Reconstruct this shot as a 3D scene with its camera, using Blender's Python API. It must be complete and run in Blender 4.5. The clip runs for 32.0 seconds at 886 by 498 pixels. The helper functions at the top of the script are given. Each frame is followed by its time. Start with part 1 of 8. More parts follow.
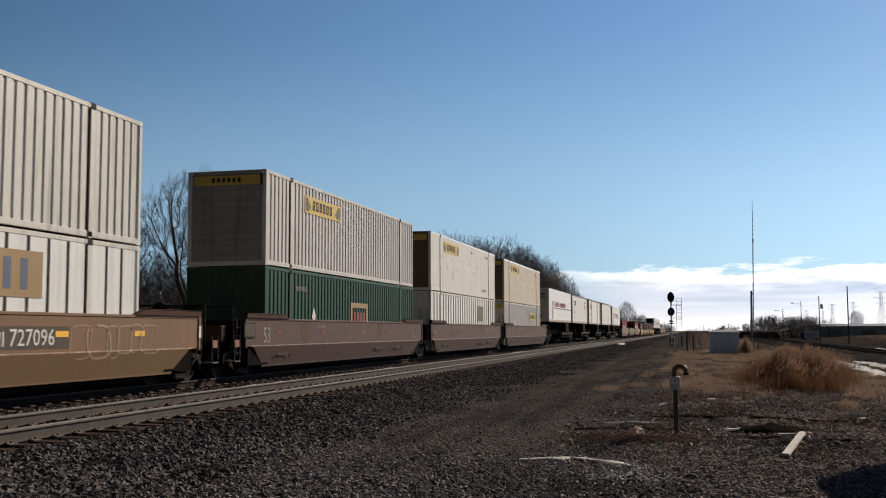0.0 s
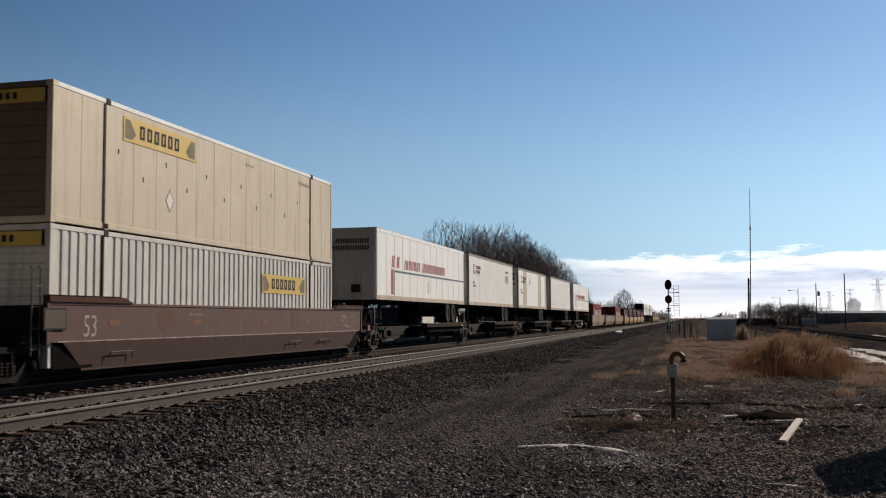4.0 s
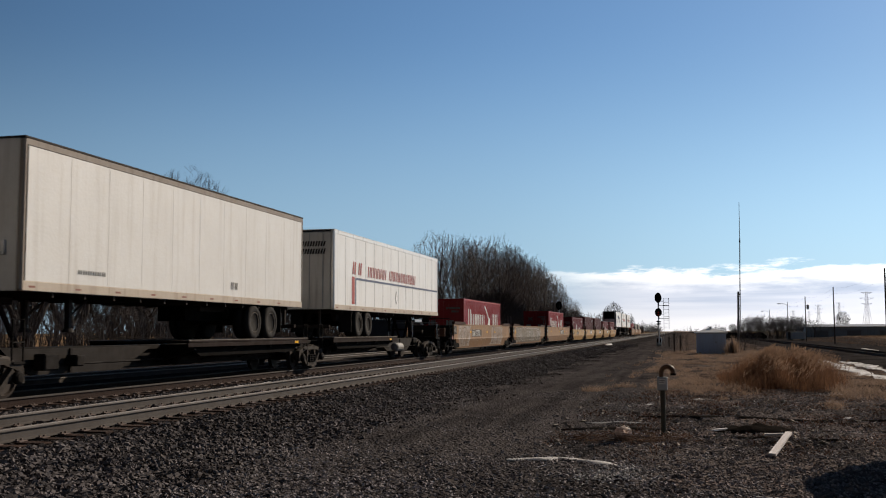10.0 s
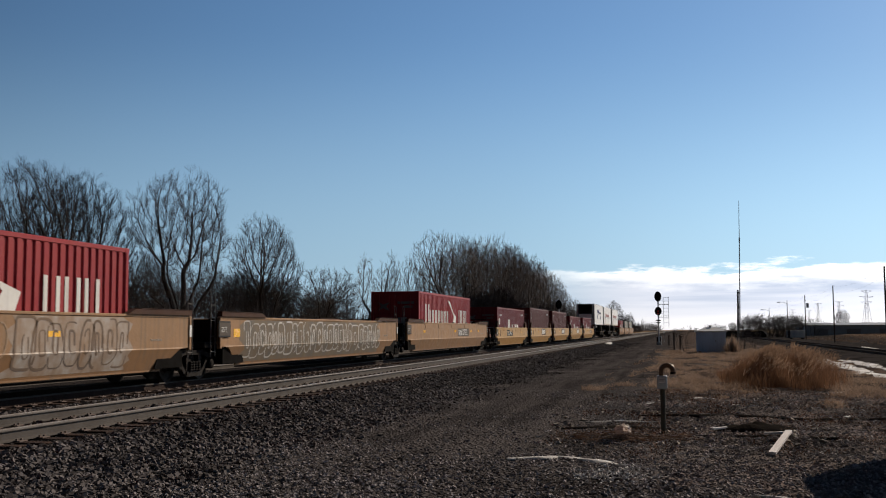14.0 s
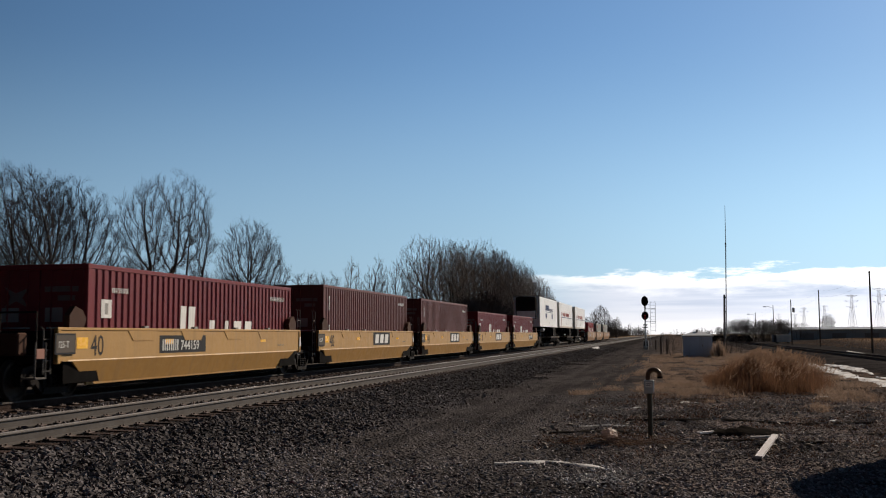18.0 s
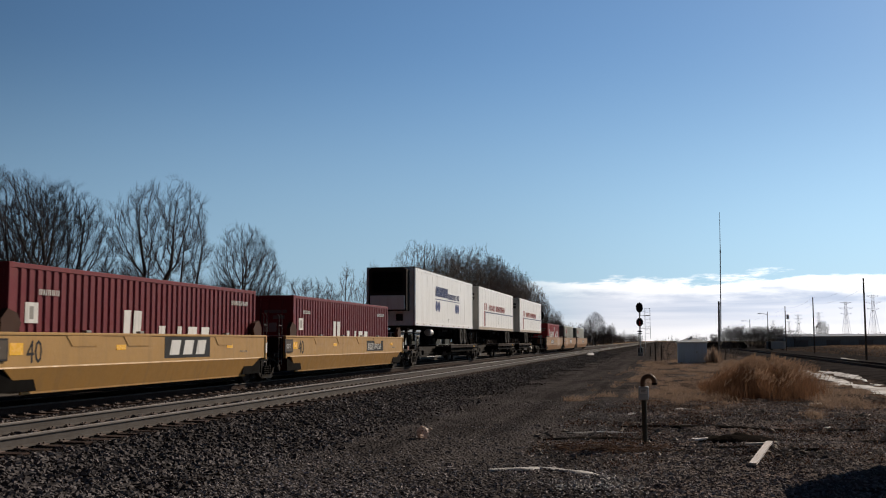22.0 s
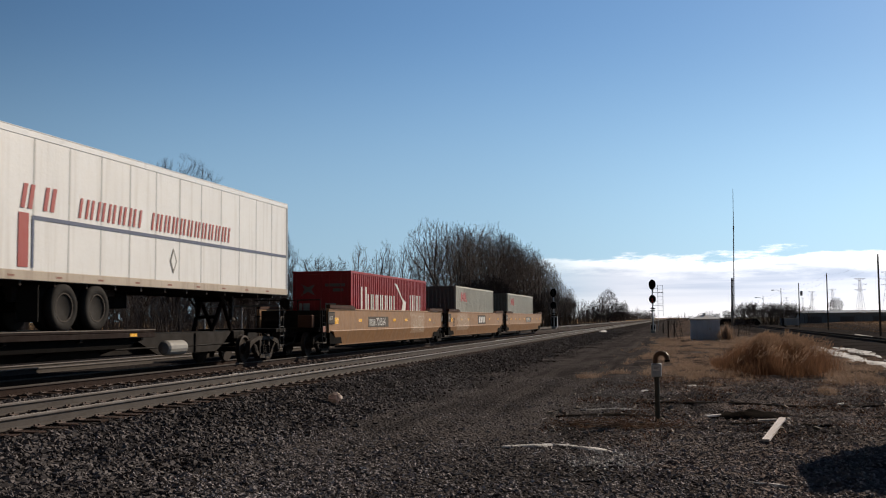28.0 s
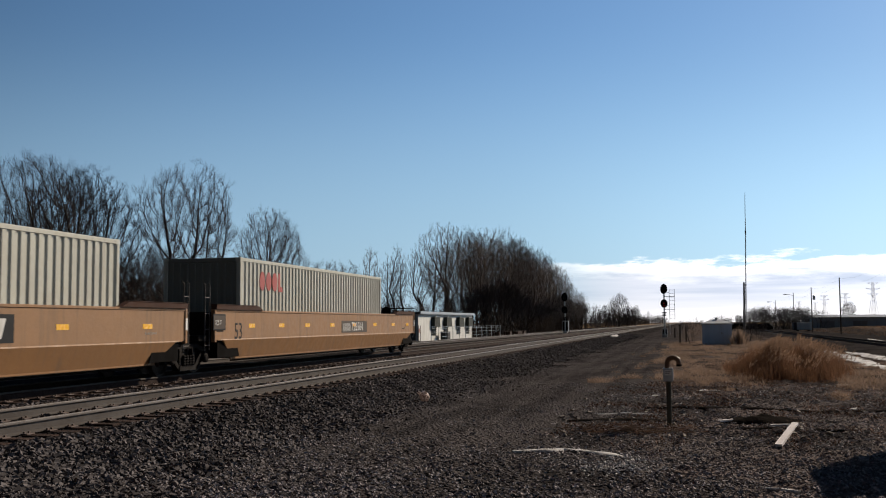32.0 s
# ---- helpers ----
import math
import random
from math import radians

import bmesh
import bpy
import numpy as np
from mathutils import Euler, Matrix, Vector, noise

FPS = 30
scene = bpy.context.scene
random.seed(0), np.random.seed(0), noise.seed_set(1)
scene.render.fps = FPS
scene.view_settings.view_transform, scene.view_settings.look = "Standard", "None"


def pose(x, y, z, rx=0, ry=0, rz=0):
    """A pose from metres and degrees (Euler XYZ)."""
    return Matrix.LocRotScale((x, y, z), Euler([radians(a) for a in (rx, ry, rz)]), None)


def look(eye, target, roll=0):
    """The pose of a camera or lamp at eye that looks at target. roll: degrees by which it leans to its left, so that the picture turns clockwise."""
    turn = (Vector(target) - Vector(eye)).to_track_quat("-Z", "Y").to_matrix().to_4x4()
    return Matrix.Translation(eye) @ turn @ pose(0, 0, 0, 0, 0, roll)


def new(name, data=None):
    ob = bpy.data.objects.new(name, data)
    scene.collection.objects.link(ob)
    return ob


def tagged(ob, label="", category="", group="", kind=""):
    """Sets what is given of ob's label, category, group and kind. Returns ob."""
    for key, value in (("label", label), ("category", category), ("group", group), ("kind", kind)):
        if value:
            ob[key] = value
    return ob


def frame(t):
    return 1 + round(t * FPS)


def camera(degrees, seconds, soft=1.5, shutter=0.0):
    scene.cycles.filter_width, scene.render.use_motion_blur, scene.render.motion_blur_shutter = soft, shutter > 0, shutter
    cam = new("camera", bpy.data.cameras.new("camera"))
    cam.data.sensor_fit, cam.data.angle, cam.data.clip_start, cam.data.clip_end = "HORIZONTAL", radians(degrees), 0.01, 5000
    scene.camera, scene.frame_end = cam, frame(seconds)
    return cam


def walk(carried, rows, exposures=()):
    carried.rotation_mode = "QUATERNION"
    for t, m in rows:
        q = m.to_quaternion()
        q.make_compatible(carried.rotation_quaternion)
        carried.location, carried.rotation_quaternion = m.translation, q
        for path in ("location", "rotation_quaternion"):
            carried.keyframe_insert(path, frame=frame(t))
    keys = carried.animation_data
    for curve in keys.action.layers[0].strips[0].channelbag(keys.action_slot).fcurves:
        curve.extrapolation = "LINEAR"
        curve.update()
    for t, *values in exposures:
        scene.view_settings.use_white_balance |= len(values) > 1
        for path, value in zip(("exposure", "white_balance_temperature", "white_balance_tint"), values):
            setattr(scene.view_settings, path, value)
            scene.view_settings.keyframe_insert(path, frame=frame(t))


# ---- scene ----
CAM_H = 1.28          # camera above the rail tops, which are z = 0
cam = camera(47.7, 32.0, soft=1.1, shutter=0.12)
PATH = [
    (0, pose(0, 0, CAM_H, 94.69, 0.18, 14.08)),
    (0.5, pose(0, 0, CAM_H, 94.74, 0.19, 14.08)),
    (1, pose(0, 0, CAM_H, 94.80, 0.24, 14.00)),
    (1.5, pose(0, 0, CAM_H, 94.87, 0.11, 13.98)),
    (2, pose(0, 0, CAM_H, 94.80, 0.24, 14.04)),
    (2.5, pose(0, 0, CAM_H, 94.67, 0.32, 14.03)),
    (3, pose(0, 0, CAM_H, 94.34, 0.18, 13.91)),
    (3.5, pose(0, 0, CAM_H, 93.97, 0.32, 13.97)),
    (5.5, pose(0, 0, CAM_H, 94.38, 0.34, 13.81)),
    (6, pose(0, 0, CAM_H, 94.50, 0.33, 13.72)),
    (6.5, pose(0, 0, CAM_H, 94.65, 0.40, 13.86)),
    (7, pose(0, 0, CAM_H, 94.70, 0.41, 14.07)),
    (7.5, pose(0, 0, CAM_H, 94.70, 0.44, 14.02)),
    (8, pose(0, 0, CAM_H, 94.72, 0.29, 14.50)),
    (8.5, pose(0, 0, CAM_H, 94.72, 0.30, 14.41)),
    (9, pose(0, 0, CAM_H, 94.64, 0.12, 14.07)),
    (9.5, pose(0, 0, CAM_H, 94.66, 0.07, 13.66)),
    (10, pose(0, 0, CAM_H, 94.72, 0.20, 13.39)),
    (10.5, pose(0, 0, CAM_H, 94.67, 0.05, 13.16)),
    (11, pose(0, 0, CAM_H, 94.59, 0.16, 13.28)),
    (11.5, pose(0, 0, CAM_H, 94.38, 0.50, 13.54)),
    (12, pose(0, 0, CAM_H, 94.37, 0.52, 13.48)),
    (12.5, pose(0, 0, CAM_H, 94.37, 0.46, 13.74)),
    (13, pose(0, 0, CAM_H, 94.40, 0.31, 13.86)),
    (13.5, pose(0, 0, CAM_H, 94.36, 0.35, 13.72)),
    (14, pose(0, 0, CAM_H, 94.67, 0.30, 13.38)),
    (14.5, pose(0, 0, CAM_H, 94.79, 0.39, 13.15)),
    (16.5, pose(0, 0, CAM_H, 94.60, 0.37, 12.39)),
    (17, pose(0, 0, CAM_H, 94.74, 0.39, 12.44)),
    (17.5, pose(0, 0, CAM_H, 94.91, 0.32, 12.60)),
    (18, pose(0, 0, CAM_H, 94.93, 0.34, 12.66)),
    (18.5, pose(0, 0, CAM_H, 94.99, 0.30, 12.48)),
    (19, pose(0, 0, CAM_H, 95.11, 0.25, 12.42)),
    (19.5, pose(0, 0, CAM_H, 95.22, 0.07, 12.40)),
    (20, pose(0, 0, CAM_H, 95.30, 0.25, 12.34)),
    (20.5, pose(0, 0, CAM_H, 95.31, 0.40, 12.57)),
    (21, pose(0, 0, CAM_H, 95.32, 0.33, 12.64)),
    (21.5, pose(0, 0, CAM_H, 95.35, 0.34, 12.41)),
    (22, pose(0, 0, CAM_H, 95.27, 0.21, 12.36)),
    (22.5, pose(0, 0, CAM_H, 95.26, 0.12, 12.63)),
    (23, pose(0, 0, CAM_H, 94.99, 0.04, 12.94)),
    (23.5, pose(0, 0, CAM_H, 94.62, -0.10, 13.00)),
    (24, pose(0, 0, CAM_H, 94.19, -0.07, 13.15)),
    (24.5, pose(0, 0, CAM_H, 93.95, 0.02, 13.18)),
    (25, pose(0, 0, CAM_H, 93.77, 0.16, 12.96)),
    (25.5, pose(0, 0, CAM_H, 93.74, 0.28, 12.57)),
    (26, pose(0, 0, CAM_H, 94.27, 0.76, 12.57)),
    (26.5, pose(0, 0, CAM_H, 94.31, 0.53, 12.56)),
    (28.5, pose(0, 0, CAM_H, 93.93, 0.48, 13.19)),
    (29, pose(0, 0, CAM_H, 93.93, 0.68, 13.12)),
    (29.5, pose(0, 0, CAM_H, 93.99, 0.56, 13.30)),
    (30, pose(0, 0, CAM_H, 93.95, 0.55, 13.21)),
    (30.5, pose(0, 0, CAM_H, 93.89, 0.45, 13.36)),
    (31, pose(0, 0, CAM_H, 93.77, 0.51, 13.75)),
    (31.5, pose(0, 0, CAM_H, 93.92, 0.47, 13.75)),
    (32, pose(0, 0, CAM_H, 94.26, 0.39, 13.71)),
]
EXPOSURES = ((0, -0.06), (3, -0.08), (6, -0.05), (7, -0.12), (12, -0.12), (14, -0.08), (19, -0.06), (21, -0.12), (24, -0.16), (26, -0.12), (29, -0.01), (31, 0.03), (32, 0.0))
walk(cam, PATH, EXPOSURES)

# ---- world, sun ----
SUN_AZ, SUN_EL = 32.0, 29.0      # degrees right of the track's run, and up
world = bpy.data.worlds.new("sky")
scene.world = world
world.use_nodes = True
wn, wl = world.node_tree.nodes, world.node_tree.links
wn.clear()
out = wn.new("ShaderNodeOutputWorld")
bg = wn.new("ShaderNodeBackground")
bg.inputs["Strength"].default_value = 0.078
sky = wn.new("ShaderNodeTexSky")
sky.sky_type, sky.sun_disc = "NISHITA", False
sky.sun_elevation, sky.sun_rotation = radians(SUN_EL), radians(SUN_AZ)
sky.air_density, sky.dust_density, sky.ozone_density, sky.altitude = 1.0, 0.3, 2.0, 200
tc = wn.new("ShaderNodeTexCoord")
sep = wn.new("ShaderNodeSeparateXYZ")
wl.new(tc.outputs["Generated"], sep.inputs[0])


def wmath(op, a, b=0.0, c=0.0, clamp=False):
    n = wn.new("ShaderNodeMath")
    n.operation, n.use_clamp = op, clamp
    for i, v in enumerate((a, b, c)):
        if isinstance(v, (int, float)):
            n.inputs[i].default_value = v
        else:
            wl.new(v, n.inputs[i])
    return n.outputs[0]


def wramp(v, lo, hi):
    n = wn.new("ShaderNodeMapRange")
    n.interpolation_type = "SMOOTHSTEP"
    n.inputs["From Min"].default_value, n.inputs["From Max"].default_value = lo, hi
    wl.new(v, n.inputs["Value"])
    return n.outputs["Result"]


def wmix(f, a, b):
    n = wn.new("ShaderNodeMix")
    n.data_type = "RGBA"
    for sock, v in ((n.inputs[0], f), (n.inputs[6], a), (n.inputs[7], b)):
        if isinstance(v, tuple):
            sock.default_value = (*v, 1)
        elif isinstance(v, float):
            sock.default_value = v
        else:
            wl.new(v, sock)
    return n.outputs[2]


# a bank of low winter cloud all round the horizon: a ragged bright rim over grey-violet layers
mp = wn.new("ShaderNodeMapping")
mp.inputs["Scale"].default_value = (9, 9, 46)
wl.new(tc.outputs["Generated"], mp.inputs[0])
n1 = wn.new("ShaderNodeTexNoise")
n1.inputs["Scale"].default_value, n1.inputs["Detail"].default_value, n1.inputs["Roughness"].default_value = 1.3, 9, 0.62
wl.new(mp.outputs[0], n1.inputs["Vector"])
mp2 = wn.new("ShaderNodeMapping")
mp2.inputs["Scale"].default_value = (3, 3, 60)
mp2.inputs["Location"].default_value = (3.1, 1.7, 0)
wl.new(tc.outputs["Generated"], mp2.inputs[0])
n2 = wn.new("ShaderNodeTexNoise")
n2.inputs["Scale"].default_value, n2.inputs["Detail"].default_value = 1.2, 5
wl.new(mp2.outputs[0], n2.inputs["Vector"])
el = sep.outputs["Z"]
top = wmath("MULTIPLY_ADD", n1.outputs["Fac"], 0.05, 0.037)          # the bank's upper edge, as a sine of elevation
depth = wmath("SUBTRACT", top, el)
inside = wramp(depth, -0.001, 0.006)
rim = wramp(depth, 0.026, 0.004)
layer = wramp(n2.outputs["Fac"], 0.38, 0.62)
grey = wmix(layer, (7.6, 8.6, 10.6), (11.0, 11.5, 12.9))
low = wramp(el, 0.035, 0.0)
grey = wmix(low, grey, (14.2, 13.9, 14.1))
cloud = wmix(rim, grey, (18.2, 18.0, 17.9))
# the bank glows more under the sun
glare = wmath("ADD", wmath("MULTIPLY", sep.outputs["X"], math.sin(radians(SUN_AZ))), wmath("MULTIPLY", sep.outputs["Y"], math.cos(radians(SUN_AZ))))
glare = wmath("MULTIPLY_ADD", wramp(glare, 0.7, 0.95), 0.34, 0.8)
level = wn.new("ShaderNodeCombineColor")
for k in range(3):
    wl.new(glare, level.inputs[k])
lit = wn.new("ShaderNodeMix")
lit.data_type, lit.blend_type = "RGBA", "MULTIPLY"
lit.inputs[0].default_value = 1.0
wl.new(cloud, lit.inputs[6])
wl.new(level.outputs[0], lit.inputs[7])
cloud = lit.outputs[2]
# the bank thins out away from the sun's side, where open sky reaches the horizon
side = wramp(wmath("ADD", wmath("MULTIPLY", sep.outputs["X"], 0.86), wmath("MULTIPLY", sep.outputs["Y"], 0.5)), 0.33, 0.47)
# clear winter sky: deep blue away from the sun and overhead, paler towards the sun and the horizon
sunward = wmath("ADD", wmath("MULTIPLY", sep.outputs["X"], math.sin(radians(SUN_AZ))), wmath("MULTIPLY", sep.outputs["Y"], math.cos(radians(SUN_AZ))))
deep = wmath("MULTIPLY_ADD", wramp(sunward, -0.7, 1.0), 0.9, 0.25)
deep = wmath("MULTIPLY", deep, wmath("MULTIPLY_ADD", wramp(sunward, -0.6, 0.5), 0.52, 0.48))
deep = wmath("MULTIPLY", deep, wmath("MULTIPLY_ADD", wramp(el, 0.8, 0.3), 0.76, 0.24))
deep = wmath("MULTIPLY", deep, wmath("MULTIPLY_ADD", wmath("MULTIPLY", wramp(sunward, 0.7, 0.97), wramp(el, 0.26, 0.06)), 0.26, 0.98))
haze = wmix(wmath("MULTIPLY", wramp(el, 0.3, 0.02), 0.75), sky.outputs[0], (5.4, 6.9, 8.4))
hs = wn.new("ShaderNodeHueSaturation")
hs.inputs["Saturation"].default_value = 1.1
wl.new(haze, hs.inputs["Color"])
tint = wn.new("ShaderNodeMix")
tint.data_type, tint.blend_type = "RGBA", "MULTIPLY"
tint.inputs[0].default_value = 1.0
wl.new(hs.outputs[0], tint.inputs[6])
tone = wn.new("ShaderNodeCombineColor")
wl.new(wmath("MULTIPLY", deep, 0.86), tone.inputs[0])
wl.new(wmath("MULTIPLY", deep, 1.0), tone.inputs[1])
wl.new(wmath("MULTIPLY", deep, 1.1), tone.inputs[2])
wl.new(tone.outputs[0], tint.inputs[7])
wl.new(wmix(wmath("MULTIPLY", inside, side), tint.outputs[2], cloud), bg.inputs[0])
wl.new(bg.outputs[0], out.inputs[0])

sun = new("sun", bpy.data.lights.new("sun", "SUN"))
sun.data.energy, sun.data.angle, sun.data.color = 4.9, radians(0.5), (1.0, 0.85, 0.675)
az, elv = radians(SUN_AZ), radians(SUN_EL)
sun.matrix_world = look((0, 0, 60), Vector((0, 0, 60)) - Vector((math.sin(az) * math.cos(elv), math.cos(az) * math.cos(elv), math.sin(elv))))

# ---- materials ----
def material(name, colour, rough=0.7, metal=0.0, second=None, grain=6.0, blotch=0.7, amount=0.5, bump=0.0, bump_scale=40.0,
             stretch=(1, 1, 1), streak=None, streak_amount=0.4, each=0.0, island=0.0, spec=None, through_light=0.0):
    """A surface: a colour that two scales of noise vary, optional streaks of dirt or rust that run down it, and fine relief."""
    m = bpy.data.materials.new(name)
    m.use_nodes = True
    n, l = m.node_tree.nodes, m.node_tree.links
    b = n["Principled BSDF"]
    b.inputs["Roughness"].default_value, b.inputs["Metallic"].default_value = rough, metal
    b.inputs["Specular IOR Level"].default_value = spec if spec is not None else 0.4 if max(colour) > 0.3 else 0.2 if max(colour) > 0.14 else 0.1
    co = n.new("ShaderNodeTexCoord").outputs["Object"]
    mp = n.new("ShaderNodeMapping")
    mp.inputs["Scale"].default_value = stretch
    l.new(co, mp.inputs[0])

    def noise_at(scale, detail, vec):
        t = n.new("ShaderNodeTexNoise")
        t.inputs["Scale"].default_value, t.inputs["Detail"].default_value = scale, detail
        l.new(vec, t.inputs["Vector"])
        return t.outputs["Fac"]

    def span(v, lo, hi, a=0.0, z=1.0):
        r = n.new("ShaderNodeMapRange")
        for key, val in (("From Min", lo), ("From Max", hi), ("To Min", a), ("To Max", z)):
            r.inputs[key].default_value = val
        l.new(v, r.inputs["Value"])
        return r.outputs["Result"]

    def blend(f, a, c):
        x = n.new("ShaderNodeMix")
        x.data_type = "RGBA"
        for sock, v in ((x.inputs[0], f), (x.inputs[6], a), (x.inputs[7], c)):
            if isinstance(v, tuple):
                sock.default_value = (*v, 1)
            else:
                l.new(v, sock)
        return x.outputs[2]

    second = second or tuple(c * 0.7 for c in colour)
    col = blend(span(noise_at(blotch, 4, mp.outputs[0]), 0.35, 0.68, 0, amount), colour, second)
    col = blend(span(noise_at(grain, 5, mp.outputs[0]), 0.3, 0.75, 0, amount * 0.6), col, second)
    if streak:
        ms = n.new("ShaderNodeMapping")
        ms.inputs["Scale"].default_value = (3.2, 3.2, 0.22)
        l.new(co, ms.inputs[0])
        col = blend(span(noise_at(1.6, 6, ms.outputs[0]), 0.52, 0.72, 0, streak_amount), col, streak)
    if each or island:
        hs = n.new("ShaderNodeHueSaturation")
        rnd = n.new("ShaderNodeObjectInfo").outputs["Random"] if each else n.new("ShaderNodeNewGeometry").outputs["Random Per Island"]
        l.new(span(rnd, 0, 1, 1 - (each or island), 1 + (each or island)), hs.inputs["Value"])
        l.new(col, hs.inputs["Color"])
        col = hs.outputs[0]
    l.new(col, b.inputs["Base Color"])
    l.new(span(noise_at(grain * 0.5, 3, mp.outputs[0]), 0.3, 0.7, max(rough - 0.12, 0.05), min(rough + 0.12, 1)), b.inputs["Roughness"])
    if through_light:
        tr, mix = n.new("ShaderNodeBsdfTranslucent"), n.new("ShaderNodeMixShader")
        mix.inputs[0].default_value = through_light
        l.new(col, tr.inputs["Color"])
        l.new(b.outputs[0], mix.inputs[1])
        l.new(tr.outputs[0], mix.inputs[2])
        l.new(mix.outputs[0], n["Material Output"].inputs["Surface"])
    if bump:
        bp = n.new("ShaderNodeBump")
        bp.inputs["Strength"].default_value, bp.inputs["Distance"].default_value = 1.0, bump
        l.new(noise_at(bump_scale, 4, mp.outputs[0]), bp.inputs["Height"])
        l.new(bp.outputs[0], b.inputs["Normal"])
    return m


def glow(name, colour, strength):
    m = bpy.data.materials.new(name)
    m.use_nodes = True
    b = m.node_tree.nodes["Principled BSDF"]
    b.inputs["Base Color"].default_value = (*colour, 1)
    b.inputs["Emission Color"].default_value = (*colour, 1)
    b.inputs["Emission Strength"].default_value = strength
    return m


RUST = (0.16, 0.075, 0.04)
GRIME = (0.12, 0.095, 0.07)


def paint(name, colour, rough=0.55, dirt=GRIME, amount=0.35, streaks=0.35):
    return material(name, colour, rough, spec=0.22 if max(colour) < 0.5 else None, second=tuple(0.55 * c + 0.45 * d for c, d in zip(colour, dirt)), grain=9, blotch=0.8,
                    amount=amount, streak=dirt, streak_amount=streaks, bump=0.003, bump_scale=14)


M_RAIL = material("worn rail steel", (0.185, 0.168, 0.157), 0.5, 0.2, second=(0.11, 0.09, 0.08), grain=14, blotch=2, amount=0.5, bump=0.001)
M_RAILSIDE = material("dusty rail web", (0.098, 0.088, 0.082), 0.9, spec=0.1, second=(0.058, 0.05, 0.046), grain=9, blotch=1.2, amount=0.6, bump=0.003)
M_TIEPLATE = material("dusty pinkish tie plate", (0.16, 0.125, 0.112), 0.85, second=(0.085, 0.06, 0.052), grain=12, amount=0.6)
# near-black that puts the shade of recesses into webs and axle blocks
M_SHADEBLACK = material("black steel with painted shade", (0.0048, 0.0044, 0.0042), 0.9, second=(0.009, 0.0075, 0.007), grain=8, amount=0.5, spec=0.03)
M_TIE = material("weathered timber tie", (0.052, 0.032, 0.026), 0.9, second=(0.036, 0.023, 0.019), grain=5, amount=0.7, bump=0.01, bump_scale=12,
                 stretch=(1, 8, 1), each=0.3)
M_STONE = material("ballast stone", (0.128, 0.115, 0.116), 0.9, second=(0.062, 0.055, 0.055), grain=22, amount=0.7, bump=0.004, island=0.55, spec=0.05)
M_GRAVEL = material("grey road gravel", (0.33, 0.302, 0.308), 0.9, second=(0.142, 0.127, 0.127), grain=22, amount=0.7, bump=0.004, island=0.5, spec=0.05)
M_GALV = material("galvanised steel", (0.42, 0.44, 0.46), 0.45, 0.7, grain=20, amount=0.3)
M_BLACK = material("black signal paint", (0.012, 0.012, 0.013), 0.6, grain=12, amount=0.4)
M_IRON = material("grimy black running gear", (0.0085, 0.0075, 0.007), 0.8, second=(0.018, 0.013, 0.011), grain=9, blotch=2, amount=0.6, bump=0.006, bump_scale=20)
M_STEEL = material("rolled wheel steel", (0.05, 0.042, 0.037), 0.6, 0.4, second=(0.045, 0.033, 0.027), grain=10, amount=0.5)
M_RUBBER = material("dusty tyre rubber", (0.02, 0.0185, 0.0175), 0.85, second=(0.042, 0.038, 0.035), grain=16, amount=0.5, bump=0.003)
M_RIM = material("dirty grey wheel rim", (0.1, 0.088, 0.078), 0.7, second=(0.035, 0.028, 0.024), grain=9, amount=0.6)
M_SNOW = material("old granular snow", (0.64, 0.63, 0.64), 0.9, second=(0.3, 0.28, 0.265), grain=18, blotch=3.5, amount=0.7, bump=0.02, bump_scale=22)
M_SNOWCLEAN = material("wet patchy snow", (0.72, 0.72, 0.74), 0.7, second=(0.16, 0.14, 0.13), grain=5, blotch=1.3, amount=0.85, bump=0.02, bump_scale=14)
M_ICE = material("thin grey ice", (0.2, 0.19, 0.19), 0.6, second=(0.05, 0.045, 0.04), grain=7, amount=0.6, bump=0.01)
M_ROCKWHITE = paint("white letter paint", (0.74, 0.73, 0.7), 0.6)


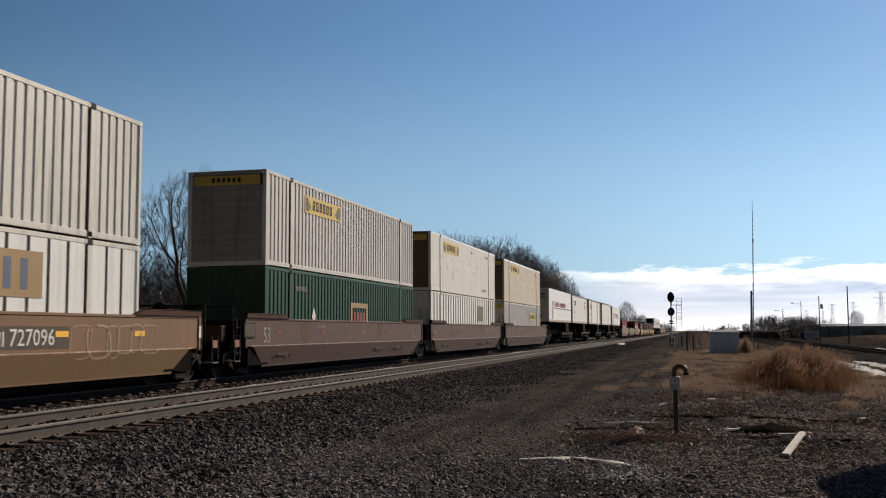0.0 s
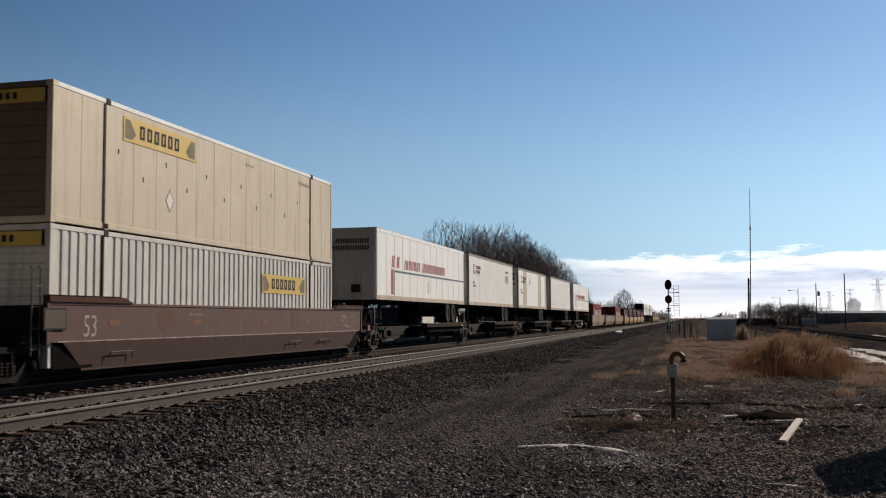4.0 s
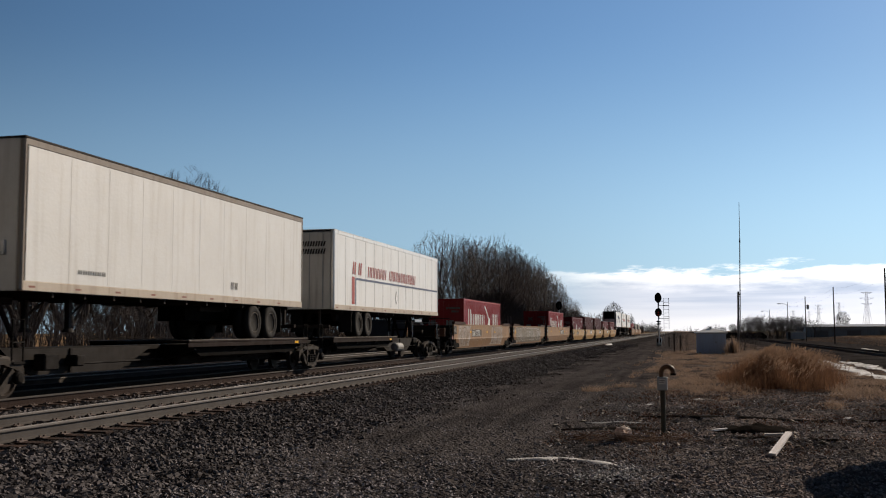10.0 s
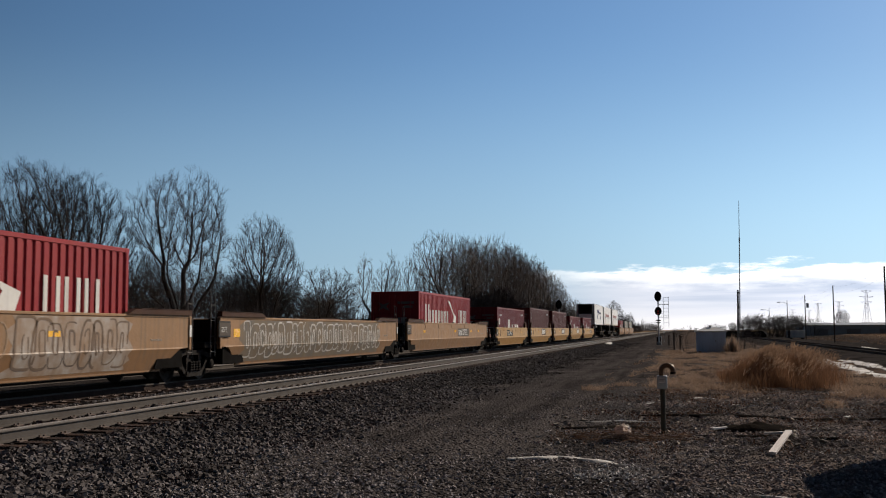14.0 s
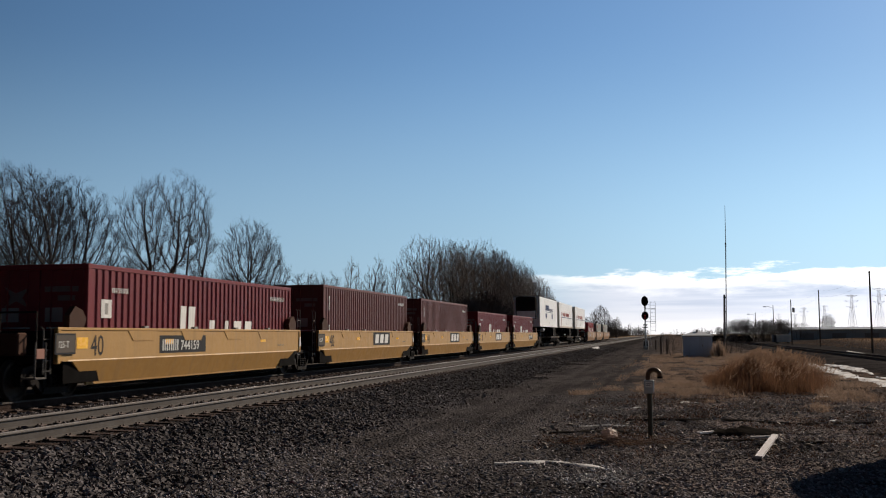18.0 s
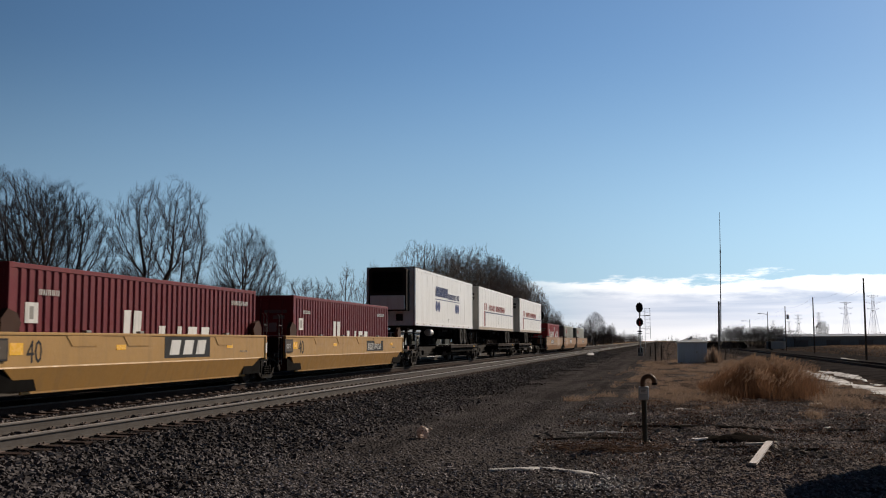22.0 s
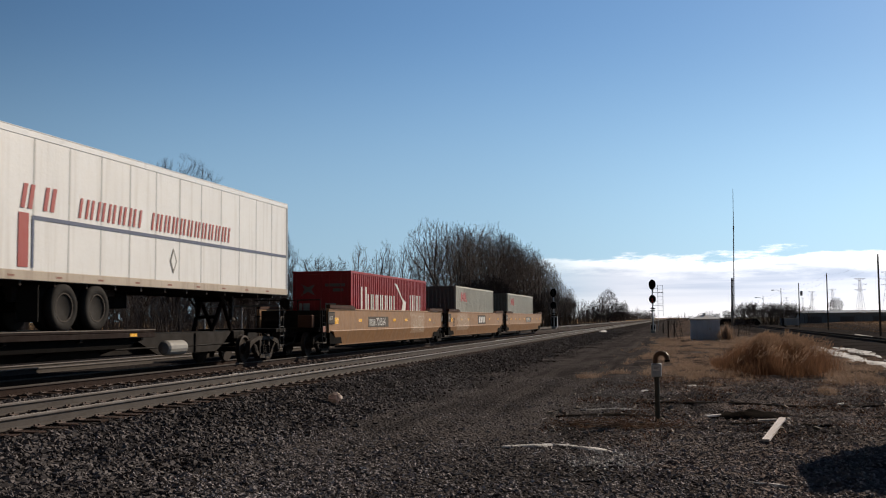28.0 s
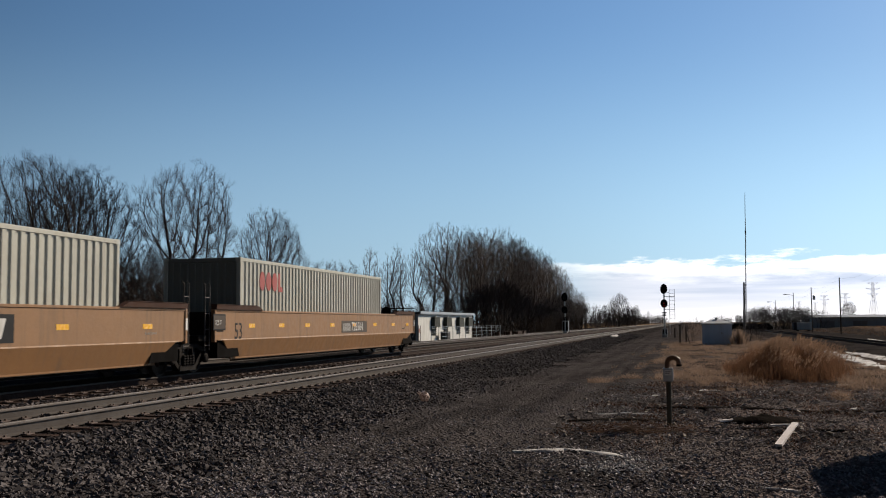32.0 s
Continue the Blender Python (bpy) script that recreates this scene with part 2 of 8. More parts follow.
# ---- mesh building ----
class Build:
    """Gathers vertices and faces for one mesh."""

    def __init__(self):
        self.v, self.f = [], []

    def poly(self, *pts):
        k = len(self.v)
        self.v += [tuple(p) for p in pts]
        self.f.append(tuple(range(k, k + len(pts))))
        return self

    def box(self, x0, x1, y0, y1, z0, z1, c=0.0):
        k = len(self.v)
        if c <= 0:
            self.v += [(x, y, z) for x in (x0, x1) for y in (y0, y1) for z in (z0, z1)]
            self.f += [tuple(k + i for i in q) for q in ((0, 1, 3, 2), (4, 6, 7, 5), (0, 4, 5, 1), (2, 3, 7, 6), (0, 2, 6, 4), (1, 5, 7, 3))]
            return self
        lo, hi = (x0, y0, z0), (x1, y1, z1)
        c = min(c, (x1 - x0) / 2.01, (y1 - y0) / 2.01, (z1 - z0) / 2.01)
        at = {}
        for s in ((a, b, d) for a in (0, 1) for b in (0, 1) for d in (0, 1)):
            for axis in range(3):
                p = [(hi[i] if s[i] else lo[i]) + (0 if i == axis else (-c if s[i] else c)) for i in range(3)]
                at[s, axis] = len(self.v)
                self.v.append(tuple(p))
        def flip(s, *axes):
            return tuple(1 - q if i in axes else q for i, q in enumerate(s))
        for axis in range(3):
            u, w = (axis + 1) % 3, (axis + 2) % 3
            for side in (0, 1):
                s = tuple(side if i == axis else 0 for i in range(3))
                ring = [at[s, axis], at[flip(s, u), axis], at[flip(s, u, w), axis], at[flip(s, w), axis]]
                self.f.append(tuple(ring if side else ring[::-1]))
        for axis in range(3):
            u, w = (axis + 1) % 3, (axis + 2) % 3
            for su in (0, 1):
                for sw in (0, 1):
                    s = [0, 0, 0]
                    s[u], s[w] = su, sw
                    s = tuple(s)
                    e = flip(s, axis)
                    ring = [at[s, u], at[e, u], at[e, w], at[s, w]]
                    self.f.append(tuple(ring if su == sw else ring[::-1]))
        for s in ((a, b, d) for a in (0, 1) for b in (0, 1) for d in (0, 1)):
            ring = [at[s, 0], at[s, 1], at[s, 2]]
            self.f.append(tuple(ring if sum(s) % 2 else ring[::-1]))
        return self

    def tube(self, p0, p1, r0, r1=None, n=8, caps=True):
        r1 = r0 if r1 is None else r1
        p0, p1 = Vector(p0), Vector(p1)
        d = (p1 - p0).normalized()
        a = d.orthogonal().normalized()
        b = d.cross(a)
        k = len(self.v)
        for p, r in ((p0, r0), (p1, r1)):
            for i in range(n):
                t = 2 * math.pi * i / n
                self.v.append(tuple(p + (a * math.cos(t) + b * math.sin(t)) * r))
        for i in range(n):
            j = (i + 1) % n
            self.f.append((k + i, k + j, k + n + j, k + n + i))
        if caps:
            self.f.append(tuple(k + i for i in reversed(range(n))))
            self.f.append(tuple(k + n + i for i in range(n)))
        return self

    def path(self, pts, r, n=8):
        """A tube of one piece along a line of points."""
        pts = [Vector(p) for p in pts]
        k = len(self.v)
        a = None
        for i, p in enumerate(pts):
            d = (pts[min(i + 1, len(pts) - 1)] - pts[max(i - 1, 0)]).normalized()
            a = d.orthogonal().normalized() if a is None else (a - d * a.dot(d)).normalized()
            c = d.cross(a)
            self.v += [tuple(p + (a * math.cos(t) + c * math.sin(t)) * r) for t in [2 * math.pi * q / n for q in range(n)]]
        for i in range(len(pts) - 1):
            for q in range(n):
                j = (q + 1) % n
                self.f.append((k + i * n + q, k + i * n + j, k + (i + 1) * n + j, k + (i + 1) * n + q))
        self.f.append(tuple(k + q for q in reversed(range(n))))
        self.f.append(tuple(k + (len(pts) - 1) * n + q for q in range(n)))
        return self

    def turned(self, centre, axis, profile, n=20):
        """A solid of revolution: profile rows of (along the axis, radius)."""
        d = Vector(axis).normalized()
        a = d.orthogonal().normalized()
        b = d.cross(a)
        c = Vector(centre)
        k = len(self.v)
        for u, r in profile:
            for i in range(n):
                t = 2 * math.pi * i / n
                self.v.append(tuple(c + d * u + (a * math.cos(t) + b * math.sin(t)) * r))
        for q in range(len(profile) - 1):
            for i in range(n):
                j = (i + 1) % n
                self.f.append((k + q * n + i, k + q * n + j, k + (q + 1) * n + j, k + (q + 1) * n + i))
        self.f.append(tuple(k + i for i in reversed(range(n))))
        self.f.append(tuple(k + (len(profile) - 1) * n + i for i in range(n)))
        return self

    def plate(self, outline, x0, x1, axis="x"):
        """An outline of (y, z) pairs, made x0 to x1 thick; axis y: the pairs are (x, z) and the thickness runs along y."""
        k, m = len(self.v), len(outline)
        for d in (x0, x1):
            for a, b in outline:
                self.v.append((d, a, b) if axis == "x" else (a, d, b) if axis == "y" else (a, b, d))
        self.f.append(tuple(range(k + m - 1, k - 1, -1)))
        self.f.append(tuple(range(k + m, k + 2 * m)))
        for i in range(m):
            j = (i + 1) % m
            self.f.append((k + i, k + j, k + m + j, k + m + i))
        return self

    def ribbed(self, x, y0, y1, z0, z1, period, depth, flat=0.5, out=1):
        """A corrugated wall in the plane x: trapezoid waves that go in by depth; flat: the outer crest's share of a period."""
        count = max(1, round((y1 - y0) / period))
        p = (y1 - y0) / count
        s = p * (1 - flat) * 0.28
        prof = []
        for i in range(count):
            y = y0 + i * p
            prof += [(x, y), (x, y + p * flat), (x - out * depth, y + p * flat + s), (x - out * depth, y + p - s)]
        prof.append((x, y1))
        for (xa, ya), (xb, yb) in zip(prof, prof[1:]):
            self.poly((xa, ya, z0), (xb, yb, z0), (xb, yb, z1), (xa, ya, z1))
        return self

    def ribbed_end(self, y, x0, x1, z0, z1, period, depth):
        """The same wave across an end wall that faces the y's low side, with the crests running level."""
        count = max(1, round((z1 - z0) / period))
        p = (z1 - z0) / count
        prof = []
        for i in range(count):
            z = z0 + i * p
            prof += [(y, z), (y, z + p * 0.5), (y + depth, z + p * 0.62), (y + depth, z + p * 0.88)]
        prof.append((y, z1))
        for (ya, za), (yb, zb) in zip(prof, prof[1:]):
            self.poly((x0, ya, za), (x1, ya, za), (x1, yb, zb), (x0, yb, zb))
        return self

    def mesh(self, name, mat, smooth=False):
        me = bpy.data.meshes.new(name)
        me.from_pydata(self.v, [], self.f)
        me.materials.append(mat)
        if smooth:
            me.shade_smooth()
        me.update()
        return me


def part(name, b, mat, parent=None, label="", smooth=False):
    """Links what b holds as one mesh object under parent."""
    ob = new(name, b if isinstance(b, bpy.types.Mesh) else b.mesh(name, mat, smooth))
    if parent is not None:
        ob.parent = parent
    if label:
        ob["label"] = label
    return ob


def thing(name, label, category, group="", kind="", at=None):
    ob = new(name)
    ob.empty_display_size = 0.3
    if at is not None:
        ob.matrix_basis = at
    return tagged(ob, label, category, group, kind)


def lettering(text, size, mat, name="number"):
    """The mesh of a text in the built-in font, flat in x and y, cut 4 mm thick."""
    cu = bpy.data.curves.new(name, "FONT")
    cu.body, cu.size, cu.extrude, cu.resolution_u = text, size, 0.002, 2
    ob = bpy.data.objects.new(name, cu)
    me = bpy.data.meshes.new_from_object(ob)
    bpy.data.objects.remove(ob)
    bpy.data.curves.remove(cu)
    me.materials.clear()
    me.materials.append(mat)
    me.name = name
    return me


def put_text(text, size, mat, parent, x, y, z, name="number", squeeze=1.0):
    """A text on a wall that faces +x, starting at (y, z)."""
    ob = part(name, lettering(text, size, mat, name), None, parent)
    ob.matrix_basis = Matrix.Translation((x, y, z)) @ Matrix(((0, 0, 1, 0), (1, 0, 0, 0), (0, 1, 0, 0), (0, 0, 0, 1))) @ Matrix.Diagonal((squeeze, 1, 1, 1))
    return ob


def bars(b, x, y, z, count, w, h, gap, slant=0.0, stroke=0.3, thick=0.004, skip=(), link=0.0):
    """A row of plain upright bars, two to a character cell, where a wall that faces +x bears a name; link: closes each cell above and below."""
    for i in range(count):
        if i in skip:
            continue
        y0 = y + i * (w + gap)
        for s in (0, 1):
            a = y0 + s * (w * (1 - stroke))
            e = a + w * stroke
            b.plate(((a, z), (e, z), (e + slant * h, z + h), (a + slant * h, z + h)), x, x + thick)
        if link:
            for f in (0.0, 1 - link):
                a, e = y0 + w * stroke, y0 + w * (1 - stroke)
                b.plate(((a + slant * h * f, z + h * f), (e + slant * h * f, z + h * f), (e + slant * h * (f + link), z + h * (f + link)), (a + slant * h * (f + link), z + h * (f + link))), x, x + thick)
    return b


def pieces(name, b, mat, parent, label=""):
    """Every loose piece of b becomes a part of its own."""
    up = list(range(len(b.v)))

    def root(i):
        while up[i] != i:
            up[i] = up[up[i]]
            i = up[i]
        return i

    for f in b.f:
        for i in f[1:]:
            up[root(i)] = root(f[0])
    groups = {}
    for f in b.f:
        groups.setdefault(root(f[0]), []).append(f)
    for faces in groups.values():
        used = sorted({i for f in faces for i in f})
        at = {i: k for k, i in enumerate(used)}
        q = Build()
        q.v, q.f = [b.v[i] for i in used], [tuple(at[i] for i in f) for f in faces]
        part(name, q, mat, parent, label)

# ---- ground and tracks ----
NEAR_X, TRAIN_X, THIRD_X = -9.6, -13.7, -18.9     # track centres
GROUND_Z = -0.52


def ramp(v, a, b):
    t = min(max((v - a) / (b - a), 0.0), 1.0)
    return t * t * (3 - 2 * t)


def height(x, y):
    """The ground: a raised bed of ballast for the tracks, a shoulder that slopes to a service road, rough flat land beyond."""
    bed = -0.2
    z = GROUND_Z + (bed - GROUND_Z) * ramp(-x, 6.3, 8.1)
    if x < -21:
        z = bed + (-0.55 - bed) * ramp(-x, 21.0, 23.5)
    if x > 9:
        z = GROUND_Z + 0.14 * ramp(x, 8.6, 10.0)
        # a grassy bank between the yard and the warehouse
        z += 0.7 * ramp(x, 21.5, 33) * ramp(y, 90, 130) * ramp(y, 245, 200) * (1 + 0.25 * noise.noise((x * 0.08, y * 0.05, 2.0)))
    if -6.0 < x < 9 and y < 120:
        n = noise.noise((x * 0.45, y * 0.22, 0.3)) * 0.05 + noise.noise((x * 1.7, y * 0.9, 4.0)) * 0.02
        # wheel ruts of the service road
        rut = math.exp(-((x + 4.3) / 0.32) ** 2) + math.exp(-((x + 2.5) / 0.32) ** 2)
        n += 0.075 * noise.noise((x * 0.22, y * 0.95, 11.0)) * ramp(x, -2.5, -0.5) * ramp(y, 14, 17)
        z += n * ramp(x, -6.0, -4.5) - 0.035 * rut * ramp(y, 10, 24)
    return z


def rough(x, y):
    """Fine relief of stones and clods: coarse on the ballast, finer on the trodden road."""
    if not (-12.9 < x < 9.5 and 7 < y < 130):
        return 0.0
    road = ramp(x, -6.2, -5.0) * ramp(x, -0.6, -2.0) * ramp(y, 12, 19)
    a = (0.032 - 0.017 * road) * (1 + 0.7 * noise.noise((x * 0.7, y * 0.5, 8.0)))
    return a * (noise.noise((x * 9.0, y * 9.0, 2.0)) * 0.9 + noise.noise((x * 23.0, y * 23.0, 6.0)) * 0.8) + (0.02 + 0.03 * ramp(x, -1.5, 0.5)) * noise.noise((x * 2.1, y * 1.6, 3.0))


def ground_material():
    m = bpy.data.materials.new("ballast, dirt and dead grass")
    m.use_nodes = True
    n, l = m.node_tree.nodes, m.node_tree.links
    b = n["Principled BSDF"]
    b.inputs["Roughness"].default_value = 0.95
    b.inputs["Specular IOR Level"].default_value = 0.0
    co = n.new("ShaderNodeTexCoord").outputs["Object"]
    sep = n.new("ShaderNodeSeparateXYZ")
    l.new(co, sep.inputs[0])

    def noise_at(scale, detail=4, stretch=None, kind="ShaderNodeTexNoise"):
        v = co
        if stretch:
            mp = n.new("ShaderNodeMapping")
            mp.inputs["Scale"].default_value = stretch
            l.new(co, mp.inputs[0])
            v = mp.outputs[0]
        t = n.new(kind)
        t.inputs["Scale"].default_value = scale
        if kind == "ShaderNodeTexNoise":
            t.inputs["Detail"].default_value = detail
        l.new(v, t.inputs["Vector"])
        return t.outputs[0]

    def span(v, lo, hi, a=0.0, z=1.0):
        r = n.new("ShaderNodeMapRange")
        r.interpolation_type = "SMOOTHSTEP"
        for key, val in (("From Min", lo), ("From Max", hi), ("To Min", a), ("To Max", z)):
            r.inputs[key].default_value = val
        l.new(v, r.inputs["Value"])
        return r.outputs["Result"]

    def calc(op, a, c=0.0):
        q = n.new("ShaderNodeMath")
        q.operation = op
        for i, v in enumerate((a, c)):
            if isinstance(v, (int, float)):
                q.inputs[i].default_value = v
            else:
                l.new(v, q.inputs[i])
        return q.outputs[0]

    def blend(f, a, c):
        x = n.new("ShaderNodeMix")
        x.data_type = "RGBA"
        for sock, v in ((x.inputs[0], f), (x.inputs[6], a), (x.inputs[7], c)):
            if isinstance(v, tuple):
                sock.default_value = (*v, 1)
            else:
                l.new(v, sock)
        return x.outputs[2]

    X, Y = sep.outputs["X"], sep.outputs["Y"]
    wob = calc("MULTIPLY", calc("SUBTRACT", noise_at(0.35, 5), 0.5), 5.0)
    vor = noise_at(17, kind="ShaderNodeTexVoronoi")
    stone = blend(span(vor, 0.1, 0.75), (0.0517, 0.0468, 0.0481), (0.0135, 0.0122, 0.0125))
    stone = blend(span(noise_at(3.0, 5), 0.42, 0.7), stone, (0.0439, 0.0397, 0.0403))
    dirt = blend(span(noise_at(0.8, 6), 0.35, 0.65), (0.0756, 0.0683, 0.0697), (0.0370, 0.0341, 0.0353))
    dirt = blend(span(noise_at(14, 5), 0.5, 0.75), dirt, (0.1182, 0.1094, 0.1117))
    dirt = blend(span(noise_at(60, 3), 0.52, 0.66), dirt, (0.0354, 0.0319, 0.0326))
    straw = blend(span(noise_at(1.3, 6), 0.42, 0.58), (0.21, 0.15, 0.118), (0.058, 0.044, 0.04))
    straw = blend(span(noise_at(26, 4, (1, 0.3, 1)), 0.45, 0.65), straw, (0.0612, 0.0459, 0.0389))
    clod = span(noise_at(0.75, 6), 0.5, 0.6)
    dirt = blend(calc("MULTIPLY", clod, span(X, -1.5, 0.5)), dirt, blend(span(noise_at(11, 5), 0.4, 0.65), (0.16, 0.122, 0.115), (0.066, 0.0525, 0.051)))
    # paler soil colours beside the road
    dirt = blend(span(X, -2.0, 0.5, 0.0, 0.55), dirt, blend(span(noise_at(5.0, 6), 0.4, 0.65), (0.205, 0.175, 0.166), (0.092, 0.077, 0.073)))
    # service road between the ballast's toe and the rough ground
    is_dirt = span(calc("ADD", X, wob), -6.6, -5.2)
    base = blend(is_dirt, stone, dirt)
    gravelly = calc("MULTIPLY", is_dirt, span(noise_at(0.55, 5, (1, 0.6, 1)), 0.47, 0.6, 0, 0.75))
    base = blend(gravelly, base, stone)
    # dead grass beyond the road
    gx = span(calc("ADD", X, wob), -1.8, 0.4)
    gy = span(calc("ADD", Y, calc("MULTIPLY", wob, 2.2)), 24, 33)
    grass = calc("MULTIPLY", calc("MULTIPLY", gx, gy), span(noise_at(0.5, 7), 0.42, 0.56))
    base = blend(grass, base, straw)
    ruts = span(noise_at(1.1, 4, (2.2, 0.1, 1)), 0.42, 0.62, 0, 0.55)
    base = blend(calc("MULTIPLY", calc("MULTIPLY", is_dirt, ruts), span(X, -0.8, -2.2)), base, (0.0926, 0.0827, 0.0821))
    yard = calc("MULTIPLY", span(X, 8.2, 9.4), span(calc("ADD", calc("SUBTRACT", X, calc("MULTIPLY", Y, 0.06)), calc("MULTIPLY", wob, 0.6)), 19, 15))
    base = blend(yard, base, blend(span(noise_at(0.9, 5), 0.4, 0.66), (0.052, 0.047, 0.047), (0.025, 0.0228, 0.0232)))
    far = span(calc("ABSOLUTE", calc("SUBTRACT", calc("SUBTRACT", X, calc("MULTIPLY", Y, 0.03)), -10)), 32, 38)
    base = blend(far, base, blend(span(noise_at(0.06, 5), 0.4, 0.62), (0.3, 0.2, 0.12), (0.17, 0.12, 0.075)))
    # the shade under the train is painted into the bed of its track
    bed_shade = span(calc("ABSOLUTE", calc("ADD", X, 13.7)), 1.75, 1.25, 0.0, 0.85)
    base = blend(calc("MULTIPLY", bed_shade, span(noise_at(0.9, 4), 0.3, 0.5, 0.7, 1.0)), base, (0.011, 0.0098, 0.009))
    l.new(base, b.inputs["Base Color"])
    bp = n.new("ShaderNodeBump")
    bp.inputs["Strength"].default_value, bp.inputs["Distance"].default_value = 1.0, 0.06
    h = calc("ADD", calc("MULTIPLY", vor, -0.8), calc("MULTIPLY", noise_at(9, 6), 1.0))
    l.new(h, bp.inputs["Height"])
    l.new(bp.outputs[0], b.inputs["Normal"])
    return m


def steps(*runs):
    """Coordinates in rising order: runs of (from, to, step)."""
    got = []
    for a, b, s in runs:
        got += list(np.arange(a, b - 1e-6, s))
    return got + [runs[-1][1]]


def sheet():
    xs = steps((-3000, -300, 450), (-300, -60, 40), (-60, -24, 6), (-24, -20.5, 0.5), (-20.5, -13.0, 2.5), (-13.0, -8.5, 0.12), (-8.5, 9, 0.065), (9, 12, 0.5), (12, 20, 4), (20, 60, 2), (60, 300, 40), (300, 3000, 450))
    ys = steps((-600, -40, 80), (-40, 6, 4), (6, 8.2, 0.3), (8.2, 13, 0.055), (13, 20, 0.1), (20, 32, 0.2), (32, 60, 0.5), (60, 130, 2), (130, 260, 6), (260, 400, 30), (400, 4600, 420))
    b = Build()
    b.v = [(x, y, height(x, y) + rough(x, y)) for y in ys for x in xs]
    w = len(xs)
    b.f = [(j * w + i, j * w + i + 1, (j + 1) * w + i + 1, (j + 1) * w + i) for j in range(len(ys) - 1) for i in range(w - 1)]
    ob = part("ground", b, ground_material())
    tagged(ob, "dark ballast, rutted dirt road and dead winter grass", "ground", kind="structure")


sheet()

RAIL = ((-0.075, -0.175), (0.075, -0.175), (0.075, -0.163), (0.012, -0.145), (0.01, -0.045), (0.036, -0.036), (0.036, -0.004), (0.03, 0.0),
        (-0.03, 0.0), (-0.036, -0.004), (-0.036, -0.036), (-0.01, -0.045), (-0.012, -0.145), (-0.075, -0.163))


def track(name, label, m, ties, far_end=1500, back=-420, head=None, web=None):
    """Two rails on timber ties; ties: the stretch along the track whose ties are pieces of their own."""
    t = thing(name, label, "railway track", kind="structure", at=m)
    for side in (-0.755, 0.755):
        rail = part("rail", Build().plate([(side + a, z) for a, z in RAIL], back, far_end, "y"), web or M_RAILSIDE, t, "steel rail with a rusty dust-coated web")
        part("rail_head", Build().box(side - 0.039, side + 0.039, back, far_end, -0.033, 0.003, 0.006), head or M_RAIL, rail, "bright worn running surface")
    tie = Build().box(-1.3, 1.3, -0.115, 0.115, -0.35, -0.178, 0.012).mesh("tie", M_TIE)
    plate_ = Build()
    for side in (-0.755, 0.755):
        plate_.box(side - 0.17, side + 0.17, -0.09, 0.09, -0.18, -0.163, 0.004)
        for dx in (-0.1, 0.1):
            for dy in (-0.05, 0.05):
                plate_.box(side + dx - 0.014, side + dx + 0.014, dy - 0.014, dy + 0.014, -0.165, -0.14)
    plate_ = plate_.mesh("tie_plate", M_TIEPLATE)
    rnd = random.Random(name)
    a, z = ties
    y = a
    while y < z:
        o = part("tie", tie, None, t)
        o.matrix_basis = pose(rnd.uniform(-0.06, 0.06), y, rnd.uniform(-0.01, 0.004), 0, 0, rnd.uniform(-1.2, 1.2))
        part("tie_plate", plate_, None, t).matrix_basis = pose(0, y, 0)
        y += 0.5
    rest = Build()
    y = z
    while y < 420:
        rest.box(-1.3 + rnd.uniform(-0.05, 0.05), 1.3 + rnd.uniform(-0.05, 0.05), y - 0.115, y + 0.115, -0.35, -0.178)
        y += 0.5
    tagged(part("tie_row", rest, M_TIE, t), kind="stuff")
    return t


track("track_near", "empty main track, worn steel rails on weathered timber ties", pose(NEAR_X, 0, 0), (9, 84))
# the train's shade is put into these rails: dull heads, tie-dark webs
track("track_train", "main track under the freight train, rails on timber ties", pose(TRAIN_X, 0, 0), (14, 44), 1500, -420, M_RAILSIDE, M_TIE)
track("track_third", "further track behind the train, rusty rails", pose(THIRD_X, 0, -0.04), (40, 60))
track("track_yard", "yard track on low dark ballast beside snow", pose(13.0, 0, -0.2), (44, 110), 900, 20, M_TIE, M_TIE)


def stones(name, label, n, place, size, seed, mat=M_STONE):
    """Loose broken stones: each a squashed, twisted octahedron with a cut top."""
    rnd = random.Random(seed)
    b = Build()
    base = [Vector(p) for p in ((1, 0, 0), (0.2, 0.9, 0), (-1, 0.2, 0), (-0.1, -1, 0), (0.35, 0.3, 0.75), (-0.4, -0.25, 0.8), (0.1, -0.5, -0.6))]
    faces = ((0, 1, 4), (1, 2, 5, 4), (2, 3, 5), (3, 0, 4, 5), (1, 0, 6), (2, 1, 6), (3, 2, 6), (0, 3, 6))
    for _ in range(n):
        x, y = place(rnd)
        s = size * (0.5 + 1.3 * rnd.random() ** 2.2)
        m = Euler((rnd.uniform(-0.7, 0.7), rnd.uniform(-0.7, 0.7), rnd.uniform(0, 6.3))).to_matrix()
        c = Vector((x, y, height(x, y) + max(rough(x, y), -0.01) + s * 0.15))
        k = len(b.v)
        for p in base:
            q = Vector((p.x * s * rnd.uniform(0.95, 1.35), p.y * s * rnd.uniform(0.55, 0.85), p.z * s * rnd.uniform(0.55, 0.85)))
            b.v.append(tuple(c + m @ q))
        b.f += [tuple(k + i for i in f) for f in faces]
    return tagged(part(name, b, mat), label, "gravel", kind="stuff")


def on_shoulder(r):
    y = 9 + 130 * r.random() ** 2.9
    return -8.2 + (2.25 + 1.6 * noise.noise((y * 0.3, 1.0, 0.0))) * r.random() ** 0.95 + abs(r.gauss(0, 0.5)) * (r.random() < 0.3), y


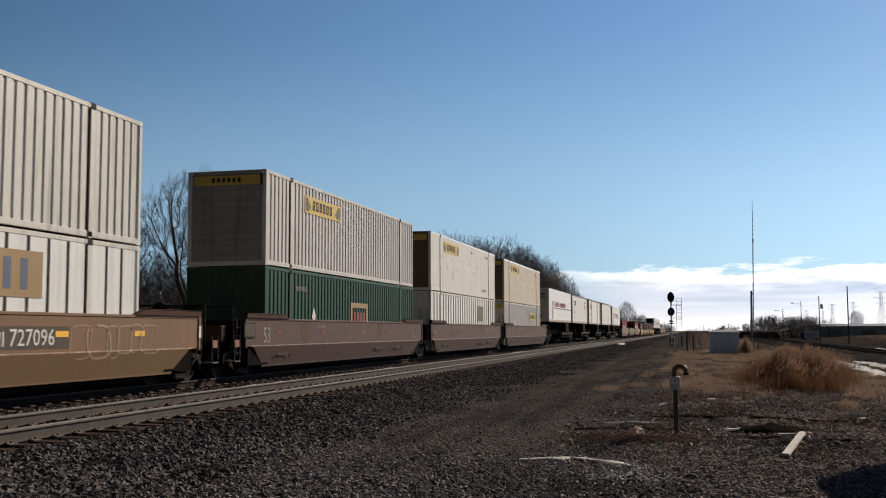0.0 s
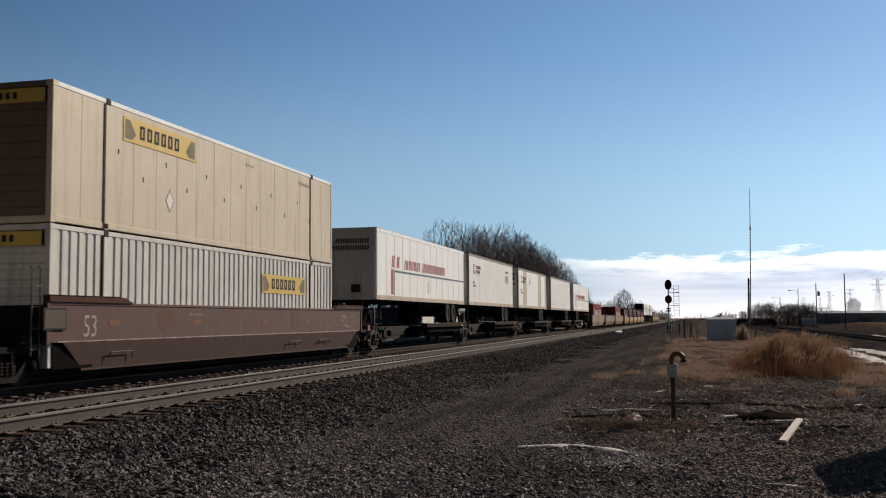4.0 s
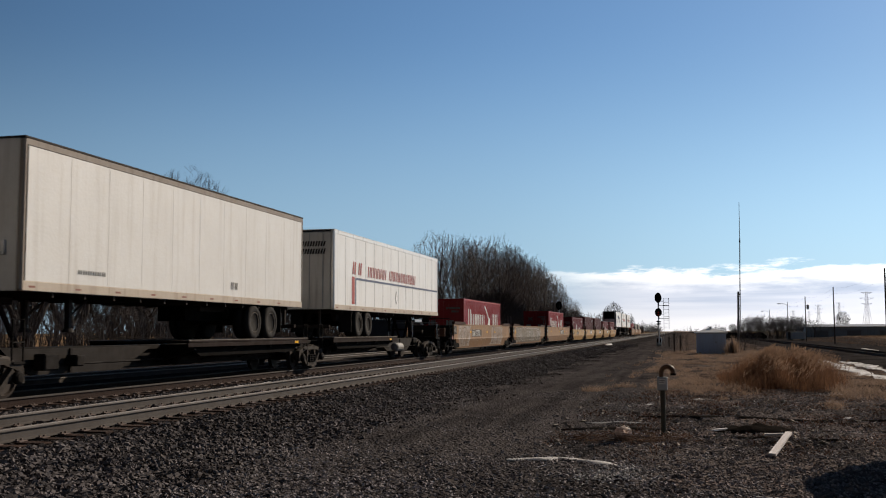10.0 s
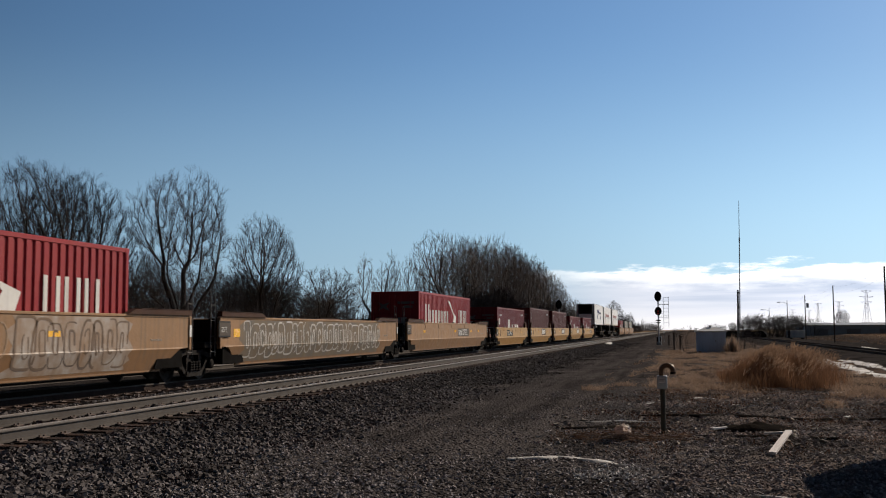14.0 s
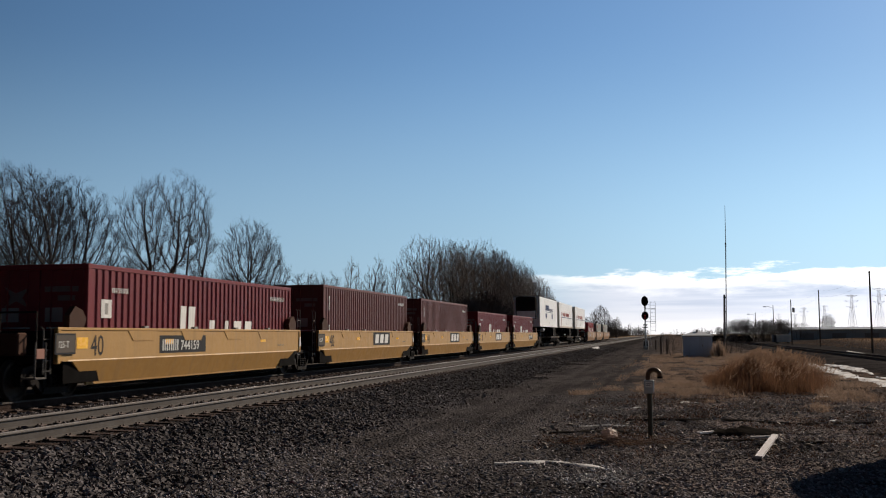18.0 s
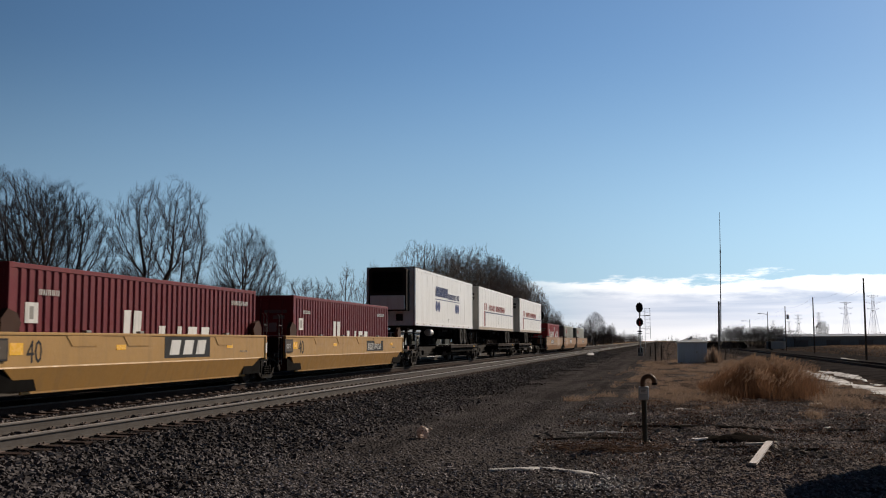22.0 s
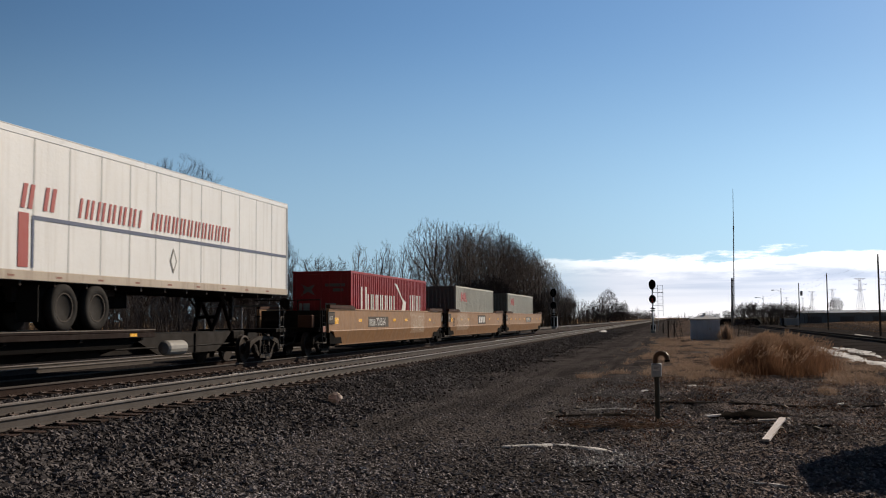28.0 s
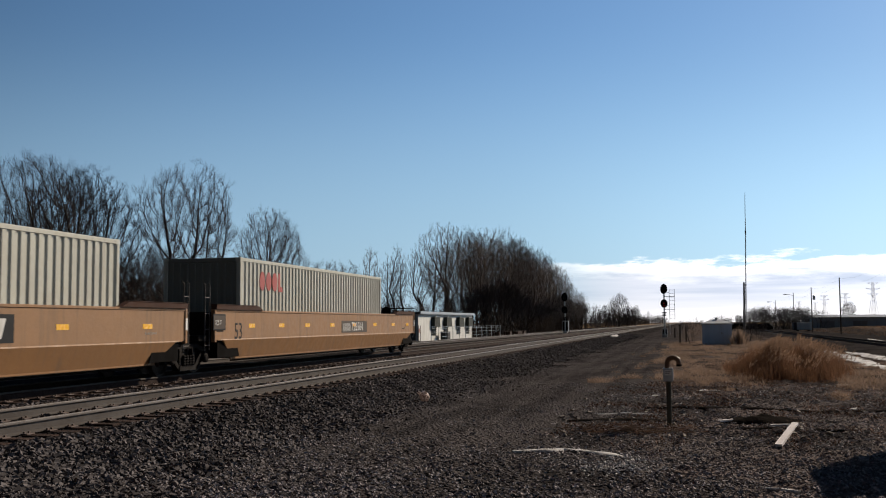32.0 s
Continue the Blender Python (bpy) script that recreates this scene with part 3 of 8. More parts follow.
def between(r):
    y = 13 + 70 * r.random() ** 1.7
    return r.uniform(-12.3, -10.95) if r.random() < 0.8 else r.uniform(-10.2, -9.0), y


def in_foreground(r):
    while True:
        y = 8.5 + 22 * r.random() ** 1.6
        x = r.uniform(-7.0, 6.5)
        road = ramp(x, -6.2, -5.0) * ramp(x, -0.4, -2.0) * ramp(y, 11, 17)
        if noise.noise((x * 0.35, y * 0.5, 7.0)) + r.uniform(-0.9, 0.9) > -0.45 + 0.75 * road + 0.4 * ramp(y, 14, 18):
            return x, y


stones("ballast_stones", "dark crushed ballast stones on the track shoulder", 46000, on_shoulder, 0.036, 11)
stones("track_ballast", "crushed ballast between the two main tracks", 16000, between, 0.04, 12)
stones("loose_gravel", "loose dark gravel strewn on bare dirt", 76000, in_foreground, 0.019, 13, M_GRAVEL)

# ---- the train ----
SPEED = 12.25
MOVING = []          # (thing, place of its origin along the track at the clip's start, its height)
WHEELS = []          # (wheelset, its centre in its truck, place of its axle along the track at the clip's start)


def on_train(ob, s, z=0.0):
    ob.matrix_basis = pose(TRAIN_X, s, z)
    MOVING.append((ob, s, z))
    return ob


# LOW paints are darker: shade on the inward-leaning plates is put in the colour.
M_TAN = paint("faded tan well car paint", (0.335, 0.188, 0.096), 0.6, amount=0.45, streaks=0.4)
M_TAN_LOW = paint("grimy tan sill paint with shade mixed in", (0.29, 0.145, 0.058), 0.6, amount=0.45, streaks=0.3)
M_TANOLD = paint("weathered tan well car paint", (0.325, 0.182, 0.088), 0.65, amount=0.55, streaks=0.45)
M_TANOLD_LOW = paint("weathered tan sill paint with shade mixed in", (0.25, 0.13, 0.057), 0.65, amount=0.5, streaks=0.4)
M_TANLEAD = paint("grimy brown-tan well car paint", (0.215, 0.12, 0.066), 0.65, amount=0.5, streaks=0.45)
M_TANLEAD_LOW = paint("grimy brown sill paint with shade mixed in", (0.155, 0.083, 0.036), 0.65, amount=0.5, streaks=0.4)
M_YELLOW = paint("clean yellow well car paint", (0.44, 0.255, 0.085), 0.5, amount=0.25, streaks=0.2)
M_YELLOW_LOW = paint("yellow sill paint with shade mixed in", (0.37, 0.198, 0.055), 0.5, amount=0.3, streaks=0.25)
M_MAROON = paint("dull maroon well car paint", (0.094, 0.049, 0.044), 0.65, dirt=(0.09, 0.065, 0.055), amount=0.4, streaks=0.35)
M_MAROON_LOW = paint("grimy maroon sill paint with shade mixed in", (0.05, 0.022, 0.019), 0.65, dirt=(0.06, 0.04, 0.03), amount=0.45, streaks=0.35)
M_REFLECT = material("amber reflective strip", (0.95, 0.5, 0.03), 0.25, grain=20, amount=0.12, spec=0.8)
M_WHITE_REFLECT = material("white reflective patch", (0.85, 0.84, 0.8), 0.25, amount=0.15, spec=0.8)
M_REDMARK = material("red lettering paint", (0.4, 0.075, 0.065), 0.55, amount=0.3)
M_BLUEMARK = material("slate blue lettering paint", (0.13, 0.15, 0.22), 0.55, amount=0.3)
M_NAVY = material("navy lettering paint", (0.035, 0.05, 0.155), 0.5, amount=0.25)
M_DARKMARK = material("black lettering paint", (0.03, 0.03, 0.032), 0.6, amount=0.3)
M_GREYMARK = material("worn grey lettering paint", (0.3, 0.29, 0.27), 0.65, amount=0.5)
M_DIMMARK = material("dim faded lettering paint", (0.17, 0.14, 0.13), 0.65, second=(0.11, 0.07, 0.065), amount=0.6)
M_SIGN = material("yellow name panel", (0.6, 0.42, 0.09), 0.55, amount=0.3)
M_GRAFFITI = material("pale spray paint", (0.55, 0.53, 0.5), 0.6, second=(0.36, 0.32, 0.28), amount=0.6)
M_SPRAY = material("worn silver spray fill", (0.4, 0.37, 0.34), 0.6, second=(0.25, 0.155, 0.09), grain=7, blotch=1.7, amount=1.0, streak=(0.22, 0.14, 0.08), streak_amount=0.5)
M_SPRAYDARK = material("worn dark grey spray fill", (0.135, 0.128, 0.118), 0.6, second=(0.2, 0.15, 0.1), grain=6, blotch=1.6, amount=0.9, streak=(0.2, 0.13, 0.07), streak_amount=0.4)
M_HAZE = material("thin pale spray haze", (0.39, 0.27, 0.18), 0.6, second=(0.33, 0.2, 0.115), grain=7, blotch=1.6, amount=0.9, streak=(0.33, 0.2, 0.11), streak_amount=0.5)
M_FAINTLINE = material("cream spray line", (0.5, 0.42, 0.33), 0.6, second=(0.38, 0.27, 0.18), grain=5, amount=0.8)
M_FAINT = material("faint cream spray line", (0.35, 0.25, 0.16), 0.6, second=(0.27, 0.165, 0.095), grain=5, amount=0.9)
M_SPRAYLINE = material("faded dark spray line", (0.13, 0.1, 0.085), 0.7, second=(0.22, 0.15, 0.1), grain=6, amount=0.7)
M_TRAILER = paint("white trailer sheet", (0.85, 0.845, 0.83), 0.4, dirt=(0.42, 0.37, 0.3), amount=0.22, streaks=0.25)
M_CREAM = paint("aged cream trailer sheet", (0.74, 0.73, 0.71), 0.5, dirt=(0.4, 0.35, 0.29), amount=0.28, streaks=0.28)
M_DIRTYRAIL = paint("dirty tan bottom rail paint", (0.5, 0.43, 0.35), 0.6, dirt=(0.2, 0.13, 0.08), amount=0.5, streaks=0.5)
# the sun's glint on top rails is painted in as near-white
M_RAILGLINT = material("white top rail with painted sun glint", (0.88, 0.88, 0.87), 0.35, second=(0.7, 0.69, 0.66), grain=6, amount=0.25)
M_SEAM = paint("grey seam post", (0.56, 0.56, 0.55), 0.5, amount=0.3)
M_TANSTRIPE = paint("tan panel paint", (0.5, 0.41, 0.28), 0.5, amount=0.3)
M_DULLRAIL = paint("stained brown-grey rail", (0.27, 0.235, 0.2), 0.6, dirt=(0.12, 0.08, 0.06), amount=0.5, streaks=0.4)
M_ALU = material("dull aluminium rail", (0.6, 0.59, 0.57), 0.4, 0.6, grain=14, amount=0.3)
M_NOSE = paint("grey trailer front sheet", (0.6, 0.59, 0.57), 0.5, amount=0.35)
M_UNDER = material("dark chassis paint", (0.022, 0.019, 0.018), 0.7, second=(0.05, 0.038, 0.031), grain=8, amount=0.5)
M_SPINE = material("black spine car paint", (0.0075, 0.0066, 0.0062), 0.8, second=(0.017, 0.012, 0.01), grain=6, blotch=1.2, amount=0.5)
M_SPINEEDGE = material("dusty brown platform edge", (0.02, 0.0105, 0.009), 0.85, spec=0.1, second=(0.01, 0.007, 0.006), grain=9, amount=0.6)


M_DUSTY = material("dusty grey-brown cast steel", (0.062, 0.053, 0.046), 0.85, second=(0.022, 0.018, 0.016), grain=8, blotch=2.0, amount=0.6, bump=0.004)
M_SILLSIDE = material("dusty spine sill side", (0.03, 0.026, 0.024), 0.85, spec=0.1, second=(0.014, 0.012, 0.011), grain=5, blotch=1.2, amount=0.5)
# sunlight along the platforms' top edge, painted as a paler strip
M_LITEDGE = material("dusty platform edge with painted sunlight", (0.2, 0.175, 0.155), 0.85, second=(0.06, 0.045, 0.04), grain=10, amount=0.5)
M_DULLRED = material("dull red marker strip", (0.24, 0.085, 0.06), 0.6, second=(0.3, 0.2, 0.16), grain=14, amount=0.5)
M_GHOST = material("ghost of a round emblem", (0.12, 0.076, 0.058), 0.7, second=(0.09, 0.055, 0.048), grain=5, amount=0.6)
M_LADDER = material("worn grey ladder paint", (0.14, 0.13, 0.122), 0.65, second=(0.07, 0.058, 0.05), grain=14, amount=0.5)
M_DECK = material("dark brown walkway plate", (0.05, 0.023, 0.016), 0.7, second=(0.085, 0.042, 0.026), grain=8, amount=0.5)


def truck(parent, y, s, frame_mat=None):
    """A two-axle railway truck centred at y under a car that stands at s."""
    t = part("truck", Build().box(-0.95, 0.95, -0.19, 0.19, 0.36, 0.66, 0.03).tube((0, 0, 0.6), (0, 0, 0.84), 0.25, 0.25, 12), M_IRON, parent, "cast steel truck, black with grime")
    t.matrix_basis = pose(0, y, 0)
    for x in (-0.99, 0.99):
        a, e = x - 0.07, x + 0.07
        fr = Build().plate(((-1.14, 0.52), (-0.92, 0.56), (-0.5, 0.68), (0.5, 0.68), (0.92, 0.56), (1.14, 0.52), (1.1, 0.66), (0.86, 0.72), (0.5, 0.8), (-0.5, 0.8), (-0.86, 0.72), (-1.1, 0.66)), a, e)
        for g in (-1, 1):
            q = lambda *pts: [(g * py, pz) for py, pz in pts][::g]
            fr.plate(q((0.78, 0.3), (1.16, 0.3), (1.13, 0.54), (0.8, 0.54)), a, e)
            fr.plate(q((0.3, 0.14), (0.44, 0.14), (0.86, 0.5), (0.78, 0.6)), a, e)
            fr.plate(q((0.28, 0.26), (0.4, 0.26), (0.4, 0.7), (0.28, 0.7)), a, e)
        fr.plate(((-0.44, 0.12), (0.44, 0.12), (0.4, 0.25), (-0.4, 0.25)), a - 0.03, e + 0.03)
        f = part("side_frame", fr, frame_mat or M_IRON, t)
        sp = Build()
        for dy in (-0.22, -0.07, 0.08, 0.23):
            sp.turned((x + (0.09 if x > 0 else -0.09), dy, 0.25), (0, 0, 1), [(0.26 * i / 8, 0.062 if i % 2 else 0.05) for i in range(9)], 8)
        part("spring", sp, M_IRON, f)
        for dy in (-0.9, 0.9):
            c = 1 if x > 0 else -1
            part("bearing_cap", Build().turned((x + c * 0.06, dy, 0.42), (c, 0, 0), ((0, 0.13), (0.09, 0.13), (0.12, 0.09), (0.13, 0.0)), 12), M_IRON, f)
    for dy in (-0.9, 0.9):
        b = Build().tube((-0.98, 0, 0), (0.98, 0, 0), 0.08, 0.08, 10)
        for c in (-1, 1):
            b.turned((c * 0.69, 0, 0), (c, 0, 0), ((-0.03, 0.44), (0.0, 0.425), (0.03, 0.42), (0.09, 0.418), (0.1, 0.36), (0.05, 0.33), (0.04, 0.18), (0.09, 0.15), (0.09, 0.09)), 24)
        w = part("wheelset", b, M_STEEL, t)
        w.matrix_basis = pose(0, dy, 0.42)
        WHEELS.append((w, dy, s + y + dy))
    return t


def ladder(parent, x, y, z0, z1, rungs=4, w=0.32):
    b = Build()
    for dy in (0, w):
        b.path(((x, y + dy, z0), (x, y + dy, z1 - 0.05), (x - 0.06, y + dy, z1)), 0.016, 6)
    for i in range(rungs):
        z = z0 + (z1 - z0 - 0.1) * (i + 0.3) / rungs
        b.tube((x, y, z), (x, y + w, z), 0.014, 0.014, 6)
    return part("ladder", b, M_LADDER, parent, "grey steel ladder")


def well_car(s0, s1, top, upper, lower, label, group, first=False, last=False, deep=0.3, size="", number="", brand=0.0, marks=(), graffiti=0, pads=(), num_at=0.33, flare=0.012):
    """One unit of an articulated well car, from s0 to s1 along the train; first, last: the set's own ends."""
    L = s1 - s0
    c = thing("well_car", label, "railcar", group)
    on_train(c, s0)
    kink = 0.3 + (top - 0.3) * 0.42
    hw = 1.38
    lean = 0.066 if upper in (M_MAROON, M_TANLEAD) else 0.13      # room for the wider containers
    tan = upper in (M_TAN, M_TANOLD, M_TANLEAD)
    for side in (1, -1):
        x0, x1 = sorted((side * hw, side * (hw - 0.05)))
        w = part("side_panel", Build().plate(((0.0, kink + 0.02), (0.35, kink), (L - 0.35, kink), (L, kink + 0.02), (L, top), (0, top)), x0, x1), upper, c)
        # lower plate leans inwards and is cut away over the trucks
        yl = ((0.55, kink), (L - 0.55, kink), (L - 1.35, deep), (1.35, deep))
        b = Build()
        k = [(side * (hw + (flare if z == kink else -lean)), y, z) for y, z in yl]
        q = [(v[0] - side * 0.05, v[1], v[2]) for v in k]
        b.poly(*(k if side > 0 else k[::-1])).poly(*(q[::-1] if side > 0 else q))
        for i in range(4):
            j = (i + 1) % 4
            b.poly(k[i], q[i], q[j], k[j])
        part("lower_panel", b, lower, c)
        ridge = [(hw, kink + 0.03), (hw + flare, kink), (hw, kink - 0.005)]
        part("side_ridge", Build().plate([(side * x, z) for x, z in ridge][::side], 0.4, L - 0.4, "y"), upper, c)
        part("top_chord", Build().box(min(side * (hw + 0.02), side * (hw - 0.075)), max(side * (hw + 0.02), side * (hw - 0.075)), 0.02, L - 0.02, top - 0.02, top + 0.045, 0.01), upper, c)
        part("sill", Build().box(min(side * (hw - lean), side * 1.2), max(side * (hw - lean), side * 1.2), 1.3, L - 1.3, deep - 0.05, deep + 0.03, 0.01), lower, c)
        for y in (0.0, L - 0.12):
            part("end_post", Build().box(min(side * (hw + 0.03), side * (hw - 0.08)), max(side * (hw + 0.03), side * (hw - 0.08)), y, y + 0.12, kink - 0.05, top + 0.03, 0.015), upper, c)
        for e, f in ((0.0, 1), (L, -1)):
            xa, xb = sorted((side * (hw - 0.075), side * (hw - 0.055)))
            # added black plate, in place of the shade over the truck
            part("end_web", Build().plate([(e + f * y, z) for y, z in ((0.33, kink + 0.01), (1.5, kink + 0.01), (1.7, deep + 0.02), (0.33, deep + 0.02))][::f], xa, xb), M_SHADEBLACK, c)
            if upper is M_YELLOW:
                xa, xb = sorted((side * (hw + 0.01), side * (hw - 0.12)))
                part("corner_guide", Build().plate([(e + f * y, z) for y, z in ((0.42, top + 0.03), (0.95, top + 0.03), (1.05, top + 0.22), (0.9, top + 0.42), (0.62, top + 0.5), (0.42, top + 0.3))][::f], xa, xb), M_DECK, c, "brown steel corner guide")
            else:
                xa, xb = sorted((side * (hw + 0.06), side * (hw - 0.1)))
                part("guide_plate", Build().plate([(e + f * y, z) for y, z in ((0.05, top + 0.045), (3.1, top + 0.045), (2.75, top + 0.17), (0.05, top + 0.17))][::f], xa, xb), M_DECK, c, "long dark brown guide plate")
                part("guide_cap", Build().box(*sorted((side * (hw + 0.075), side * (hw - 0.11))), *sorted((e + f * 0.04, e + f * 2.56)), top + 0.17, top + 0.185, 0.004), M_DECK, c)
    for y in (0.14, L - 0.2):
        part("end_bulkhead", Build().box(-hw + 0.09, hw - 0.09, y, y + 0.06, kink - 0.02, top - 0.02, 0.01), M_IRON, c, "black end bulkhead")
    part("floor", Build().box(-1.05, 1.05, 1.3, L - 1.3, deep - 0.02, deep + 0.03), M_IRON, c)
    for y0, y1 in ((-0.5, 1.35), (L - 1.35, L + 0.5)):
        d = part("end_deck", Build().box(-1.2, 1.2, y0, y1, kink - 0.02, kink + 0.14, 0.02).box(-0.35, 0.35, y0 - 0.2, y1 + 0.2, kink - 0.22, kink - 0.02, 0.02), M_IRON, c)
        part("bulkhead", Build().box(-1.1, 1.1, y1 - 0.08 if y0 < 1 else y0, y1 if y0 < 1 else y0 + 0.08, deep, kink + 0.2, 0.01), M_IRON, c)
    truck(c, 0.45 if first else -0.85, s0)
    if last:
        truck(c, L - 0.45, s0)
    part("brake_pipe", Build().path(((1.1, 1.6, deep - 0.09), (1.1, L - 1.6, deep - 0.09)), 0.025, 6), M_IRON, c)
    for y, plain in ((-0.28, first), (L + 0.06, last)):
        ladder(c, hw - 0.12, y, kink - 0.25, top + (0.05 if plain else 0.75), 4, 0.26)
    if first or last:
        for y, sgn, want in ((-0.5, -1, first), (L + 0.5, 1, last)):
            if want:
                cp = part("coupler", Build().box(-0.1, 0.1, min(y, y + sgn * 0.75), max(y, y + sgn * 0.75), 0.68, 0.92, 0.02).box(-0.2, 0.2, min(y + sgn * 0.6, y + sgn * 0.95), max(y + sgn * 0.6, y + sgn * 0.95), 0.62, 0.98, 0.04), M_IRON, c)
                part("brake_hose", Build().path(((0.35, y, 0.8), (0.35, y + sgn * 0.3, 0.5), (0.2, y + sgn * 0.75, 0.4)), 0.03, 6), M_RUBBER, cp)
                part("end_railing", Build().path(((-1.25, y, kink + 0.1), (-1.25, y, top + 0.35), (1.25, y, top + 0.35), (1.25, y, kink + 0.1)), 0.022, 6).path(((-1.25, y, kink + 0.55), (1.25, y, kink + 0.55)), 0.018, 6).path(((0.4, y, kink + 0.1), (0.4, y, top + 0.35)), 0.018, 6), M_IRON, c)
                part("brake_wheel", Build().turned((-0.1, y, top + 0.22), (0, sgn, 0), ((0.0, 0.2), (0.02, 0.215), (0.04, 0.2), (0.02, 0.185), (0.0, 0.2)), 18).box(-0.3, 0.1, min(y, y + sgn * 0.03), max(y, y + sgn * 0.03), top + 0.205, top + 0.235).box(-0.115, -0.085, min(y, y + sgn * 0.03), max(y, y + sgn * 0.03), top - 0.1, top + 0.42), M_IRON, c)
                part("equipment_box", Build().box(0.5, 1.05, min(y, y + sgn * 0.3), max(y, y + sgn * 0.3), kink + 0.14, kink + 0.6, 0.03), M_DECK, c)
                part("air_cylinder", Build().turned((-0.9, y - sgn * 0.1, kink + 0.4), (1, 0, 0), ((0, 0), (0.04, 0.16), (0.6, 0.16), (0.64, 0)), 14), M_IRON, c)
                part("platform_step", Build().box(1.15, 1.5, min(y, y + sgn * 0.35), max(y, y + sgn * 0.35), 0.45, 0.49, 0.01).path(((1.47, y, 0.47), (1.47, y, 1.2)), 0.015, 6).path(((1.47, y + sgn * 0.34, 0.47), (1.47, y + sgn * 0.34, 1.2)), 0.015, 6), M_LADDER, c)
                part("step_reflector", Build().box(1.46, 1.475, min(y + sgn * 0.04, y + sgn * 0.3), max(y + sgn * 0.04, y + sgn * 0.3), 0.86, 1.06, 0.004), M_DULLRED, c, "reflective plate on the end step")
    for i, y in enumerate(marks):
        part("reflector", Build().box(hw, hw + 0.006, y, y + 0.42, kink + (0.26 if y < 1 else 0.33), kink + (0.5 if y < 1 else 0.45)), M_REFLECT if upper is not M_MAROON else M_FADED, c, "amber reflective strip")
    for y in pads:
        pad = part("lift_pad", Build().plate(((y + 0.22, top - 0.24), (y + 1.15, top - 0.24), (y + 1.3, top - 0.02), (y, top - 0.02)), hw, hw + 0.014), upper, c)
        part("pad_edge", Build().plate(((y + 0.2, top - 0.255), (y + 1.17, top - 0.255), (y + 1.15, top - 0.24), (y + 0.22, top - 0.24)), hw, hw + 0.012), lower, pad)
        part("pad_nub", Build().box(hw - 0.1, hw + 0.01, y + 0.75, y + 0.95, top + 0.04, top + 0.1, 0.01), M_GREYMARK, c)
    sg = part("end_sign", Build().box(hw + 0.03, hw + 0.044, -0.12, 0.62, top - 0.52, top - 0.08, 0.004), M_DARKMARK, c)
    part("sign_face", Build().box(hw + 0.044, hw + 0.048, -0.08, 0.58, top - 0.48, top - 0.12), M_PLATE, sg, "dull plate with a rating")
    if upper is M_YELLOW or tan:
        put_text("125-T" if upper is M_YELLOW else "125 T", 0.2, M_ROCKWHITE, c, hw + 0.05, -0.02, top - 0.38, squeeze=0.8)
    if upper is not M_MAROON:
        part("white_reflector", Build().box(hw + 0.03, hw + 0.036, L - 0.11, L - 0.01, top - 0.5, top - 0.2), M_WHITE_REFLECT, c, "white reflective patch")
    pieces("data_panel", bars(Build(), hw + 0.001, L - 2.0, kink + 0.2, 4, 0.09, 0.05, 0.05), M_GREYMARK, c)
    if size:
        put_text(size, 0.66, M_DARKMARK if upper is not M_MAROON else M_GREYMARK, c, hw + 0.003, 1.25, kink + (0.02 if tan else 0.1), squeeze=0.8)
    if number:
        size_n = 0.35 if upper is M_YELLOW else 0.46
        w = 0.64 * size_n * len(number)
        part("number_panel", Build().box(hw, hw + 0.004, L * num_at - 1.1, L * num_at + w + 0.1, kink + 0.1, kink + 0.54), M_DARKMARK if upper is M_YELLOW else M_PLATE if tan else lower, c)
        put_text(number, size_n, M_ROCKWHITE, c, hw + 0.008, L * num_at, kink + 0.17)
        pieces("owner_mark", bars(Build(), hw + 0.006, L * num_at - 0.95, kink + 0.16, 4, 0.15, 0.28, 0.07), M_ROCKWHITE, c)
    if brand:
        z0, z1 = kink + 0.1, kink + 0.64
        part("name_panel", Build().plate(((brand, z0), (brand + 2.6, z0), (brand + 2.6, z1), (brand, z1)), hw, hw + 0.005), M_DARKMARK, c)
        b = Build()
        for i in range(3):
            y = brand + 0.2 + i * 0.74
            b.plate(((y + 0.05, z0 + 0.08), (y + 0.56, z0 + 0.08), (y + 0.68, z1 - 0.08), (y + 0.17, z1 - 0.08)), hw + 0.005, hw + 0.01)
        pieces("brand_mark", b, M_ROCKWHITE, c, "plain white block mark")
    if upper is M_MAROON:
        for y in (L * 0.24, L * 0.66):
            part("ghost_disc", Build().plate([(y + 0.36 * math.cos(a), kink + 0.47 + 0.36 * math.sin(a)) for a in [2 * math.pi * k / 22 for k in range(22)]], hw, hw + 0.003), M_GHOST, c, "ghost of a round emblem")
        for y in (2.2, L - 4.6, L - 7.2):
            part("jacking_bracket", Build().path(((hw + 0.03, y, kink - 0.38), (hw + 0.06, y, kink - 0.24), (hw + 0.06, y + 0.9, kink - 0.24), (hw + 0.03, y + 0.9, kink - 0.38)), 0.014, 6), M_LADDER, c)
        pieces("stencil_block", bars(bars(bars(Build(), hw + 0.001, L - 2.2, kink + 0.5, 4, 0.12, 0.1, 0.06), hw + 0.001, L - 1.7, kink + 0.14, 3, 0.14, 0.05, 0.06), hw + 0.001, L * 0.3, kink + 0.55, 5, 0.1, 0.07, 0.05), M_GREYMARK, c)
    if graffiti:
        scrawl(c, graffiti, hw, L, kink, top, deep, flare, lean)
    return c


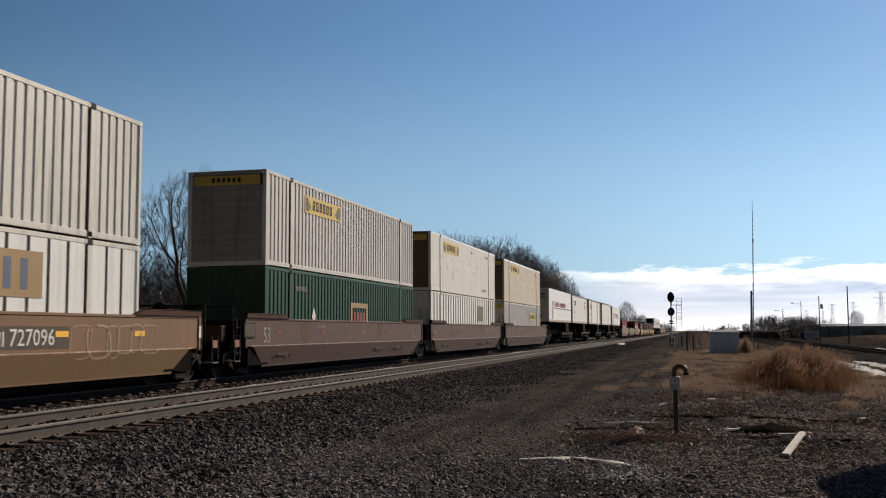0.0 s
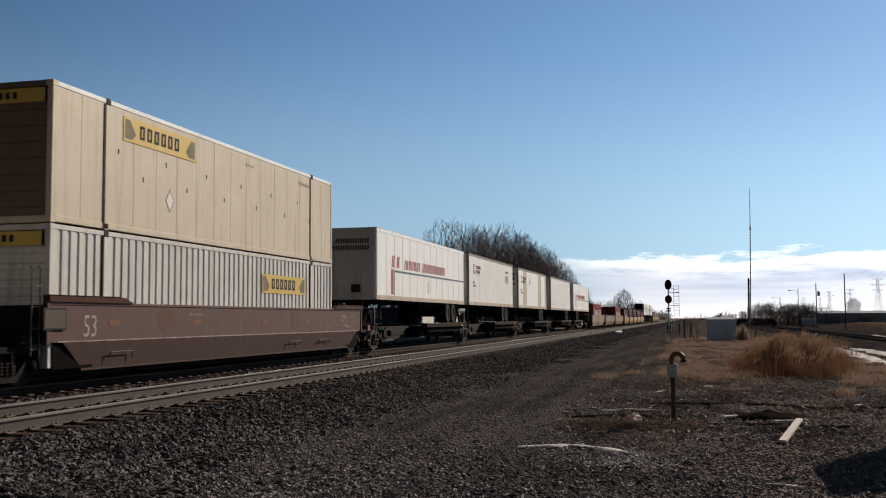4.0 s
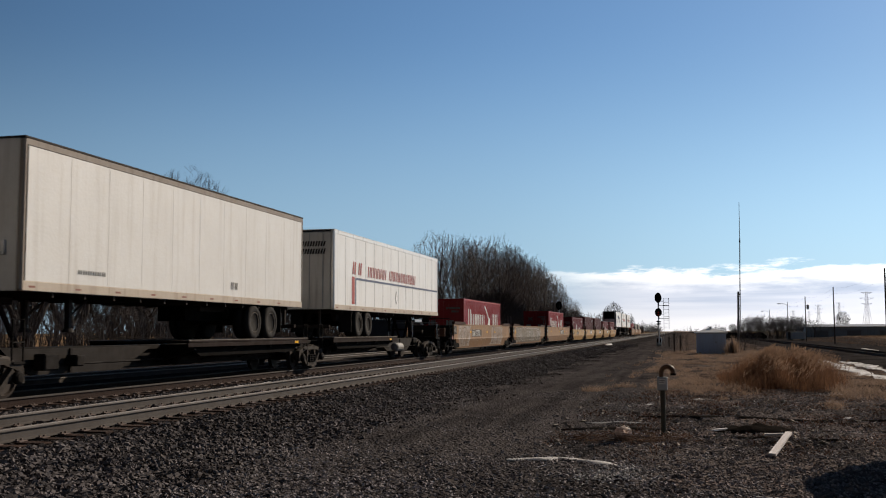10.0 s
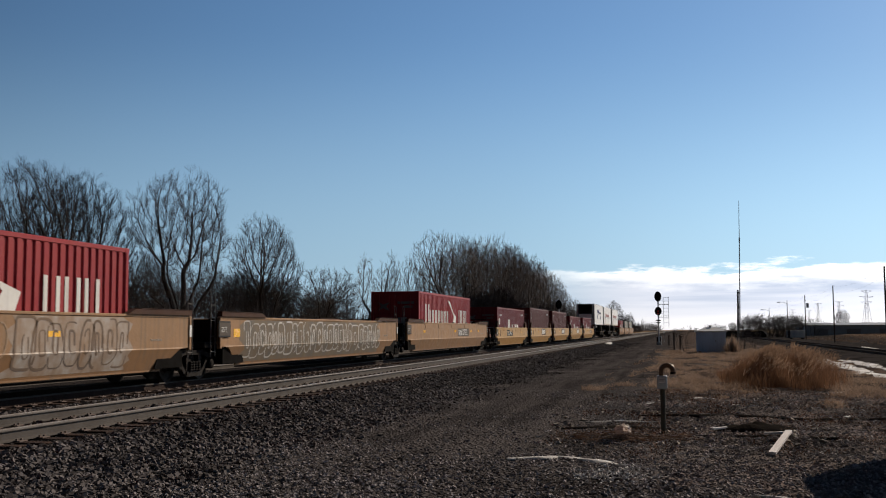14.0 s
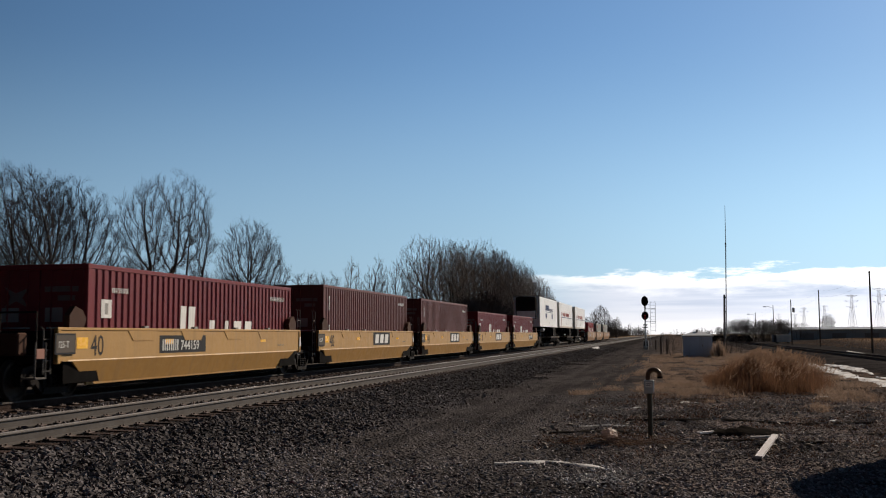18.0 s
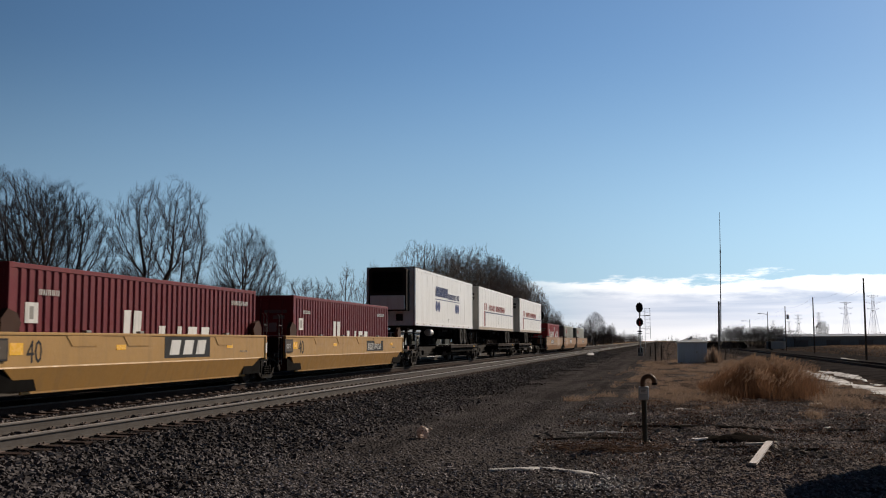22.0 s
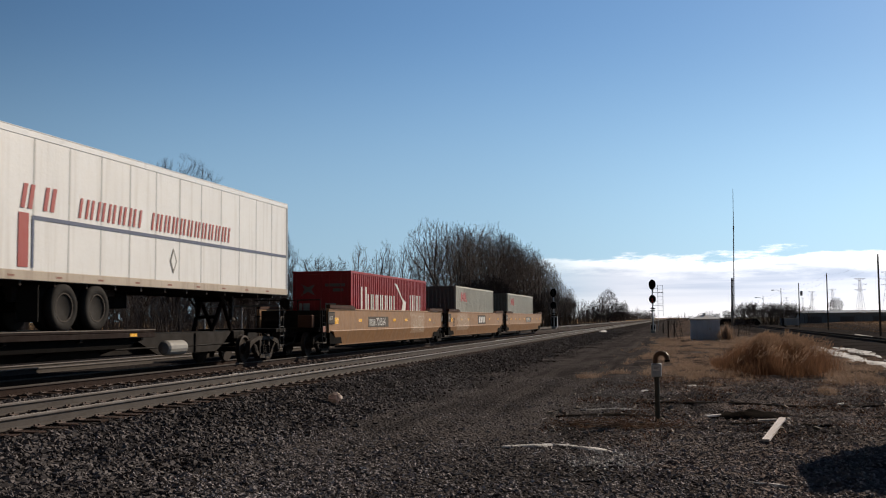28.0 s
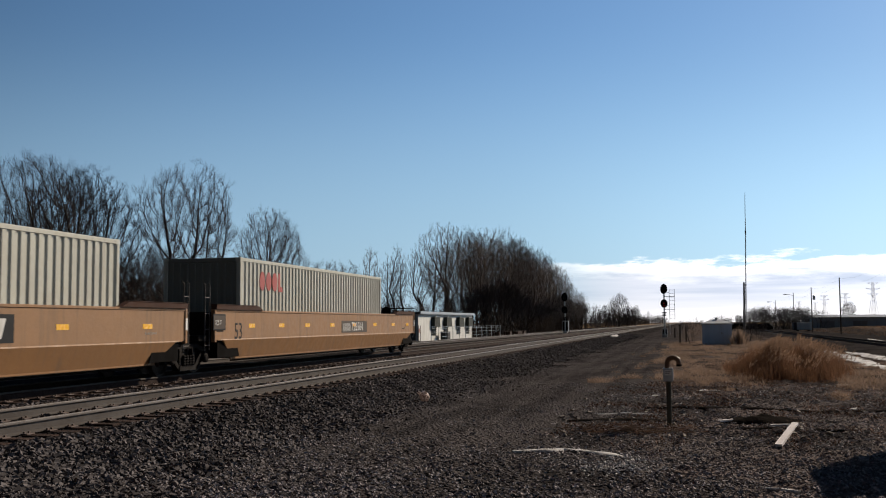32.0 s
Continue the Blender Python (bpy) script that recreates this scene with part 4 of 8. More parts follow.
def scrawl(parent, kind, hw, L, kink, top, deep, flare, lean):
    """Spray paint with no letters in it: a ragged pale wash over both side panels, and looping lines on it."""
    rnd = random.Random(kind * 7)
    runs = {1: ((1.3, 4.6, 1), (11.2, 15.4, 1), (5.0, 11.0, 0)), 2: ((1.4, 14.9, 2),), 3: ((3.9, 6.2, 0), (14.6, 18.2, 0)), 4: ((2.4, 5.6, 3),), 5: ((11.6, 14.2, 3),)}[kind]

    def skin(z, lift):
        """How far out the side stands at a height."""
        if z >= kink + 0.03:
            return hw + lift
        if z >= kink:
            return hw + flare * (kink + 0.03 - z) / 0.03 + lift
        return hw + flare - (flare + lean) * (kink - z) / (kink - deep) + lift

    def stroke(pts, wide, mat):
        b = Build()
        for i, (y, z) in enumerate(pts):
            p, q = pts[max(i - 1, 0)], pts[min(i + 1, len(pts) - 1)]
            d = Vector((q[0] - p[0], q[1] - p[1])).normalized()
            for f in (wide, -wide):
                zz = min(max(z - d.x * f, deep + 0.04), top - 0.03)
                b.v.append((skin(zz, 0.007), y + d.y * f, zz))
        b.f = [(2 * i, 2 * i + 2, 2 * i + 3, 2 * i + 1) for i in range(len(pts) - 1)]
        part("graffiti", b, mat, parent, "faded sprayed line")

    for y0, y1, wash in runs:
        if wash:
            b = Build()
            zs = [deep + 0.05 + (kink - deep - 0.05) * k / 4 for k in range(4)] + [kink, kink + 0.03] + [kink + 0.03 + (top - 0.04 - kink - 0.03) * k / 5 for k in range(1, 6)]
            for za, zb in zip(zs, zs[1:]):
                if wash == 3 and zb < kink - 0.2:
                    continue
                p, q, u, v = (e + f * 0.5 * noise.noise((z * 5.0, kind * 2.0, e)) for e, f, z in ((y0, 1, za), (y1, 1, za), (y1, 1, zb), (y0, 1, zb)))
                b.poly((skin(za, 0.003), p, za), (skin(za, 0.003), q, za), (skin(zb, 0.003), u, zb), (skin(zb, 0.003), v, zb))
            part("graffiti_wash", b, (M_SPRAY, M_SPRAYDARK, M_HAZE)[wash - 1], parent, "ragged worn spray paint")
        y = y0 + 0.2
        while y < y1 - 0.3:
            w = rnd.uniform(0.4, 0.75)
            lo, hi = (deep + 0.12, top - 0.06) if wash in (1, 2) else (kink - 0.12, top - 0.16)
            # tall rounded blocks, outlined one beside the next, each with a short stroke inside
            for k in range(2 if wash else 1):
                cy, cz = y + w * 0.5, (lo + hi) / 2 + rnd.uniform(-0.05, 0.05)
                ry, rz = w * (0.5, 0.16)[k] * rnd.uniform(0.85, 1.2), (hi - lo) * (0.48, 0.24)[k] * rnd.uniform(0.85, 1.0)
                sq, tilt, gap, ph = rnd.uniform(0.35, 0.75), rnd.uniform(-0.12, 0.2), rnd.uniform(0.0, 1.6), rnd.uniform(0, 6.28)
                pts = []
                for i in range(25):
                    a = ph + (6.283 - gap) * i / 24
                    ca, sa = math.cos(a), math.sin(a)
                    py, pz = ry * math.copysign(abs(ca) ** sq, ca), rz * math.copysign(abs(sa) ** sq, sa)
                    pts.append((cy + py + tilt * pz + 0.1 * ry * math.sin(3 * a + ph), min(max(cz + pz, deep + 0.08), top - 0.06)))
                mat = {0: M_FAINT, 1: M_SPRAYLINE, 2: M_GRAFFITI, 3: M_FAINTLINE}[wash]
                stroke(pts, rnd.uniform(0.014, 0.03), mat)
            y += w * rnd.uniform(0.85, 1.1)


def container(s, L, H, z, wall, frame_mat, label, group, near="door", W=2.44, period=0.278, depth=0.036, flat=0.5, lift=False, far_mat=None, smooth=False, joint=None):
    """A steel container whose nearer end lies at s; lift: the posts that a 53-foot box carries at its 40-foot points."""
    c = thing("container", label, "container", group)
    on_train(c, s, z)
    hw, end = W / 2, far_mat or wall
    post = 0.13
    ya, yb = post, L - post
    for side in (1, -1):
        b = Build()
        runs = [(ya, yb)] if not lift else [(ya, 1.9), (2.06, L - 2.06), (L - 1.9, yb)]
        for y0, y1 in runs:
            if smooth:
                n = max(1, round((y1 - y0) / period))
                for i in range(n):
                    p0, p1 = y0 + (y1 - y0) * i / n, y0 + (y1 - y0) * (i + 1) / n
                    part("side_panel", Build().box(min(side * (hw - 0.012), side * (hw - 0.04)), max(side * (hw - 0.012), side * (hw - 0.04)), p0 + 0.004, p1 - 0.004, 0.15, H - 0.11, 0.003), wall, c)
            else:
                b.ribbed(side * (hw - 0.012), y0, y1, 0.15, H - 0.11, period, depth, flat, side)
        if smooth:
            b.box(min(side * (hw - 0.045), side * (hw - 0.06)), max(side * (hw - 0.045), side * (hw - 0.06)), ya, yb, 0.15, H - 0.11)
        part("side_wall", b, wall, c)
        if joint and side > 0:
            for y0, y1 in runs:
                n = max(1, round((y1 - y0) / period))
                for i in range(1, n):
                    y = y0 + (y1 - y0) * i / n
                    part("joint_strip", Build().box(hw - 0.02, hw - 0.004, y - 0.034, y + 0.012, 0.15, H - 0.11, 0.003), joint, c)
        if lift:
            for y in (1.9, L - 2.06):
                part("lift_post", Build().box(min(side * hw, side * (hw - 0.09)), max(side * hw, side * (hw - 0.09)), y, y + 0.16, 0, H, 0.012), frame_mat, c)
                part("lift_casting", Build().box(min(side * (hw + 0.012), side * (hw - 0.1)), max(side * (hw + 0.012), side * (hw - 0.1)), y - 0.01, y + 0.17, H - 0.13, H + 0.012, 0.01), M_UNDER, c)
                part("post_seal", Build().box(min(side * (hw + 0.004), side * (hw - 0.03)), max(side * (hw + 0.004), side * (hw - 0.03)), y - (0.075 if smooth else 0.045), y + 0.005, 0.02, H - 0.13), M_UNDER, c)
        part("top_rail", Build().box(min(side * hw, side * (hw - 0.07)), max(side * hw, side * (hw - 0.07)), ya, yb, H - 0.11, H - 0.005, 0.01), M_RAILGLINT if smooth else frame_mat, c)
        part("bottom_rail", Build().box(min(side * hw, side * (hw - 0.07)), max(side * hw, side * (hw - 0.07)), ya, yb, 0.02, 0.155, 0.01), frame_mat, c)
        for y in (0, L - post):
            part("corner_post", Build().box(min(side * hw, side * (hw - post)), max(side * hw, side * (hw - post)), y, y + post, 0.1, H - 0.1, 0.015), frame_mat, c)
            for zz in (0, H - 0.118):
                part("corner_casting", Build().box(min(side * (hw + 0.004), side * (hw - 0.162)), max(side * (hw + 0.004), side * (hw - 0.162)), y - 0.004 if y == 0 else y - 0.044, y + 0.174 if y == 0 else y + 0.134, zz, zz + 0.118, 0.008), frame_mat, c)
    part("roof", Build().ribbed(0, ya, yb, -hw + 0.07, hw - 0.07, 0.6, 0.02).mesh("roof", end), None, c).matrix_basis = Matrix(((0, 0, 1, 0), (0, 1, 0, 0), (1, 0, 0, H - 0.012), (0, 0, 0, 1)))
    part("floor", Build().box(-hw + 0.07, hw - 0.07, ya, yb, 0.04, 0.12), M_UNDER, c)
    part("header", Build().box(-hw + 0.12, hw - 0.12, 0.0, 0.1, H - 0.13, H - 0.005, 0.01), end, c)
    part("end_sill", Build().box(-hw + 0.12, hw - 0.12, 0.0, 0.1, 0.0, 0.14, 0.01), frame_mat, c)
    part("end_wall", Build().box(-hw + post, hw - post, L - 0.09, L - 0.05, 0.1, H - 0.1), end, c)
    if near == "door":
        for a, e in ((-hw + post, -0.01), (0.01, hw - post)):
            d = part("door", Build().box(a, e, 0.03, 0.07, 0.14, H - 0.13, 0.008), end, c)
            for i in (0.27, 0.73):
                x = a + (e - a) * i
                part("lock_rod", Build().tube((x, 0.015, 0.1), (x, 0.015, H - 0.1), 0.017, 0.017, 8), end, d)
            b = Build()
            for zz in (0.55, 1.15):
                b.box(a + 0.2, e - 0.2, 0.0, 0.02, zz, zz + 0.035, 0.004)
            part("door_handle", b, M_GALV, d)
            part("data_plate", Build().box(a + 0.14, e - 0.5 if e - a > 0.8 else e - 0.1, 0.024, 0.03, 1.3, 1.62), M_GREYMARK, d)
            part("hinge_row", Build().box(a if a < -0.5 else e - 0.05, a + 0.05 if a < -0.5 else e, 0.012, 0.03, 0.4, 0.55).box(a if a < -0.5 else e - 0.05, a + 0.05 if a < -0.5 else e, 0.012, 0.03, H - 0.6, H - 0.45), end, d)
            if a > 0:
                pieces("stencil", Build().box(a + 0.12, e - 0.12, 0.024, 0.03, H - 0.62, H - 0.5).box(a + 0.45, e - 0.2, 0.024, 0.03, H - 0.82, H - 0.7), M_DIMMARK, d)
            else:
                part("faded_emblem", Build().plate(((a + 0.2, H - 0.5), (a + 0.36, H - 0.72), (a + 0.2, H - 0.98), (a + 0.5, H - 0.82), (a + 0.82, H - 0.98), (a + 0.66, H - 0.74), (a + 0.82, H - 0.52), (a + 0.5, H - 0.64)), 0.026, 0.03, "y"), M_DIMMARK, d, "faded pale emblem")
    elif near == "panel":
        part("front_wall", Build().ribbed_end(0.02, -hw + post, hw - post, 0.14, H - 0.45, 0.34, 0.03), end, c)
        part("name_panel", Build().box(-hw + 0.2, hw - 0.2, 0.012, 0.04, H - 0.44, H - 0.15), M_SIGN, c, "yellow name panel")
        b = Build()
        for i in range(6):
            b.box(-0.5 + i * 0.17, -0.4 + i * 0.17, 0.006, 0.012, H - 0.36, H - 0.22)
        pieces("brand_mark", b, M_DARKMARK, c)
    else:
        part("front_wall", Build().box(-hw + post, hw - post, 0.03, 0.07, 0.14, H - 0.13), end, c)
        b = Build()
        for i in range(9):
            x = -hw + 0.2 + (W - 0.4) * i / 8.6
            b.box(x, x + 0.11, 0.005, 0.03, 0.16, H - 0.15, 0.01)
        part("wall_rib", b, end, c)
    return c


def wheel_pair(parent, y, r=0.5, z=0.0):
    """Dual tyres at both ends of one axle."""
    part("axle", Build().tube((-0.85, y, z), (0.85, y, z), 0.07, 0.07, 10), M_UNDER, parent)
    for c in (-1, 1):
        t = part("wheel", Build().turned((c * 0.93, y, z), (c, 0, 0), ((-0.16, 0.3), (-0.16, r - 0.05), (-0.12, r), (0.08, r), (0.12, r - 0.05), (0.12, 0.3)), 28)
                 .turned((c * 1.15, y, z), (c, 0, 0), ((-0.06, 0.3), (-0.06, r - 0.03), (-0.02, r), (0.1, r), (0.14, r - 0.05), (0.14, 0.33), (0.1, 0.3)), 28), M_RUBBER, parent, "dual road tyres", True)
        part("rim", Build().turned((c * 1.15, y, z), (c, 0, 0), ((0.04, 0.31), (0.13, 0.31), (0.13, 0.285), (0.02, 0.25), (-0.03, 0.14), (0.03, 0.12), (0.07, 0.06), (0.07, 0.0)), 20), M_RIM, t)
    return parent


def trailer(s, L, top, sheet_mat, label, doors_near=False, panels=1.22, brand="", stripe=None, reefer=False, wheels=None):
    """A highway trailer whose nearer end lies at s, riding on a spine car."""
    c = thing("trailer", label, "trailer", "trailers on the train")
    base = 1.08
    on_train(c, s, base)
    z0, z1, hw = 2.1 - base, top - base, 1.295

    def at(y):
        return L - y if doors_near else y

    def yb(a, b):
        return sorted((at(a), at(b)))

    n = round((L - 0.3) / panels)
    for i in range(n):
        y0, y1 = 0.15 + (L - 0.3) * i / n, 0.15 + (L - 0.3) * (i + 1) / n
        mat = sheet_mat
        if stripe and any(a <= (i + 0.5) / n <= b for a, b in stripe[0]):
            mat = stripe[1]
        part("side_sheet", Build().box(hw - 0.03, hw, y0 + 0.0004, y1 - 0.0004, z0 + 0.2, z1 - 0.12, 0.003), mat, c)
        part("seam_post", Build().box(hw, hw + 0.0025, y1 - 0.03, y1 + 0.03, z0 + 0.2, z1 - 0.12, 0.003), M_SEAM if brand == "express" else sheet_mat, c)
    part("side_wall", Build().box(-hw, -hw + 0.03, 0.1, L - 0.1, z0 + 0.1, z1 - 0.06), sheet_mat, c)
    part("inner_lining", Build().box(hw - 0.05, hw - 0.032, 0.12, L - 0.12, z0 + 0.1, z1 - 0.06), M_UNDER, c)
    for side in (1, -1):
        part("top_rail", Build().box(min(side * (hw + 0.012), side * (hw - 0.06)), max(side * (hw + 0.012), side * (hw - 0.06)), 0.05, L - 0.05, z1 - 0.14, z1, 0.012), M_RAILGLINT if brand in ("express", "shippers") else M_DULLRAIL, c)
        part("bottom_rail", Build().box(min(side * (hw + 0.012), side * (hw - 0.06)), max(side * (hw + 0.012), side * (hw - 0.06)), 0.05, L - 0.05, z0, z0 + 0.2, 0.012), M_DIRTYRAIL if not reefer else sheet_mat, c, "dirty tan bottom rail")
        for y in (0.0, L - 0.12):
            part("corner_post", Build().box(min(side * (hw + 0.014), side * (hw - 0.12)), max(side * (hw + 0.014), side * (hw - 0.12)), y, y + 0.12, z0, z1, 0.04), (M_ALU if brand in ("express", "shippers") else M_DULLRAIL) if side > 0 else sheet_mat, c)
    part("roof", Build().box(-hw - 0.005, hw + 0.016, 0.02, L - 0.02, z1 - 0.004, z1 + (0.02 if brand == "express" else 0.045), 0.01), M_RAILGLINT if brand == "express" else M_UNDER, c, "thin roof edge")
    part("floor", Build().box(-hw + 0.06, hw - 0.06, 0.05, L - 0.05, z0 + 0.02, z0 + 0.12), M_UNDER, c)
    a, b_ = yb(0, 0.1)
    part("nose_wall", Build().box(-hw + 0.11, hw - 0.11, a + 0.02, b_ - 0.02, z0, z1, 0.01), M_NOSE if not reefer else sheet_mat, c)
    fy = at(0)
    sg = -1 if not doors_near else 1
    if reefer:
        u = part("refrigeration_unit", Build().plate(((-1.0, z0 + 0.75), (1.0, z0 + 0.75), (1.0, z1 - 0.12), (0.85, z1 - 0.05), (-0.85, z1 - 0.05), (-1.0, z1 - 0.12)), -0.62, 0.0, "y"), M_UNDER, c, "black refrigeration unit with a white lower door")
        part("unit_grille", Build().ribbed_end(-0.65, -0.8, 0.8, z1 - 1.3, z1 - 0.25, 0.09, 0.03), M_BLACK, u)
        part("unit_door", Build().box(-0.92, 0.92, -0.66, -0.62, z0 + 0.8, z1 - 1.45, 0.02), sheet_mat, u)
        part("cable_box", Build().box(0.3, 0.65, -0.08, 0.02, z0 + 0.25, z0 + 0.6, 0.02), M_UNDER, c)
    else:
        part("hose_box", Build().box(0.25, 0.62, min(fy, fy + sg * 0.1), max(fy, fy + sg * 0.1), z0 + 0.3, z0 + 0.62, 0.02), M_UNDER, c)
        part("document_box", Build().box(0.72, 0.95, min(fy, fy + sg * 0.06), max(fy, fy + sg * 0.06), z0 + 0.7, z0 + 1.0, 0.01), M_NOSE, c)
    # rear doors
    ry = at(L)
    for x0, x1 in ((-hw + 0.12, -0.01), (0.01, hw - 0.12)):
        ya, y2 = sorted((ry, ry - (1 if not doors_near else -1) * 0.06))
        d = part("door", Build().box(x0, x1, ya, y2, z0 + 0.02, z1 - 0.08, 0.01), M_NOSE, c)
        for f in (0.3, 0.75):
            x = x0 + (x1 - x0) * f
            yy = ry - 0.03 if doors_near else ry + 0.03
            part("lock_rod", Build().tube((x, yy, z0 + 0.05), (x, yy, z1 - 0.1), 0.016, 0.016, 8), M_GALV, d)
    # running gear
    wy = wheels if wheels else L - 3.2
    a, b_ = yb(wy - 1.1, wy + 1.4)
    lo, hi = yb(wy - 3.3, wy + 1.25)
    # solid black block fills in for the shaded axle gear
    part("slider_frame", Build().box(-0.42, 0.42, lo, hi, 0.52, z0 - 0.02, 0.02), M_SHADEBLACK, c, "solid black axle frame block, shade painted in")
    bogie = part("axle_frame", Build().box(-0.6, -0.45, a, b_, 0.62, 0.92, 0.01).box(0.45, 0.6, a, b_, 0.62, 0.92, 0.01).box(-0.6, 0.6, a + 0.3, a + 0.42, 0.65, 0.85).box(-0.6, 0.6, b_ - 0.42, b_ - 0.3, 0.65, 0.85), M_UNDER, c)
    for d in (-0.61, 0.61):
        wheel_pair(bogie, at(wy + d), 0.5, 0.5)
    for x in (0.75, -1.25):
        yy = at(wy + 1.45)
        part("mud_flap", Build().box(x, x + 0.5, yy - 0.01, yy + 0.01, 0.2, 0.95), M_RUBBER, c)
    yy = at(L - 0.15)
    part("rear_bumper", Build().box(-1.1, 1.1, yy - 0.05, yy + 0.05, 0.35, 0.46, 0.01).box(-0.75, -0.68, yy - 0.04, yy + 0.04, 0.4, z0 + 0.02).box(0.68, 0.75, yy - 0.04, yy + 0.04, 0.4, z0 + 0.02), M_UNDER, c)
    for x in (-0.55, 0.55):
        yy = at(2.7)
        leg = part("landing_leg", Build().box(x - 0.06, x + 0.06, yy - 0.06, yy + 0.06, 0.3, z0 + 0.05, 0.01).tube((x, yy, 0.22), (x, yy, 0.3), 0.14, 0.1, 12), M_UNDER, c)
        part("leg_brace", Build().tube((x, yy, 0.55), (x, at(3.6), z0 + 0.03), 0.03, 0.03, 6), M_UNDER, leg)
    n = int(L / 1.1)
    for i in range(1, n):
        y = L * i / n
        part("floor_beam", Build().box(-hw + 0.06, hw - 0.06, y - 0.03, y + 0.03, z0 - 0.1, z0 + 0.02), M_UNDER, c)
    for x in (-0.5, 0.4):
        ya, y2 = yb(wy - 2.6, wy + 1.4)
        part("slider_rail", Build().box(x, x + 0.1, ya, y2, z0 - 0.22, z0 - 0.02, 0.01), M_UNDER, c)
    if reefer:
        ya = yb(4.2, 5.6)[0]
        part("fuel_tank", Build().turned((0.95, ya, z0 - 0.32), (0, 1, 0), ((0, 0), (0.03, 0.17), (0.06, 0.2), (0.7, 0.2), (0.76, 0)), 16), M_ALU, c, "small pale fuel tank")
        part("tank_strap", Build().box(0.93, 0.97, ya + 0.1, ya + 0.14, z0 - 0.2, z0 + 0.02).box(0.93, 0.97, ya + 0.6, ya + 0.64, z0 - 0.2, z0 + 0.02), M_UNDER, c)
    for y in [0.25 + 1.55 * i for i in range(int(L / 1.55))]:
        part("marker_strip", Build().box(hw + 0.012, hw + 0.016, y, y + 0.2, z0 + 0.07, z0 + 0.11), M_DULLRED, c)
    if brand == "express":
        # name in slanted red bars, a red upright and a blue rule, as the sides carry them; it reads from the left
        x = hw + 0.009
        y0 = 2.1
        h = 0.43
        zt = z0 + 1.4
        b = Build()
        bars(b, x, y0 + 0.05, zt + 0.02, 2, 0.36, h + 0.06, 0.36, 0.2, 0.36)
        bars(b, x, y0 + 2.0, zt, 6, 0.34, h, 0.1, 0.2, 0.27)
        bars(b, x, y0 + 5.05, zt, 11, 0.31, h, 0.095, 0.2, 0.27)
        pieces("brand_mark", b, M_REDMARK, c, "slanted red bars in place of a name")
        part("brand_post", Build().box(x, x + 0.004, y0, y0 + 0.32, z0 + 0.26, z0 + 1.33), M_REDMARK, c)
        pieces("brand_rule", Build().box(x, x + 0.004, y0 + 0.5, L - 0.2, z0 + 1.22, z0 + 1.3).box(x, x + 0.003, y0 + 0.42, y0 + 0.495, z0 + 0.26, z0 + 1.3), M_BLUEMARK, c)
        yd = y0 + 6.0
        for ring, (dx, mat, nm) in enumerate(((0.0, M_GREYMARK, "diamond_mark"), (0.055, sheet_mat, "diamond_centre"))):
            part(nm, Build().plate(((yd + dx, z0 + 0.7), (yd + 0.18, z0 + 0.38 + dx * 1.7), (yd + 0.36 - dx, z0 + 0.7), (yd + 0.18, z0 + 1.02 - dx * 1.7)), x, x + 0.003 + 0.002 * ring), mat, c)
        b = Build()
        ey = -0.006 if not doors_near else -0.045
        for row, cnt in ((0.62, 7), (0.9, 8)):
            for i in range(cnt):
                for e in (0.0, 0.1):
                    q = 0.95 - i * 0.21 - e
                    b.plate(((q - 0.06, z1 - row), (q, z1 - row), (q + 0.05, z1 - row + 0.19), (q - 0.01, z1 - row + 0.19)), ey, ey + 0.004, "y")
        pieces("nose_mark", b, M_DARKMARK, c)
    elif brand == "shippers":
        x = hw + 0.009
        b = Build()
        bars(b, x, 4.7, z0 + 1.7, 8, 0.34, 0.56, 0.07, 0.2, 0.38)
        bars(b, x, 8.1, z0 + 1.66, 8, 0.22, 0.3, 0.07, 0.0, 0.26, link=0.18)
        bars(b, x, 10.6, z0 + 1.66, 3, 0.2, 0.32, 0.07, 0.0, 0.26, link=0.18)
        b.box(x, x + 0.004, 4.7, 11.5, z0 + 1.53, z0 + 1.57)
        pieces("brand_mark", b, M_NAVY, c, "navy bars in place of a name")
        for y in (5.0, 5.62, 10.4, 10.98):
            part("disc_mark", Build().turned((x, y, z0 + 1.15), (1, 0, 0), ((0, 0.29), (0.004, 0.29)), 28), M_NAVY, c, "navy disc")
        put_text("53'", 0.3, M_GREYMARK, c, x, 8.0, z0 + 0.3)
    elif brand == "services":
        x = hw + 0.009
        b = Build()
        pieces("name_mark", bars(bars(Build(), x, 2.0, z0 + 2.16, 10, 0.1, 0.19, 0.04, 0.0, 0.3, link=0.2), x, 2.0, z0 + 1.9, 8, 0.1, 0.19, 0.04, 0.0, 0.3, link=0.2), M_DARKMARK, c)
        b.box(x, x + 0.004, 2.0, 3.2, z0 + 1.8, z0 + 1.82)
        b.box(x, x + 0.004, 1.1, 1.5, z0 + 1.25, z0 + 1.42).box(x, x + 0.004, 1.1, 2.0, z0 + 1.08, z0 + 1.18)
        pieces("brand_mark", b, M_BLUEMARK, c, "slate blue bars in place of a name")
        part("emblem", Build().plate(((1.25, z0 + 1.85), (1.68, z0 + 1.85), (1.72, z0 + 2.4), (1.29, z0 + 2.4)), x, x + 0.004), M_REDMARK, c)
        part("emblem_disc", Build().turned((x + 0.004, 1.485, z0 + 2.14), (1, 0, 0), ((0, 0.17), (0.003, 0.17)), 20), M_ROCKWHITE, c, "white disc on a red panel")
